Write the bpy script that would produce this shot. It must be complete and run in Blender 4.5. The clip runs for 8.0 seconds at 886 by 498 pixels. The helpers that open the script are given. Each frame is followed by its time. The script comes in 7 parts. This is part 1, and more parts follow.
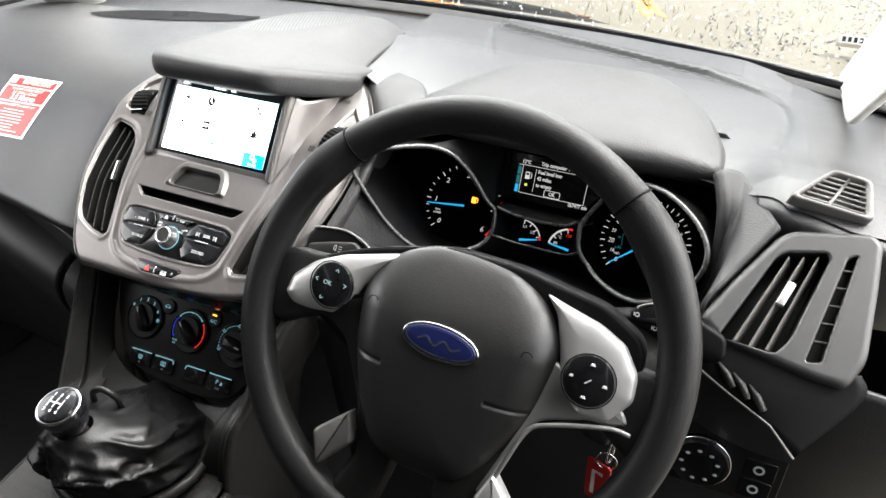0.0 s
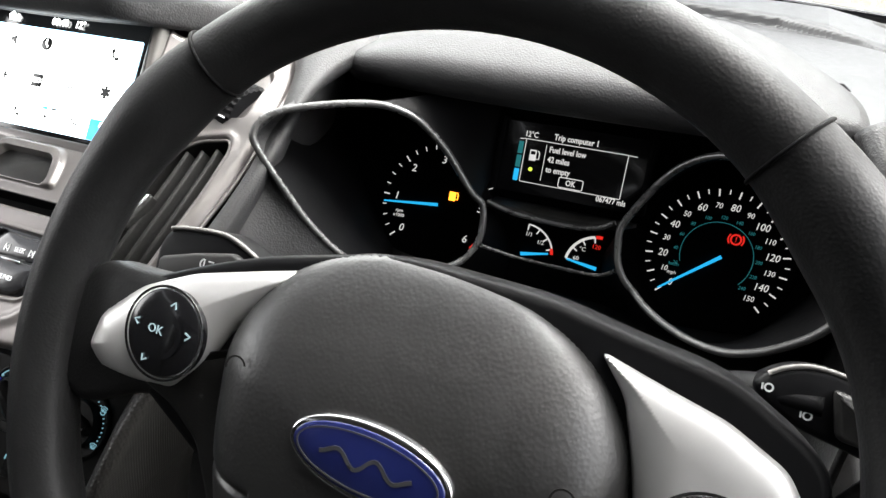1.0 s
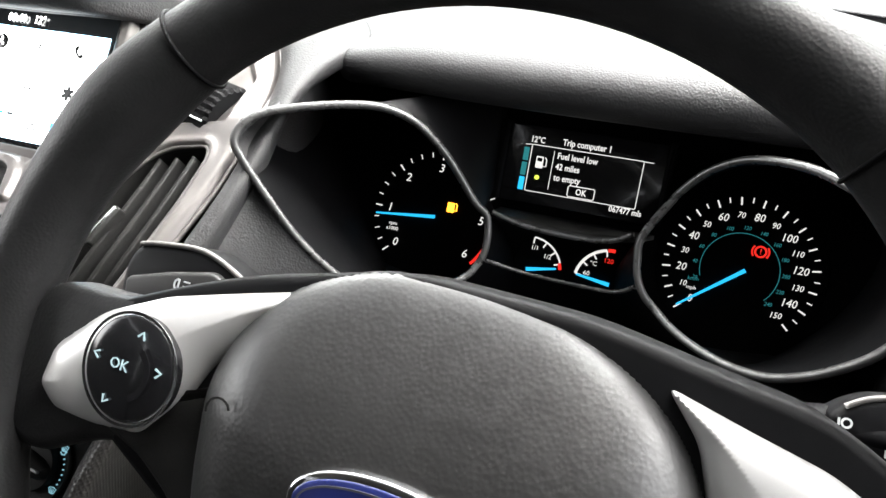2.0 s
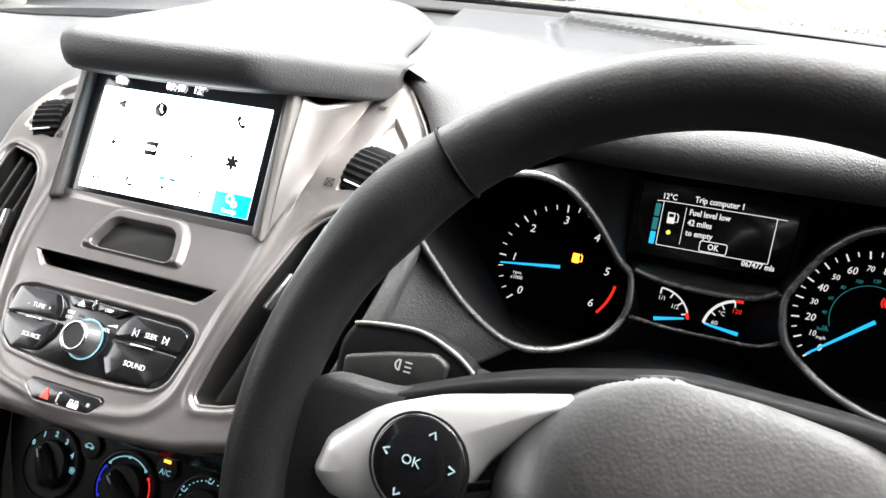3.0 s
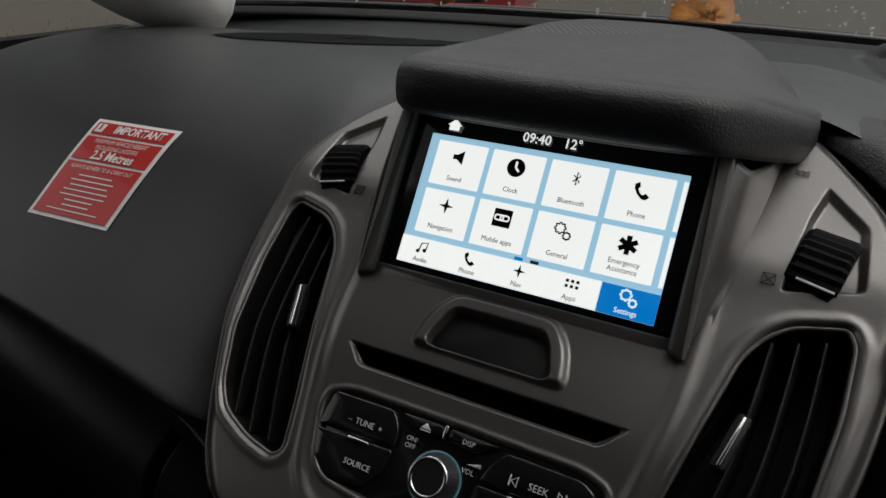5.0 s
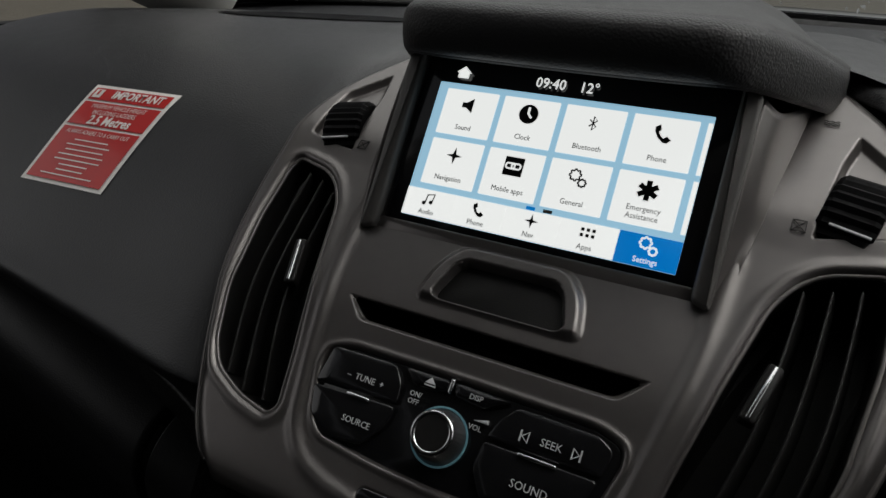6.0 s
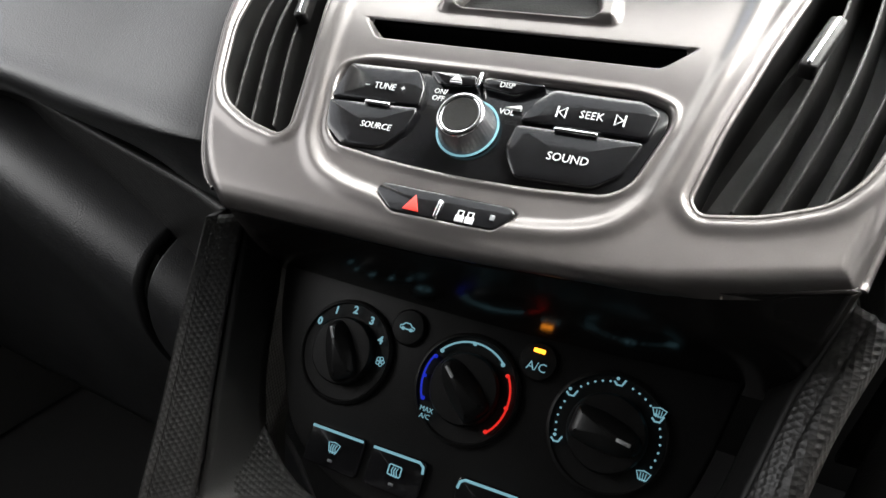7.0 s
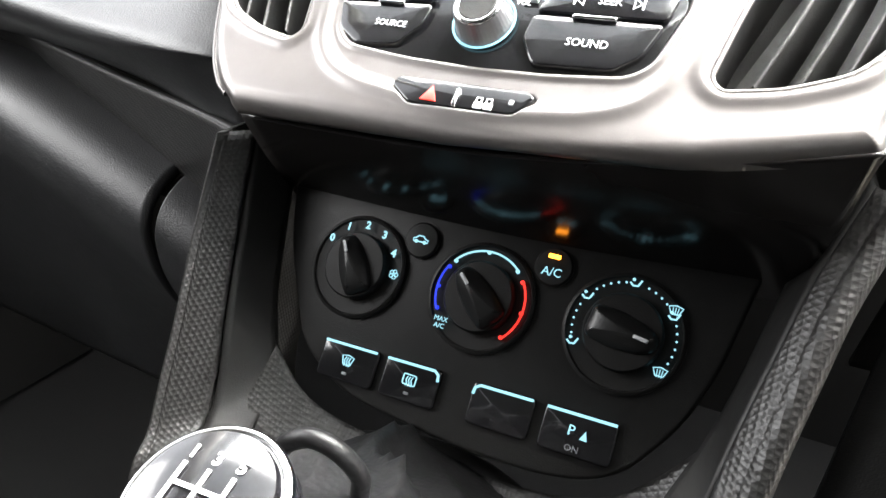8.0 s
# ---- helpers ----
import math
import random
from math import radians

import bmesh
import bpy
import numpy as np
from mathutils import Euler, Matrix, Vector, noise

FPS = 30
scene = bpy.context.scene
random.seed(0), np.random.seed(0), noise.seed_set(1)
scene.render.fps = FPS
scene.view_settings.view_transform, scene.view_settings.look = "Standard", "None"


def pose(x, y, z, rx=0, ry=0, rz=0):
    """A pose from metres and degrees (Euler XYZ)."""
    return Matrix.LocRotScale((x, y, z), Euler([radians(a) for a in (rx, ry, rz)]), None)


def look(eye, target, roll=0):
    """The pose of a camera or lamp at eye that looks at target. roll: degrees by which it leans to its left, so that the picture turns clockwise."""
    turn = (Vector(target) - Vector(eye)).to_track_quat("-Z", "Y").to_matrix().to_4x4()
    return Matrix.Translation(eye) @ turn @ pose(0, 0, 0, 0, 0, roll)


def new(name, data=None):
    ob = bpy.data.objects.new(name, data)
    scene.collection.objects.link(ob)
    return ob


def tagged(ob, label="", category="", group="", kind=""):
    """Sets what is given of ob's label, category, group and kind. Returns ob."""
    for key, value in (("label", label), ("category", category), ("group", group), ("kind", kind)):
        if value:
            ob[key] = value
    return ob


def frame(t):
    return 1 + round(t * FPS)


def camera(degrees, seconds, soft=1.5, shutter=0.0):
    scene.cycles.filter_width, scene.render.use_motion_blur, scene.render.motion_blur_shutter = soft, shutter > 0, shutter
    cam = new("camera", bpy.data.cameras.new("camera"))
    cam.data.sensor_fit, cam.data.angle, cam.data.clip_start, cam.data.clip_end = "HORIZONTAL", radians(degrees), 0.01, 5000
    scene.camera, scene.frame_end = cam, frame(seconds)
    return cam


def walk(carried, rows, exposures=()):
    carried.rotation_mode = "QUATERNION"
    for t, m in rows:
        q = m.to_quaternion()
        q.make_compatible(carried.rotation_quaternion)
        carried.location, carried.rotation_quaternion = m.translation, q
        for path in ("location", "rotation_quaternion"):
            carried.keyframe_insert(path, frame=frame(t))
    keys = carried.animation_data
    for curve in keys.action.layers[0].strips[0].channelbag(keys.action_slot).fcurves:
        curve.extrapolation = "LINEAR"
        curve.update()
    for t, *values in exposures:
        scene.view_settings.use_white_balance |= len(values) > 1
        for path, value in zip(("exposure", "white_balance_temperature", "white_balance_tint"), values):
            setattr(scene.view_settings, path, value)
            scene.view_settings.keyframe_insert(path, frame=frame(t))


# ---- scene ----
cam = camera(67.0, 8.0)
PATH = [
    (0, (0.5061, 0.2244, 1.4981), (-0.1487, 1.7962, 0.4490), 2.04),
    (0.5, (0.4642, 0.3507, 1.4154), (-0.1789, 1.9561, 0.4107), 2.35),
    (1, (0.4386, 0.4371, 1.3536), (-0.2019, 2.0623, 0.3797), 2.16),
    (1.2, (0.4328, 0.4532, 1.3456), (-0.2030, 2.0844, 0.3787), 2.17),
    (2.3, (0.4079, 0.4661, 1.3318), (-0.1735, 2.1410, 0.4063), 2.74),
    (2.5, (0.4055, 0.4653, 1.3419), (-0.1990, 2.1272, 0.4077), 2.01),
    (3, (0.3187, 0.4315, 1.3723), (-0.2718, 2.1008, 0.4423), 2.03),
    (3.5, (0.2239, 0.4325, 1.3709), (-0.3991, 2.1094, 0.4766), 1.85),
    (4, (0.1605, 0.4485, 1.3597), (-0.5238, 2.1086, 0.4787), 1.82),
    (4.5, (0.1144, 0.4646, 1.3519), (-0.6455, 2.0938, 0.4755), 1.59),
    (4.7, (0.1049, 0.4684, 1.3513), (-0.6755, 2.0880, 0.4751), 1.56),
    (5.8, (0.0955, 0.4773, 1.3302), (-0.7322, 2.0930, 0.4909), 1.83),
    (6, (0.0973, 0.4759, 1.3128), (-0.7277, 2.0973, 0.4819), 2.00),
    (6.5, (0.1029, 0.4588, 1.2396), (-0.7250, 2.0720, 0.3957), 1.70),
    (7, (0.1041, 0.4439, 1.1923), (-0.7040, 2.0520, 0.3199), 1.67),
    (7.5, (0.1015, 0.4385, 1.1693), (-0.7037, 2.0484, 0.2976), 1.59),
    (8, (0.1048, 0.4268, 1.1583), (-0.6871, 2.0263, 0.2557), 1.57),
]
EXPOSURES = [(0.0, 1.9), (0.5, 1.75), (1.0, 1.97), (2.5, 2.45), (3.0, 2.3), (3.5, 1.45), (3.8, 0.75), (4.2, -0.7), (4.5, -1.15), (6.0, -1.5), (6.3, -1.2), (6.5, -0.72), (6.7, 1.0), (7.0, 1.85), (7.5, 2.95), (8.0, 3.4)]
walk(cam, [(t, look(eye, target, roll)) for t, eye, target, roll in PATH],
     EXPOSURES)

# ---- world and lights ----
world = bpy.data.worlds.new("overcast_sky")
scene.world = world
world.use_nodes = True
wn = world.node_tree
sky = wn.nodes.new("ShaderNodeTexSky")
sky.sky_type = "NISHITA"
sky.sun_disc = False
sky.sun_elevation, sky.sun_rotation = radians(42), radians(60)
sky.dust_density, sky.air_density = 4.0, 1.0
grey = wn.nodes.new("ShaderNodeHueSaturation")
grey.inputs["Saturation"].default_value = 0.12
wn.links.new(sky.outputs[0], grey.inputs["Color"])
wn.links.new(grey.outputs[0], wn.nodes["Background"].inputs[0])
wn.nodes["Background"].inputs[1].default_value = 0.15

sun = new("sun", bpy.data.lights.new("sun", "SUN"))
sun.data.energy, sun.data.angle, sun.data.color = 1.4, radians(40), (1.0, 0.97, 0.93)
sun.matrix_world = look((3.0, 2.0, 6.0), (0, 0, 0))


def window_light(name, eye, target, w, h, power):
    lamp = new(name, bpy.data.lights.new(name, "AREA"))
    lamp.data.shape, lamp.data.size, lamp.data.size_y, lamp.data.energy = "RECTANGLE", w, h, power
    lamp.data.color = (1.0, 0.982, 0.962)
    lamp.matrix_world = look(eye, target)
    return lamp


window_light("windscreen_daylight", (0.08, 1.06, 1.62), (0.08, 0.74, 1.1), 1.2, 0.56, 5.5)
window_light("driver_door_daylight", (0.86, 0.78, 1.42), (0.3, 0.75, 1.1), 0.45, 0.45, 0.2)
window_light("passenger_window_daylight", (-0.86, 0.42, 1.42), (-0.40, 0.74, 1.0), 0.6, 0.40, 0.65)


# ---- materials ----
def material(name, colour, rough=0.5, metal=0.0, grain=0.0, grain_scale=700.0, kind="noise", vary=0.12, coat=0.0, blotch=6.0,
             emit=None, power=0.0, rough_vary=0.08, spec=0.5):
    """A surface with fine relief (grain), blotches of colour and of gloss."""
    m = bpy.data.materials.new(name)
    m.use_nodes = True
    nt = m.node_tree
    p = nt.nodes["Principled BSDF"]
    p.inputs["Metallic"].default_value = metal
    p.inputs["Roughness"].default_value = rough
    p.inputs["Specular IOR Level"].default_value = spec
    p.inputs["Coat Weight"].default_value = coat
    p.inputs["Coat Roughness"].default_value = 0.08
    p.inputs["Base Color"].default_value = (*colour, 1)
    m.diffuse_color = (*colour, 1)
    if emit:
        p.inputs["Emission Color"].default_value = (*emit, 1)
        p.inputs["Emission Strength"].default_value = power
        return m
    tc = nt.nodes.new("ShaderNodeTexCoord")
    big = nt.nodes.new("ShaderNodeTexNoise")
    big.inputs["Scale"].default_value, big.inputs["Detail"].default_value = blotch, 6
    fine = nt.nodes.new("ShaderNodeTexNoise")
    fine.inputs["Scale"].default_value, fine.inputs["Detail"].default_value = 160, 3
    for n in (big, fine):
        nt.links.new(tc.outputs["Object"], n.inputs["Vector"])
    both = nt.nodes.new("ShaderNodeMath")
    both.operation = "MULTIPLY_ADD"
    both.inputs[1].default_value = 0.45
    nt.links.new(fine.outputs["Fac"], both.inputs[0])
    nt.links.new(big.outputs["Fac"], both.inputs[2])
    ramp = nt.nodes.new("ShaderNodeMapRange")
    ramp.inputs["From Min"].default_value, ramp.inputs["From Max"].default_value = 0.45, 1.0
    ramp.inputs["To Min"].default_value, ramp.inputs["To Max"].default_value = 1 - vary, 1 + vary
    nt.links.new(both.outputs[0], ramp.inputs["Value"])
    mul = nt.nodes.new("ShaderNodeVectorMath")
    mul.operation = "SCALE"
    mul.inputs[0].default_value = colour
    nt.links.new(ramp.outputs[0], mul.inputs["Scale"])
    nt.links.new(mul.outputs[0], p.inputs["Base Color"])
    rr = nt.nodes.new("ShaderNodeMapRange")
    rr.inputs["From Min"].default_value, rr.inputs["From Max"].default_value = 0.45, 1.0
    rr.inputs["To Min"].default_value, rr.inputs["To Max"].default_value = rough - rough_vary, rough + rough_vary
    nt.links.new(both.outputs[0], rr.inputs["Value"])
    nt.links.new(rr.outputs[0], p.inputs["Roughness"])
    if grain:
        if kind == "leather":
            g = nt.nodes.new("ShaderNodeTexVoronoi")
            g.feature = "SMOOTH_F1"
            g.inputs["Smoothness"].default_value = 0.6
            out = g.outputs["Distance"]
        elif kind == "weave":
            g = nt.nodes.new("ShaderNodeTexVoronoi")
            g.inputs["Randomness"].default_value = 0.12
            out = g.outputs["Distance"]
        else:
            g = nt.nodes.new("ShaderNodeTexNoise")
            g.inputs["Detail"].default_value = 4
            out = g.outputs["Fac"]
        g.inputs["Scale"].default_value = grain_scale
        nt.links.new(tc.outputs["Object"], g.inputs["Vector"])
        b = nt.nodes.new("ShaderNodeBump")
        b.inputs["Strength"].default_value, b.inputs["Distance"].default_value = grain, 0.0006
        nt.links.new(out, b.inputs["Height"])
        nt.links.new(b.outputs[0], p.inputs["Normal"])
    return m


DASH = material("grained_dash_plastic", (0.025, 0.0255, 0.027), 0.40, grain=0.28, grain_scale=900, kind="leather", vary=0.2, spec=0.58)
SOFT = material("soft_leather_grain", (0.024, 0.024, 0.025), 0.52, grain=0.38, grain_scale=820, kind="leather", vary=0.2, spec=0.38)
WHEEL = material("steering_wheel_leather", (0.012, 0.012, 0.0125), 0.45, grain=0.16, grain_scale=850, kind="leather", vary=0.25, spec=0.3)
UNDER = material("glossy_shaded_underside", (0.016, 0.0145, 0.0138), 0.20, vary=0.1, spec=0.34, rough_vary=0.03)
AIRBAG = material("airbag_cover_grain", (0.010, 0.0098, 0.0098), 0.38, grain=0.12, grain_scale=640, kind="leather", vary=0.2, spec=0.8)
SILVER = material("warm_silver_paint", (0.178, 0.166, 0.161), 0.32, metal=0.75, vary=0.06, rough_vary=0.03)
BRIGHT = material("bright_silver_paint", (0.62, 0.615, 0.61), 0.35, metal=0.55, vary=0.05)
BLACK = material("black_plastic", (0.011, 0.0108, 0.0105), 0.45, grain=0.2, grain_scale=1400, vary=0.25, spec=0.25)
GLOSS = material("gloss_black_plastic", (0.008, 0.008, 0.009), 0.16, vary=0.3, coat=0.5, rough_vary=0.05)
DIAL = material("black_dial_face", (0.004, 0.004, 0.0045), 0.65, vary=0.3, spec=0.08)
WEAVE = material("dimpled_console_plastic", (0.019, 0.0185, 0.018), 0.42, grain=0.7, grain_scale=460, kind="weave", vary=0.15)
GREYP = material("grey_trim_plastic", (0.11, 0.105, 0.10), 0.42, grain=0.1, grain_scale=1500, vary=0.1)
CHROME = material("chrome", (0.75, 0.75, 0.76), 0.12, metal=1.0, vary=0.05, rough_vary=0.04)
RUBBER = material("black_rubber", (0.015, 0.015, 0.015), 0.7, grain=0.3, grain_scale=500)
BOOT = material("creased_boot_leather", (0.006, 0.006, 0.0063), 0.36, grain=0.22, grain_scale=420, kind="leather", vary=0.25, spec=0.3)
BLUE = material("blue_enamel", (0.009, 0.014, 0.085), 0.3, vary=0.1, coat=0.4)
CREAM = material("grey_headlining", (0.13, 0.13, 0.125), 0.8, grain=0.5, grain_scale=900, vary=0.05)
PILLAR = material("light_pillar_trim", (0.66, 0.65, 0.62), 0.6, grain=0.3, grain_scale=900, vary=0.05)
RED = material("red_label_print", (0.46, 0.012, 0.010), 0.34, vary=0.08, spec=0.5, coat=0.5)
WHITE = material("white_label_stock", (0.78, 0.76, 0.73), 0.3, vary=0.05)
PALE = material("pale_printed_legend", (0.60, 0.61, 0.62), 0.5, vary=0.05)
DIM = material("dim_printed_legend", (0.22, 0.23, 0.24), 0.5, vary=0.05)
CARPET = material("dark_carpet", (0.012, 0.012, 0.012), 0.95, grain=0.8, grain_scale=900, vary=0.3)


TRIM = material("smooth_black_trim", (0.016, 0.0157, 0.0153), 0.48, grain=0.15, grain_scale=1500, vary=0.2, spec=0.35)
MIDSILVER = material("dull_silver_paint", (0.30, 0.298, 0.295), 0.38, metal=0.5, vary=0.06)
RING = material("dark_satin_ring", (0.10, 0.10, 0.10), 0.28, metal=0.5, vary=0.1)
SATIN = material("satin_black_knob", (0.012, 0.012, 0.012), 0.34, vary=0.2, spec=0.4)
JET = material("jet_black_plastic", (0.004, 0.004, 0.0045), 0.46, vary=0.2, spec=0.09)


def glow(name, colour, power):
    return material(name, tuple(0.3 * c for c in colour), 0.4, emit=colour, power=0.6 * power)


LIT_WHITE = glow("lit_white", (1.0, 0.98, 0.95), 0.3)
LIT_ICE = glow("lit_ice_blue", (0.38, 0.80, 0.95), 0.19)
LIT_NEEDLE = glow("lit_needle_blue", (0.02, 0.42, 0.80), 0.5)
LIT_TEAL = glow("lit_teal", (0.05, 0.42, 0.45), 0.15)
LIT_RED = glow("lit_red", (1.0, 0.03, 0.02), 0.35)
LIT_BLUE = glow("lit_blue", (0.02, 0.05, 1.0), 0.2)
LIT_AMBER = glow("lit_amber", (1.0, 0.30, 0.02), 1.8)
KNURL = material("knurled_metal", (0.16, 0.16, 0.165), 0.34, metal=0.9, vary=0.1)
DROP = material("rain_water", (0.86, 0.88, 0.88), 0.12, vary=0.05, coat=1.0)
DROP.node_tree.nodes["Principled BSDF"].inputs["Transmission Weight"].default_value = 0.6
LIT_GREEN = glow("lit_yellow_green", (0.75, 0.9, 0.1), 0.5)
SCREEN_BLUE = glow("screen_pale_blue", (0.38, 0.66, 0.85), 3.3)
SCREEN_WHITE = glow("screen_white", (0.93, 0.95, 0.93), 4.0)
SCREEN_ACCENT = glow("screen_accent_blue", (0.0, 0.21, 0.66), 3.2)
SCREEN_INK = material("screen_ink", (0.004, 0.004, 0.004), 0.3, vary=0.0)

# ---- shape helpers ----
from mathutils.bvhtree import BVHTree

def spline(pts, n=8, closed=False):
    """A smooth line through the points, n steps from one to the next."""
    p = np.array(pts, float)
    k = len(p)
    out = []
    for i in range(k if closed else k - 1):
        a, b, c, d = (p[(i + j) % k] if closed else p[min(max(i + j, 0), k - 1)] for j in (-1, 0, 1, 2))
        for t in np.linspace(0, 1, n, endpoint=False):
            out.append(0.5 * (2 * b + (c - a) * t + (2 * a - 5 * b + 4 * c - d) * t * t + (3 * b - a - 3 * c + d) * t ** 3))
    if not closed:
        out.append(p[-1])
    return np.array(out)


def rounded(pts, r, n=5):
    """A polygon with its corners rounded by r."""
    p = [np.array(q, float) for q in pts]
    out = []
    for i, q in enumerate(p):
        a, b = p[i - 1] - q, p[(i + 1) % len(p)] - q
        k = min(r, 0.45 * np.linalg.norm(a), 0.45 * np.linalg.norm(b))
        u, v = q + a / np.linalg.norm(a) * k, q + b / np.linalg.norm(b) * k
        for t in np.linspace(0, 1, n):
            out.append((1 - t) ** 2 * u + 2 * t * (1 - t) * q + t * t * v)
    return np.array(out)


def circle(r, n=40, c=(0, 0), ry=None, a0=0.0):
    a = np.linspace(0, 2 * math.pi, n, endpoint=False) + a0
    return np.stack([c[0] + r * np.cos(a), c[1] + (ry or r) * np.sin(a)], 1)


def box2(x0, y0, x1, y1, r=0.001):
    return rounded([(x0, y0), (x1, y0), (x1, y1), (x0, y1)], r, 4)


def frame_at(origin, up, right=(1, 0, 0)):
    """Local x: right, y: up along the surface, z: towards the viewer."""
    x = Vector(right).normalized()
    z = x.cross(Vector(up)).normalized()
    y = z.cross(x).normalized()
    m = Matrix((x, y, z)).transposed().to_4x4()
    m.translation = Vector(origin)
    return m


def mesh_part(name, verts, faces, mat, parent=None, label="", smooth=True, m=None):
    me = bpy.data.meshes.new(name)
    v = np.asarray(verts, float)
    if m is not None:
        a = np.array(m)
        v = v @ a[:3, :3].T + a[:3, 3]
    me.from_pydata(v.tolist(), [], [tuple(int(i) for i in f) for f in faces])
    me.materials.append(mat)
    if smooth:
        me.polygons.foreach_set("use_smooth", [True] * len(me.polygons))
    me.update()
    ob = new(name, me)
    if parent:
        ob.parent = parent
    if label:
        ob["label"] = label
    return ob


def part(name, bm, mat, parent=None, label="", smooth=True, m=None):
    me = bpy.data.meshes.new(name)
    bmesh.ops.recalc_face_normals(bm, faces=bm.faces)
    bm.to_mesh(me)
    bm.free()
    if m is not None:
        me.transform(m)
    me.materials.append(mat)
    if smooth:
        me.polygons.foreach_set("use_smooth", [True] * len(me.polygons))
    ob = new(name, me)
    if parent:
        ob.parent = parent
    if label:
        ob["label"] = label
    return ob


def sharp(ob, deg=35):
    me = ob.data
    bm = bmesh.new()
    bm.from_mesh(me)
    for e in bm.edges:
        e.smooth = len(e.link_faces) == 2 and e.calc_face_angle(0) < radians(deg)
    bm.to_mesh(me)
    bm.free()
    return ob


def thing(name, label, category, group="", kind=""):
    ob = new(name)
    ob.empty_display_size = 0.02
    return tagged(ob, label, category, group, kind)


def grid_faces(m, n, cu=False, cv=False):
    f = []
    for i in range(m if cu else m - 1):
        for j in range(n if cv else n - 1):
            a, b = (i + 1) % m, (j + 1) % n
            f.append((i * n + j, a * n + j, a * n + b, i * n + b))
    return f


def sheet(name, rows, mat, parent=None, label="", nu=6, nv=6, thick=0.004, m=None):
    """A smooth skin through rows of points, with a thickness behind it."""
    r = np.array([spline(q, nv) for q in rows])
    s = np.array([spline(r[:, j], nu) for j in range(r.shape[1])]).transpose(1, 0, 2)
    ob = mesh_part(name, s.reshape(-1, 3), grid_faces(*s.shape[:2]), mat, parent, label, m=m)
    if thick:
        mod = ob.modifiers.new("thickness", "SOLIDIFY")
        mod.thickness, mod.offset = thick, -1
    return ob


def plate(name, outline, m, mat, parent=None, label="", depth=0.002, bevel=0.0005, dome=0.0, base=0.0):
    """A flat piece with a bevelled edge; it stands depth proud of the plane of m."""
    o = np.asarray(outline, float)
    n = len(o)
    if np.sum(o[:, 0] * np.roll(o[:, 1], -1) - np.roll(o[:, 0], -1) * o[:, 1]) < 0:
        o = o[::-1]
    e = np.roll(o, -1, 0) - np.roll(o, 1, 0)
    nrm = np.stack([-e[:, 1], e[:, 0]], 1)
    nrm /= np.maximum(np.linalg.norm(nrm, axis=1, keepdims=True), 1e-9)
    ins = o + nrm * bevel
    rings = [np.c_[o, np.full(n, base)], np.c_[o, np.full(n, depth - bevel)], np.c_[o + nrm * bevel * 0.3, np.full(n, depth - bevel * 0.3)], np.c_[ins, np.full(n, depth)]]
    faces = []
    for k in range(3):
        for i in range(n):
            j = (i + 1) % n
            faces.append((k * n + i, k * n + j, (k + 1) * n + j, (k + 1) * n + i))
    verts = np.concatenate(rings)
    if dome:
        c = ins.mean(0)
        steps = [0.75, 0.45, 0.18]
        for q in steps:
            verts = np.concatenate([verts, np.c_[c + (ins - c) * q, np.full(n, depth + dome * (1 - q * q))]])
        for k in range(3, 3 + len(steps)):
            for i in range(n):
                j = (i + 1) % n
                faces.append((k * n + i, k * n + j, (k + 1) * n + j, (k + 1) * n + i))
        faces.append(tuple(range((3 + len(steps)) * n, (4 + len(steps)) * n)))
    else:
        faces.append(tuple(range(3 * n, 4 * n)))
    faces.append(tuple(range(n))[::-1])
    return sharp(mesh_part(name, verts, faces, mat, parent, label, m=m), 50)


def tube(name, path, r, mat, parent=None, label="", seg=10, closed=False, m=None, flat=1.0):
    """A round bar along a line; r may change along it."""
    p = np.array(path, float)
    k = len(p)
    rr = np.broadcast_to(np.asarray(r, float), (k,))
    t = np.roll(p, -1, 0) - np.roll(p, 1, 0)
    if not closed:
        t[0], t[-1] = p[1] - p[0], p[-1] - p[-2]
    t /= np.linalg.norm(t, axis=1, keepdims=True)
    ref = np.array((0, 0, 1.0)) if abs(t[0][2]) < 0.9 else np.array((0, 1.0, 0))
    u = np.cross(t[0], ref)
    verts = []
    for i in range(k):
        u = u - t[i] * (u @ t[i])
        u /= np.linalg.norm(u)
        v = np.cross(t[i], u)
        a = np.linspace(0, 2 * math.pi, seg, endpoint=False)
        verts.append(p[i] + rr[i] * (np.outer(np.cos(a), u) + flat * np.outer(np.sin(a), v)))
    faces = grid_faces(k, seg, closed, True)
    if not closed:
        faces += [tuple(range(seg))[::-1], tuple(range((k - 1) * seg, k * seg))]
    return mesh_part(name, np.concatenate(verts), faces, mat, parent, label, m=m)


def spun(name, profile, m, mat, parent=None, label="", seg=48, knurl=0.0, teeth=0):
    """A turned piece: rows of (radius, height) round the local z."""
    verts, n = [], seg
    a = np.linspace(0, 2 * math.pi, n, endpoint=False)
    for i, (r, h) in enumerate(profile):
        k = 1 + (knurl * np.sign(np.sin(a * teeth)) if knurl and 0 < i < len(profile) - 1 else 0)
        verts.append(np.stack([r * np.cos(a) * k, r * np.sin(a) * k, np.full(n, h)], 1))
    faces = grid_faces(len(profile), n, False, True)
    faces = [tuple(reversed(f)) for f in faces]
    faces.append(tuple(range((len(profile) - 1) * n, len(profile) * n)))
    return sharp(mesh_part(name, np.concatenate(verts), faces, mat, parent, label, m=m), 40)


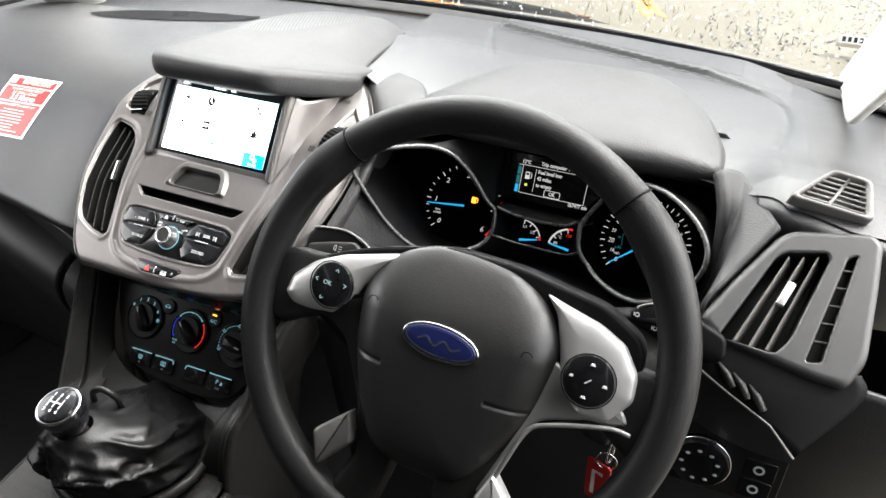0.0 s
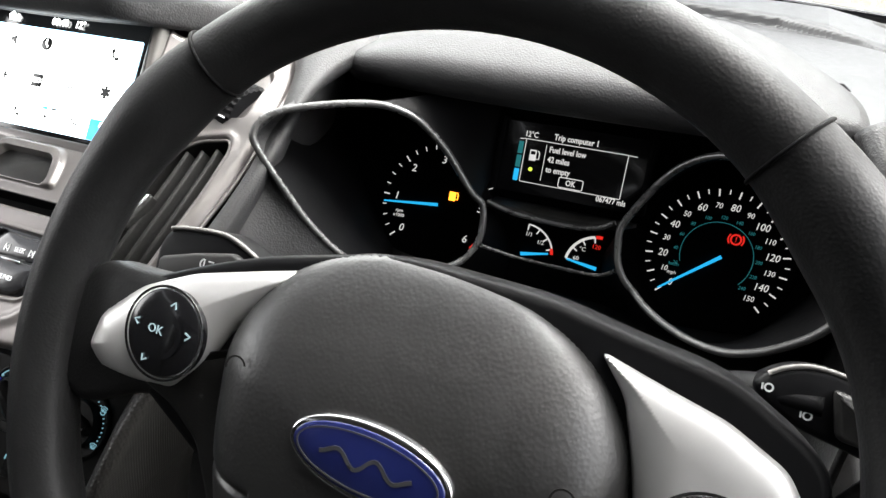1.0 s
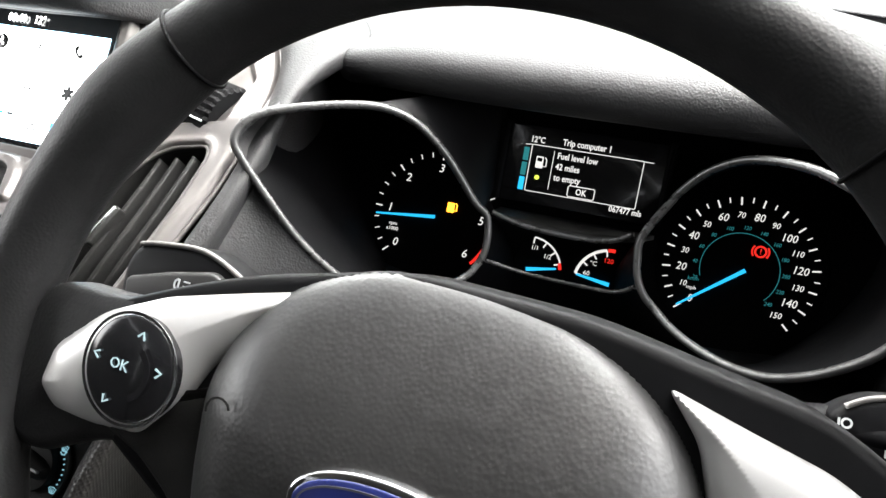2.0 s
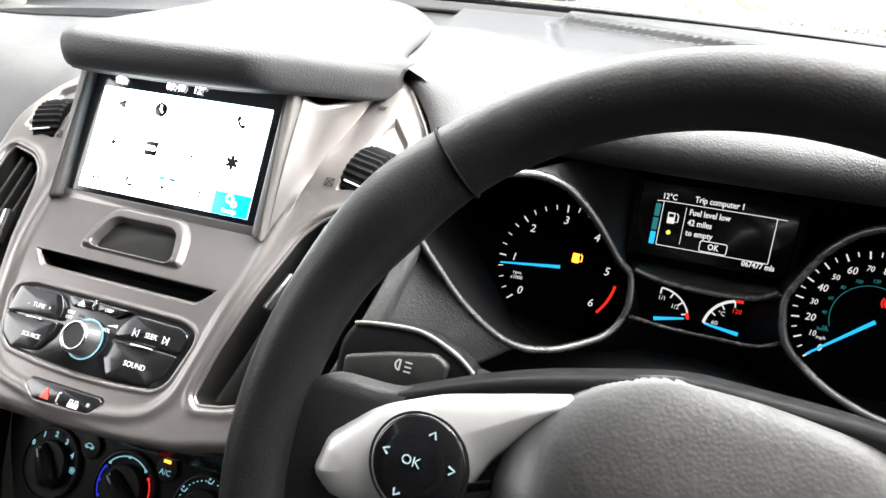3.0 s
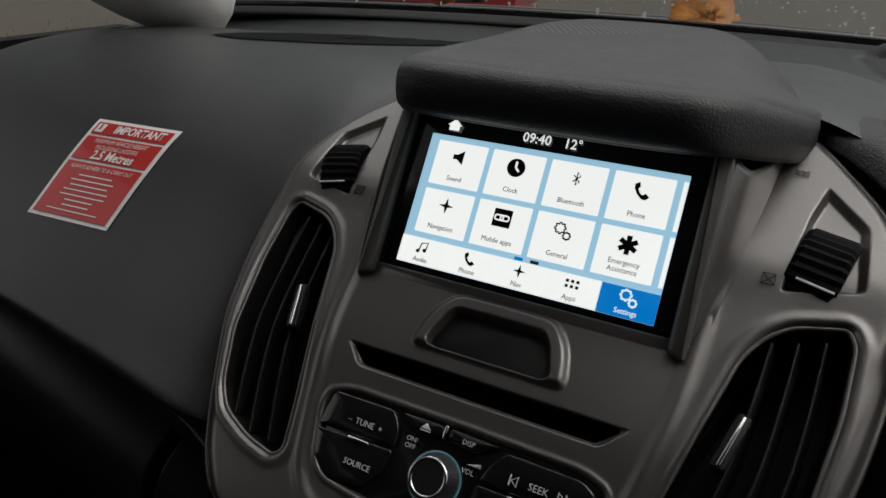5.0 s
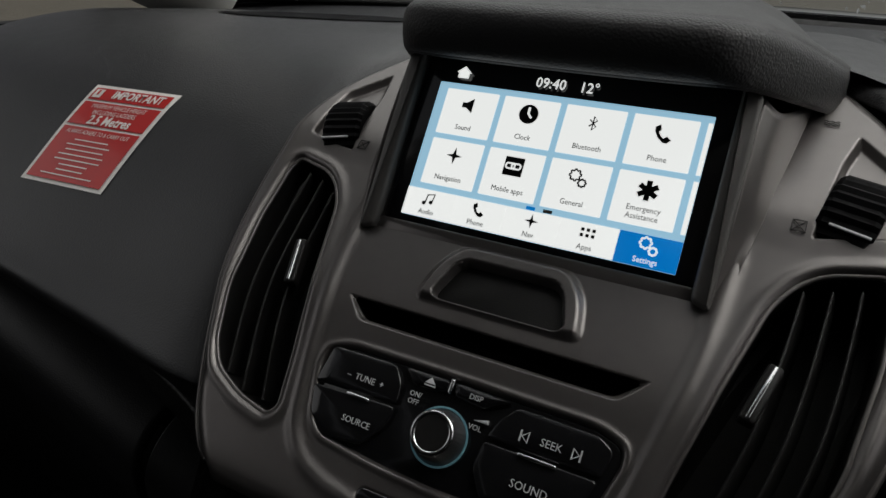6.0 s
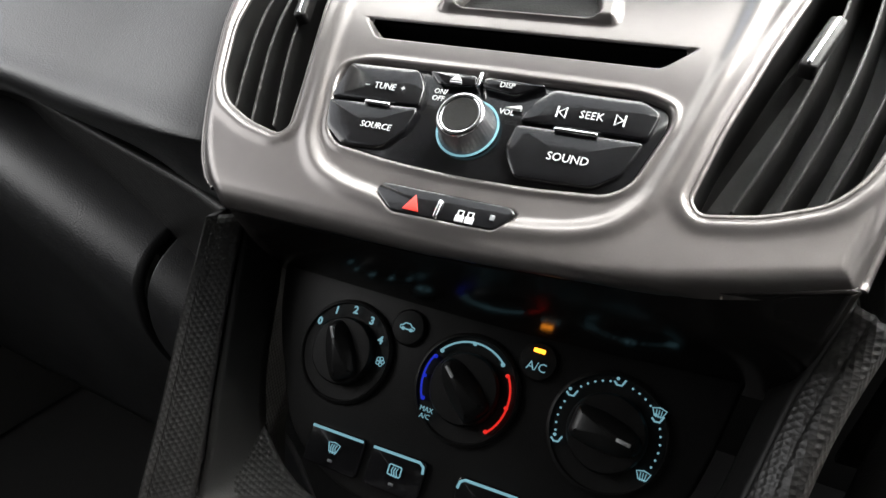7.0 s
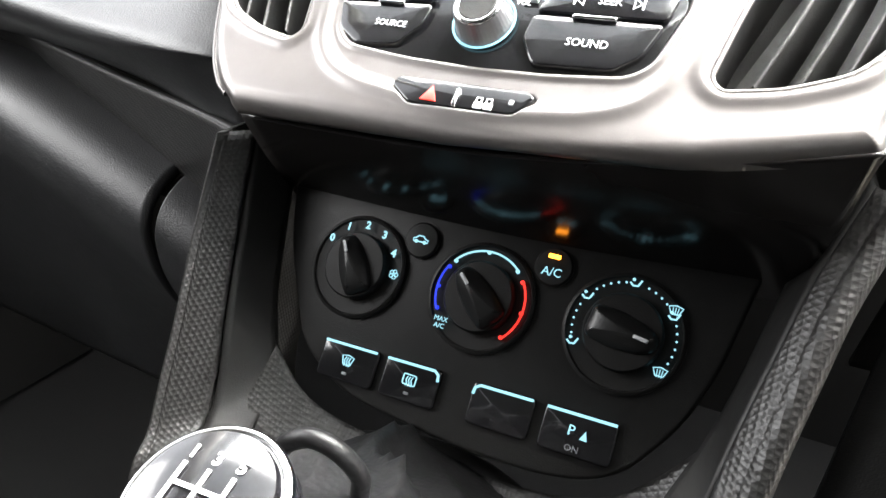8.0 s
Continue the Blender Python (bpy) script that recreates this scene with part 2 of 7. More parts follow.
def lettering(name, words, m, size, mat, parent=None, x=0.0, y=0.0, lift=0.0006, squeeze=1.0, align="CENTER", lean=0.0, label="", bold=0.0):
    cu = bpy.data.curves.new(name, "FONT")
    cu.body, cu.size, cu.align_x, cu.align_y, cu.shear, cu.resolution_u = words, size, align, "CENTER", lean, 2
    cu.offset = bold
    cu.extrude = 0.00012
    tmp = bpy.data.objects.new(name, cu)
    me = bpy.data.meshes.new_from_object(tmp)
    bpy.data.objects.remove(tmp)
    me.transform(m @ Matrix.Translation((x, y, lift)) @ Matrix.Diagonal((squeeze, 1, 1, 1)))
    me.materials.clear()
    me.materials.append(mat)
    ob = new(name, me)
    if parent:
        ob.parent = parent
    if label:
        ob["label"] = label
    return ob


def stroke(name, pts, w, m, mat, parent=None, lift=0.0005, closed=False, label=""):
    """A drawn line of width w lying on the plane of m."""
    p = np.array(pts, float)
    k = len(p)
    t = np.roll(p, -1, 0) - np.roll(p, 1, 0)
    if not closed:
        t[0], t[-1] = p[1] - p[0], p[-1] - p[-2]
    t /= np.linalg.norm(t, axis=1, keepdims=True)
    nr = np.stack([-t[:, 1], t[:, 0]], 1) * w / 2
    a, b = p + nr, p - nr
    v = np.concatenate([np.c_[a, np.full(k, lift)], np.c_[b, np.full(k, lift)], np.c_[a, np.full(k, lift - 0.0003)], np.c_[b, np.full(k, lift - 0.0003)]])
    f = []
    for i in range(k if closed else k - 1):
        j = (i + 1) % k
        f += [(i, k + i, k + j, j), (2 * k + i, i, j, 2 * k + j), (k + i, 3 * k + i, 3 * k + j, k + j)]
    return mesh_part(name, v, f, mat, parent, label, smooth=False, m=m)


def arc(r, a0, a1, n=24, c=(0, 0)):
    a = np.radians(np.linspace(a0, a1, n))
    return np.stack([c[0] + r * np.cos(a), c[1] + r * np.sin(a)], 1)


def poly_distance(x, y, poly):
    """Signed distance to a polygon, negative inside, for arrays."""
    p = np.asarray(poly, float)
    d = np.full(x.shape, 1e9)
    inside = np.zeros(x.shape, bool)
    for a, b in zip(p, np.roll(p, -1, 0)):
        ex, ey = b - a
        wx, wy = x - a[0], y - a[1]
        t = np.clip((wx * ex + wy * ey) / (ex * ex + ey * ey + 1e-15), 0, 1)
        d = np.minimum(d, np.hypot(wx - t * ex, wy - t * ey))
        c = (a[1] > y) != (b[1] > y)
        with np.errstate(divide="ignore", invalid="ignore"):
            inside ^= c & (x < (b[0] - a[0]) * (y - a[1]) / (b[1] - a[1]) + a[0])
    return np.where(inside, -d, d)


def step(d, w):
    """1 well inside (d < -w), 0 outside (d > 0), smooth between."""
    t = np.clip(-d / w, 0, 1)
    return t * t * (3 - 2 * t)

def moulded(name, us, vs, place, relief, edge, mat, parent=None, label=""):
    """A moulded skin over a grid of (u, v): place gives point and normal, relief the height along the normal; it ends where edge is 0."""
    u, v = np.meshgrid(us, vs, indexing="ij")
    du, dv2 = us[1] - us[0], vs[1] - vs[0]
    d = edge(u, v)
    k = d < 0.75 * max(du, dv2)
    near = k & (d > -0.75 * max(du, dv2))
    uu, vv = u[near], v[near]
    for _ in range(3):
        h = 1e-5
        e = edge(uu, vv)
        gu, gv = (edge(uu + h, vv) - e) / h, (edge(uu, vv + h) - e) / h
        g = np.maximum(gu * gu + gv * gv, 0.2)
        uu, vv = uu - e * gu / g, vv - e * gv / g
    u[near], v[near] = uu, vv
    p, n = place(u, v)
    p = p + n * relief(u, v)[..., None]
    a, b = u.shape
    ok = k[:-1, :-1] & k[1:, :-1] & k[:-1, 1:] & k[1:, 1:]
    idx = np.arange(a * b).reshape(a, b)

    def skin(uq, vq):
        pq, nq = place(uq, vq)
        return pq + nq * relief(uq, vq)[..., None]
    f = np.stack([idx[:-1, :-1], idx[1:, :-1], idx[1:, 1:], idx[:-1, 1:]], -1)[ok]
    used = np.unique(f)
    back = np.zeros(a * b, int)
    back[used] = np.arange(len(used))
    ob = mesh_part(name, p.reshape(-1, 3)[used], back[f], mat, parent, label)
    uq, vq, h = u.ravel()[used], v.ravel()[used], 0.4 * min(du, dv2)
    nn = np.cross(skin(uq + h, vq) - skin(uq - h, vq), skin(uq, vq + h) - skin(uq, vq - h))
    nn *= np.sign((nn * n.reshape(-1, 3)[used]).sum(1))[:, None]
    nn /= np.maximum(np.linalg.norm(nn, axis=1), 1e-12)[:, None]
    ob.data.normals_split_custom_set_from_vertices(nn.tolist())
    return ob


def hole_wall(name, outline, place, top, deep, mat, parent, taper=1.0):
    """The inside wall of an opening, from the skin down to its back."""
    o = np.array(outline)
    c = o.mean(0)
    rows = []
    for d, k in ((top, 1.0), (top - 0.0015, 0.995), ((top + deep) / 2, (1 + taper) / 2), (deep, taper)):
        q = c + (o - c) * k
        p, n = place(q[:, 0], q[:, 1])
        rows.append(p + n * d)
    r = np.array(rows)
    return mesh_part(name, r.reshape(-1, 3), grid_faces(4, len(o), False, True), mat, parent)


def flat_place(m):
    a = np.array(m)

    def place(u, v):
        p = a[:3, 3] + u[..., None] * a[:3, 0] + v[..., None] * a[:3, 1]
        return p, np.broadcast_to(a[:3, 2], p.shape)
    return place


def mirrored(half):
    """A closed outline from its right half, listed from the top middle down to the bottom middle."""
    return list(half) + [(-x, y) for x, y in reversed(half) if x > 1e-6]


def settle(ob, m):
    """Lays a thing with all its parts by the matrix m, in the meshes themselves."""
    for o in ob.children_recursive:
        o.data.transform(m)


# ---- the cab that closes the place ----
def slab(name, quad, thick, mat, label, category="", kind="structure", parent=None):
    """A board with four corners and a thickness along its normal."""
    q = [Vector(c) for c in quad]
    n = (q[1] - q[0]).cross(q[3] - q[0]).normalized() * thick
    bm = bmesh.new()
    a = [bm.verts.new(c) for c in q]
    b = [bm.verts.new(c + n) for c in q]
    bm.faces.new(a)
    bm.faces.new(b[::-1])
    for i in range(4):
        bm.faces.new((a[i], b[i], b[(i + 1) % 4], a[(i + 1) % 4]))
    bmesh.ops.bevel(bm, geom=list(bm.edges), offset=abs(thick) * 0.2, segments=2, affect="EDGES")
    ob = part(name, bm, mat, parent, smooth=False)
    return tagged(ob, label, category, kind=kind)


slab("floor", [(-0.85, -0.9, 0.50), (0.85, -0.9, 0.50), (0.85, 1.5, 0.50), (-0.85, 1.5, 0.50)], -0.05, CARPET, "dark carpeted cab floor", "floor")
slab("ceiling", [(-0.72, -0.9, 1.86), (0.72, -0.9, 1.86), (0.72, 0.55, 1.86), (-0.72, 0.55, 1.86)], 0.03, CREAM, "cream fabric headlining of the cab", "ceiling")
slab("wall_rear", [(-0.85, -0.9, 0.5), (0.85, -0.9, 0.5), (0.75, -0.9, 1.88), (-0.75, -0.9, 1.88)], 0.03, CARPET, "dark carpeted bulkhead behind the seats", "wall")
slab("wall_front", [(-0.85, 1.32, 0.45), (0.85, 1.32, 0.45), (0.85, 1.30, 1.20), (-0.85, 1.30, 1.20)], -0.03, BLACK, "black firewall behind the dashboard", "wall")
slab("door_1", [(-0.80, -0.9, 0.5), (-0.80, 1.30, 0.5), (-0.80, 1.22, 1.20), (-0.80, -0.9, 1.22)], -0.05, BLACK, "black passenger door lining under its window", "door")
slab("door_2", [(0.80, 1.052, 0.5), (0.80, 1.30, 0.5), (0.80, 1.20, 1.17), (0.80, 0.72, 1.14), (0.80, 0.74, 1.02), (0.80, 1.082, 0.84)], 0.05, BLACK, "black driver side door frame beside the dashboard", "door")
for sx, nm, ye in ((-1, "wall_left", 0.10), (1, "wall_right", 0.38)):
    slab(nm, [(sx * 0.80, -0.9, 0.5), (sx * 0.80, ye, 0.5), (sx * 0.77, ye, 1.87), (sx * 0.77, -0.9, 1.87)], 0.04 * sx, CARPET, "dark trimmed inner body side behind the doors", "wall")
slab("door_3", [(0.80, 0.39, 0.5), (0.80, 0.61, 0.5), (0.80, 0.61, 1.12), (0.80, 0.39, 1.16)], 0.05, BLACK, "black lower driver side door lining", "door")


def roof_pillar(name, foot, top, w, label, foot_w):
    a, b = np.array(foot), np.array(top)
    rows = []
    for t in (0.0, 0.08, 0.16, 0.3, 0.5, 0.75, 1.0):
        c = a + (b - a) * t + np.array((0, 0.02, 0.03)) * math.sin(math.pi * t)
        k = w * np.interp(t, [0, 0.08, 0.4, 1], [foot_w, 0.95, 1.0, 0.8])
        s = 1 if foot[0] > 0 else -1
        rows.append([c + np.array((s * k * x, k * y, 0)) for x, y in ((-0.9, 0.5), (-1.0, -0.1), (-0.6, -0.7), (0.3, -1.0), (1.0, -0.5))])
    ob = sheet(name, rows, PILLAR, None, "", 4, 4, 0.006)
    return tagged(ob, label, "pillar", kind="structure")


roof_pillar("pillar_left", (-0.603, 1.15, 1.198), (-0.66, 0.52, 1.86), 0.085, "pale grey windscreen pillar trim on the passenger side", 0.12)
rows = []
for t in (0.0, 0.06, 0.15, 0.3, 0.5, 0.75, 1.0):
    rear = Vector((0.643, 1.072, 1.236)).lerp(Vector((0.775, 0.44, 1.86)), t)
    fore = Vector((0.650, 1.290, 1.236)).lerp(Vector((0.700, 0.530, 1.86)), t)
    wide = Vector((0.030, 0, 0.004)) * min(1, 0.4 + t)
    rows.append([rear + wide, rear, rear.lerp(fore, 0.3) - Vector((0.004, 0, -0.004)), rear.lerp(fore, 0.7) - Vector((0.004, 0, -0.004)), fore])
tagged(sheet("pillar_right", rows, PILLAR, None, "", 4, 4, 0.006), "pale grey windscreen pillar trim on the driver side", "pillar", kind="structure")

# ---- centre stack panel ----
PROFILE = [(0.6590, 1.0690), (0.6535, 1.0725), (0.6490, 1.0760), (0.6457, 1.0800), (0.6443, 1.0845), (0.6457, 1.0897), (0.6505, 1.0955), (0.668, 1.111), (0.696, 1.138),
           (0.718, 1.157), (0.761, 1.186), (0.780, 1.199), (0.802, 1.215), (0.835, 1.229), (0.899, 1.254), (0.951, 1.274)]
prof = spline(PROFILE, 16)
prof_s = np.r_[0, np.cumsum(np.linalg.norm(np.diff(prof, axis=0), axis=1))]
turn_i = int(np.argmin(prof[:, 0]))


def s_of(z):
    return np.interp(z, prof[turn_i:, 1], prof_s[turn_i:])


def y_of(z):
    return float(np.interp(z, prof[turn_i:, 1], prof[turn_i:, 0]))


def on_face(pts):
    return [(x, float(s_of(z))) for x, z in pts]


def stack_place(x, s):
    y, z = np.interp(s, prof_s, prof[:, 0]), np.interp(s, prof_s, prof[:, 1])
    e = 0.001
    ty = np.interp(s + e, prof_s, prof[:, 0]) - np.interp(s - e, prof_s, prof[:, 0])
    tz = np.interp(s + e, prof_s, prof[:, 1]) - np.interp(s - e, prof_s, prof[:, 1])
    k = np.hypot(ty, tz) + 1e-12
    return np.stack([x, y, z], -1), np.stack([np.zeros_like(x), -tz / k, ty / k], -1)


OUTER = [(0.112, 1.262), (0.120, 1.256), (0.1455, 1.2425), (0.1615, 1.2325), (0.169, 1.222), (0.1705, 1.205), (0.168, 1.183), (0.1595, 1.158),
         (0.148, 1.134), (0.138, 1.115), (0.129, 1.103), (0.120, 1.095), (0.113, 1.0885)]
outer = spline(on_face(OUTER), 5)
LOWER = [(0.148, 1.134), (0.1435, 1.115), (0.1405, 1.105), (0.138, 1.095), (0.136, 1.0885)]
edge_r = np.concatenate([spline(on_face(OUTER), 5)[:41], spline(on_face(LOWER), 5)[1:]])
def s_low(z):
    return float(np.interp(z, prof[:turn_i + 1, 1], prof_s[:turn_i + 1]))


edge_r = edge_r[edge_r[:, 1] > float(s_of(1.1025))]
# The slanted lower cut follows where the silver falls into shade
outer = np.concatenate([edge_r, [(0.139, float(s_of(1.1010))), (0.085, float(s_of(1.0900))), (0.048, s_low(1.0840)), (0.0, s_low(1.0785)), (-0.060, s_low(1.0765)), (-0.108, s_low(1.0750)), (-0.110, s_low(1.0855))], outer[::-1] * (-1, 1)])
SCREEN_HOLE = on_face([(0.111, 1.272), (0.110, 1.240), (0.093, 1.185), (-0.093, 1.185), (-0.110, 1.240), (-0.111, 1.272)])
USHAPE = rounded(on_face(mirrored([(0.0, 1.095), (0.048, 1.0998), (0.062, 1.1035), (0.0725, 1.112), (0.081, 1.140), (0.0885, 1.165), (0.0925, 1.200)])), 0.012)
VENT = rounded(on_face([(0.118, 1.191), (0.128, 1.1955), (0.150, 1.1985), (0.1535, 1.194), (0.152, 1.1753), (0.145, 1.148), (0.136, 1.128), (0.127, 1.1195), (0.108, 1.1135), (0.0895, 1.1110),
                        (0.0850, 1.1145), (0.0895, 1.133), (0.100, 1.1617), (0.110, 1.1835)]), 0.006)
VENT_L = VENT * (-1, 1)
WHEELBOX = rounded(on_face([(0.1260, 1.228), (0.1325, 1.2375), (0.1535, 1.2275), (0.1545, 1.2095), (0.1190, 1.2045)]), 0.004)
CUBBY = rounded(on_face([(-0.0352, 1.1620), (-0.0265, 1.1760), (0.0265, 1.1760), (0.0352, 1.1620)]), 0.008)
BROW = rounded(on_face([(-0.0432, 1.1605), (-0.0385, 1.1735), (-0.0275, 1.1812), (0.0275, 1.1812), (0.0385, 1.1735), (0.0432, 1.1605)]), 0.008)
SLOT = rounded(on_face([(-0.0715, 1.1566), (0.0715, 1.1566), (0.0605, 1.1508), (-0.0605, 1.1508)]), 0.003)
SLOTLIP = rounded(on_face([(-0.0750, 1.1572), (0.0750, 1.1572), (0.0632, 1.1494), (-0.0632, 1.1494)]), 0.003)
RADIO = rounded(on_face(mirrored([(0.0, 1.1418), (0.060, 1.1415), (0.0715, 1.1387), (0.0728, 1.1335), (0.0655, 1.1157), (0.058, 1.1112), (0.030, 1.1092), (0.0, 1.1085)])), 0.006)
HAZARD = rounded(on_face([(-0.0285, 1.1030), (0.0275, 1.1033), (0.0302, 1.1015), (0.024, 1.0955), (-0.0200, 1.0945), (-0.0305, 1.1000)]), 0.003)

stack = thing("centre_stack", "warm silver plastic centre stack with vents, radio keys and touchscreen", "dashboard console")


def stack_relief(x, s):
    d = np.zeros_like(x)
    o = poly_distance(x, s, outer)
    r = 0.009
    e = np.clip((o + r) / r, 0, 1.2)
    d -= 0.0065 * e * e * (0.6 + 0.4 * e)
    u = poly_distance(x, s, USHAPE)
    d += 0.0014 * np.exp(-((u - 0.001) / 0.0035) ** 2) - 0.0008 * step(u, 0.006)
    for v in (VENT, VENT_L):
        q = poly_distance(x, s, v)
        w = np.clip((0.0035 - q) / 0.0035, 0, 1.5)
        d += 0.0010 * np.exp(-((q - 0.004) / 0.003) ** 2) - 0.0028 * w * w
    ax = np.abs(x)
    q = poly_distance(ax, s, WHEELBOX)
    d -= 0.0045 * step(q, 0.004)
    b = poly_distance(x, s, BROW)
    c = poly_distance(x, s, CUBBY)
    d += 0.0035 * step(b, 0.005) - 0.0085 * step(c, 0.003)
    d -= 0.003 * step(poly_distance(x, s, SLOTLIP), 0.003)
    d += 0.0008 * np.exp(-((poly_distance(x, s, RADIO) - 0.001) / 0.0015) ** 2) - 0.0050 * step(poly_distance(x, s, RADIO), 0.003)
    d -= 0.0045 * step(poly_distance(x, s, HAZARD), 0.0025)
    return d


def stack_edge(x, s):
    d = np.maximum(poly_distance(x, s, outer), -poly_distance(x, s, SCREEN_HOLE) - 0.004)
    for o in (VENT, VENT_L, SLOT):
        d = np.maximum(d, -poly_distance(x, s, o))
    return d


moulded("panel", np.linspace(-0.174, 0.174, 440), np.linspace(0.0, prof_s[-1] - 0.002, 500), stack_place, stack_relief, stack_edge, SILVER, stack)
for o in (VENT, VENT_L):
    hole_wall("vent_wall", o, stack_place, -0.0026, -0.036, BLACK, stack)
    tube("vent_rim", [p - 0.0022 * n for p, n in (stack_place(np.array(x), np.array(q)) for x, q in (o - o.mean(0)) * (1.012, 1.006) + o.mean(0))], 0.0013, SILVER, stack, "smooth silver vent rim", 8, True)
for sx in (-1, 1):
    tube("panel_edge", [p - 0.0062 * n for p, n in (stack_place(np.array(x * sx * 0.999), np.array(q)) for x, q in (edge_r if sx > 0 else spline(on_face(OUTER), 5)))], 0.0016, SILVER, stack, "", 8)
# Dark gloss sheet: the underside's shade is put into its colour
sheet("underside", [[(-0.1085, 0.6560, 1.0780), (-0.113, 0.6745, 1.0530), (-0.124, 0.7050, 1.0222), (-0.128, 0.72, 1.007)], [(0.0, 0.6560, 1.0800), (0.0, 0.6735, 1.0540), (0.0, 0.7040, 1.0226), (0.0, 0.72, 1.007)],
                    [(0.085, 0.6540, 1.0905), (0.085, 0.6715, 1.0600), (0.085, 0.7030, 1.0290), (0.085, 0.72, 1.013)], [(0.1385, 0.6620, 1.1005), (0.134, 0.6720, 1.0690), (0.130, 0.7010, 1.0350), (0.133, 0.72, 1.016)]], UNDER, stack, "glossy underside of the stack with its shade in the colour", 8, 12, 0.003)
hole_wall("slot_wall", SLOT, stack_place, -0.0029, -0.022, DIAL, stack)


def face_frame(x, z, lift=0.0):
    """A frame lying on the stack's face at (x, z)."""
    p, n = stack_place(np.array(x), np.array(float(s_of(z))))
    n = Vector(n)
    return frame_at(Vector(p) + n * lift, n.cross(Vector((1, 0, 0))))


# vents: louvres, tab
def stack_vent(side):
    name = "air_vent"
    v = mesh_part(name, [stack_place(np.array(x * side), np.array(s))[0] - 0.0335 * stack_place(np.array(x * side), np.array(s))[1] for x, s in VENT],
                  [tuple(range(len(VENT)))], BLACK, stack, "black air vent with upright louvres", smooth=False)
    for k in range(3):
        t = (k + 0.75) / 3.4
        top = np.array((0.113 + 0.036 * t, 1.191 + 0.006 * t))
        bot = np.array((0.0875 + 0.044 * t, 1.113 + 0.014 * max(0, t - 0.5)))
        rows = []
        for w in np.linspace(0.02, 0.98, 9):
            x, z = bot + (top - bot) * w
            x += 0.004 * math.sin(math.pi * w)
            p, n = (np.array(q) for q in stack_place(np.array(x * side), np.array(float(s_of(z)))))
            rows.append((p, n))
        f = [p - n * 0.006 for p, n in rows]
        b = [p - n * 0.026 + np.array((0.004 * side, 0, 0)) for p, n in rows]
        sheet("slat", [b, f, [p + np.array((0.0016, 0, 0)) for p in f], [p + np.array((0.0016, 0, 0)) for p in b]], BLACK, v, "", 2, 3, 0)
    x0, z0, x1, z1 = 0.1105, 1.155, 0.1170, 1.169
    a, b = face_frame(x0 * side, z0, -0.005).translation, face_frame(x1 * side, z1, -0.005).translation
    m = face_frame((x0 + x1) / 2 * side, (z0 + z1) / 2, -0.006)
    up = (b - a)
    m2 = frame_at(m.translation, up, right=(Vector((1, 0, 0)) - up * (up.x / up.length_squared)))
    L = up.length / 2 + 0.001
    plate("tab", box2(-0.0032, -L, 0.0032, L, 0.002), m2, BLACK, v, "black louvre tab with a chrome bead", 0.006, 0.001)
    plate("bead", box2(-0.0009, -L + 0.001, 0.0009, L - 0.001, 0.0008), m2, CHROME, v, "chrome bead", 0.0072, 0.0006, base=0.004)


stack_vent(1)
stack_vent(-1)


def thumbwheel(side):
    m = face_frame(0.1350 * side, 1.2170, -0.0190) @ Matrix.Rotation(radians(-14 * side), 4, "Z")
    v, f = [], []
    n, w = 64, 0.0118
    prof_w = [(-w, 0.93), (-w * 0.8, 1.0), (w * 0.8, 1.0), (w, 0.93)]
    for i in range(n):
        a = 2 * math.pi * i / n
        for u, k in prof_w:
            r = 0.0260 * k * (1.0 if i % 2 else 0.955)
            v.append((u, r * math.cos(a), r * math.sin(a)))
    f = [tuple(reversed(q)) for q in grid_faces(n, 4, True, False)]
    f += [tuple(i * 4 for i in range(n)), tuple(i * 4 + 3 for i in range(n))[::-1]]
    t = sharp(mesh_part("thumbwheel", v, f, DIAL, stack, "ribbed black vent thumbwheel", m=m), 25)
    mm = face_frame(0.1330 * side, 1.2080, 0.0030) @ Matrix.Rotation(radians(-14 * side), 4, "Z")
    plate("marker", box2(-0.0085, -0.0006, 0.0085, 0.0006, 0.0004), mm, PALE, t, "pale marker line", 0.0008, 0.0002)
    q = face_frame(0.1140 * side, 1.2080, 0.0004)
    stroke("closed_mark", [(-0.0028, -0.0028), (0.0028, -0.0028), (0.0028, 0.0028), (-0.0028, 0.0028)], 0.0005, q, BLACK, stack, closed=True)
    stroke("closed_mark", [(-0.0028, -0.0028), (0.0028, 0.0028)], 0.0004, q, BLACK, stack)
    stroke("closed_mark", [(-0.0028, 0.0028), (0.0028, -0.0028)], 0.0004, q, BLACK, stack)
    q = face_frame(0.1195 * side, 1.2395, 0.0004)
    for k in (-1, 0, 1):
        stroke("open_mark", [(-0.0035 + 0.0007 * i, k * 0.0016 + 0.0005 * math.sin(i * 1.6)) for i in range(11)], 0.0005, q, BLACK, stack)


thumbwheel(1)
thumbwheel(-1)
plate("cubby_floor", [(x, (s - float(s_of(1.170)))) for x, s in CUBBY * (1.0, 1)], face_frame(0, 1.170, -0.0046), BLACK, stack, "black cubby liner", 0.001, 0.0003)
plate("disc_slot", [(x * 0.99, s - float(s_of(1.1525))) for x, s in SLOT], face_frame(0, 1.1525, -0.0210), DIAL, stack, "black disc slot", 0.002, 0.0003)

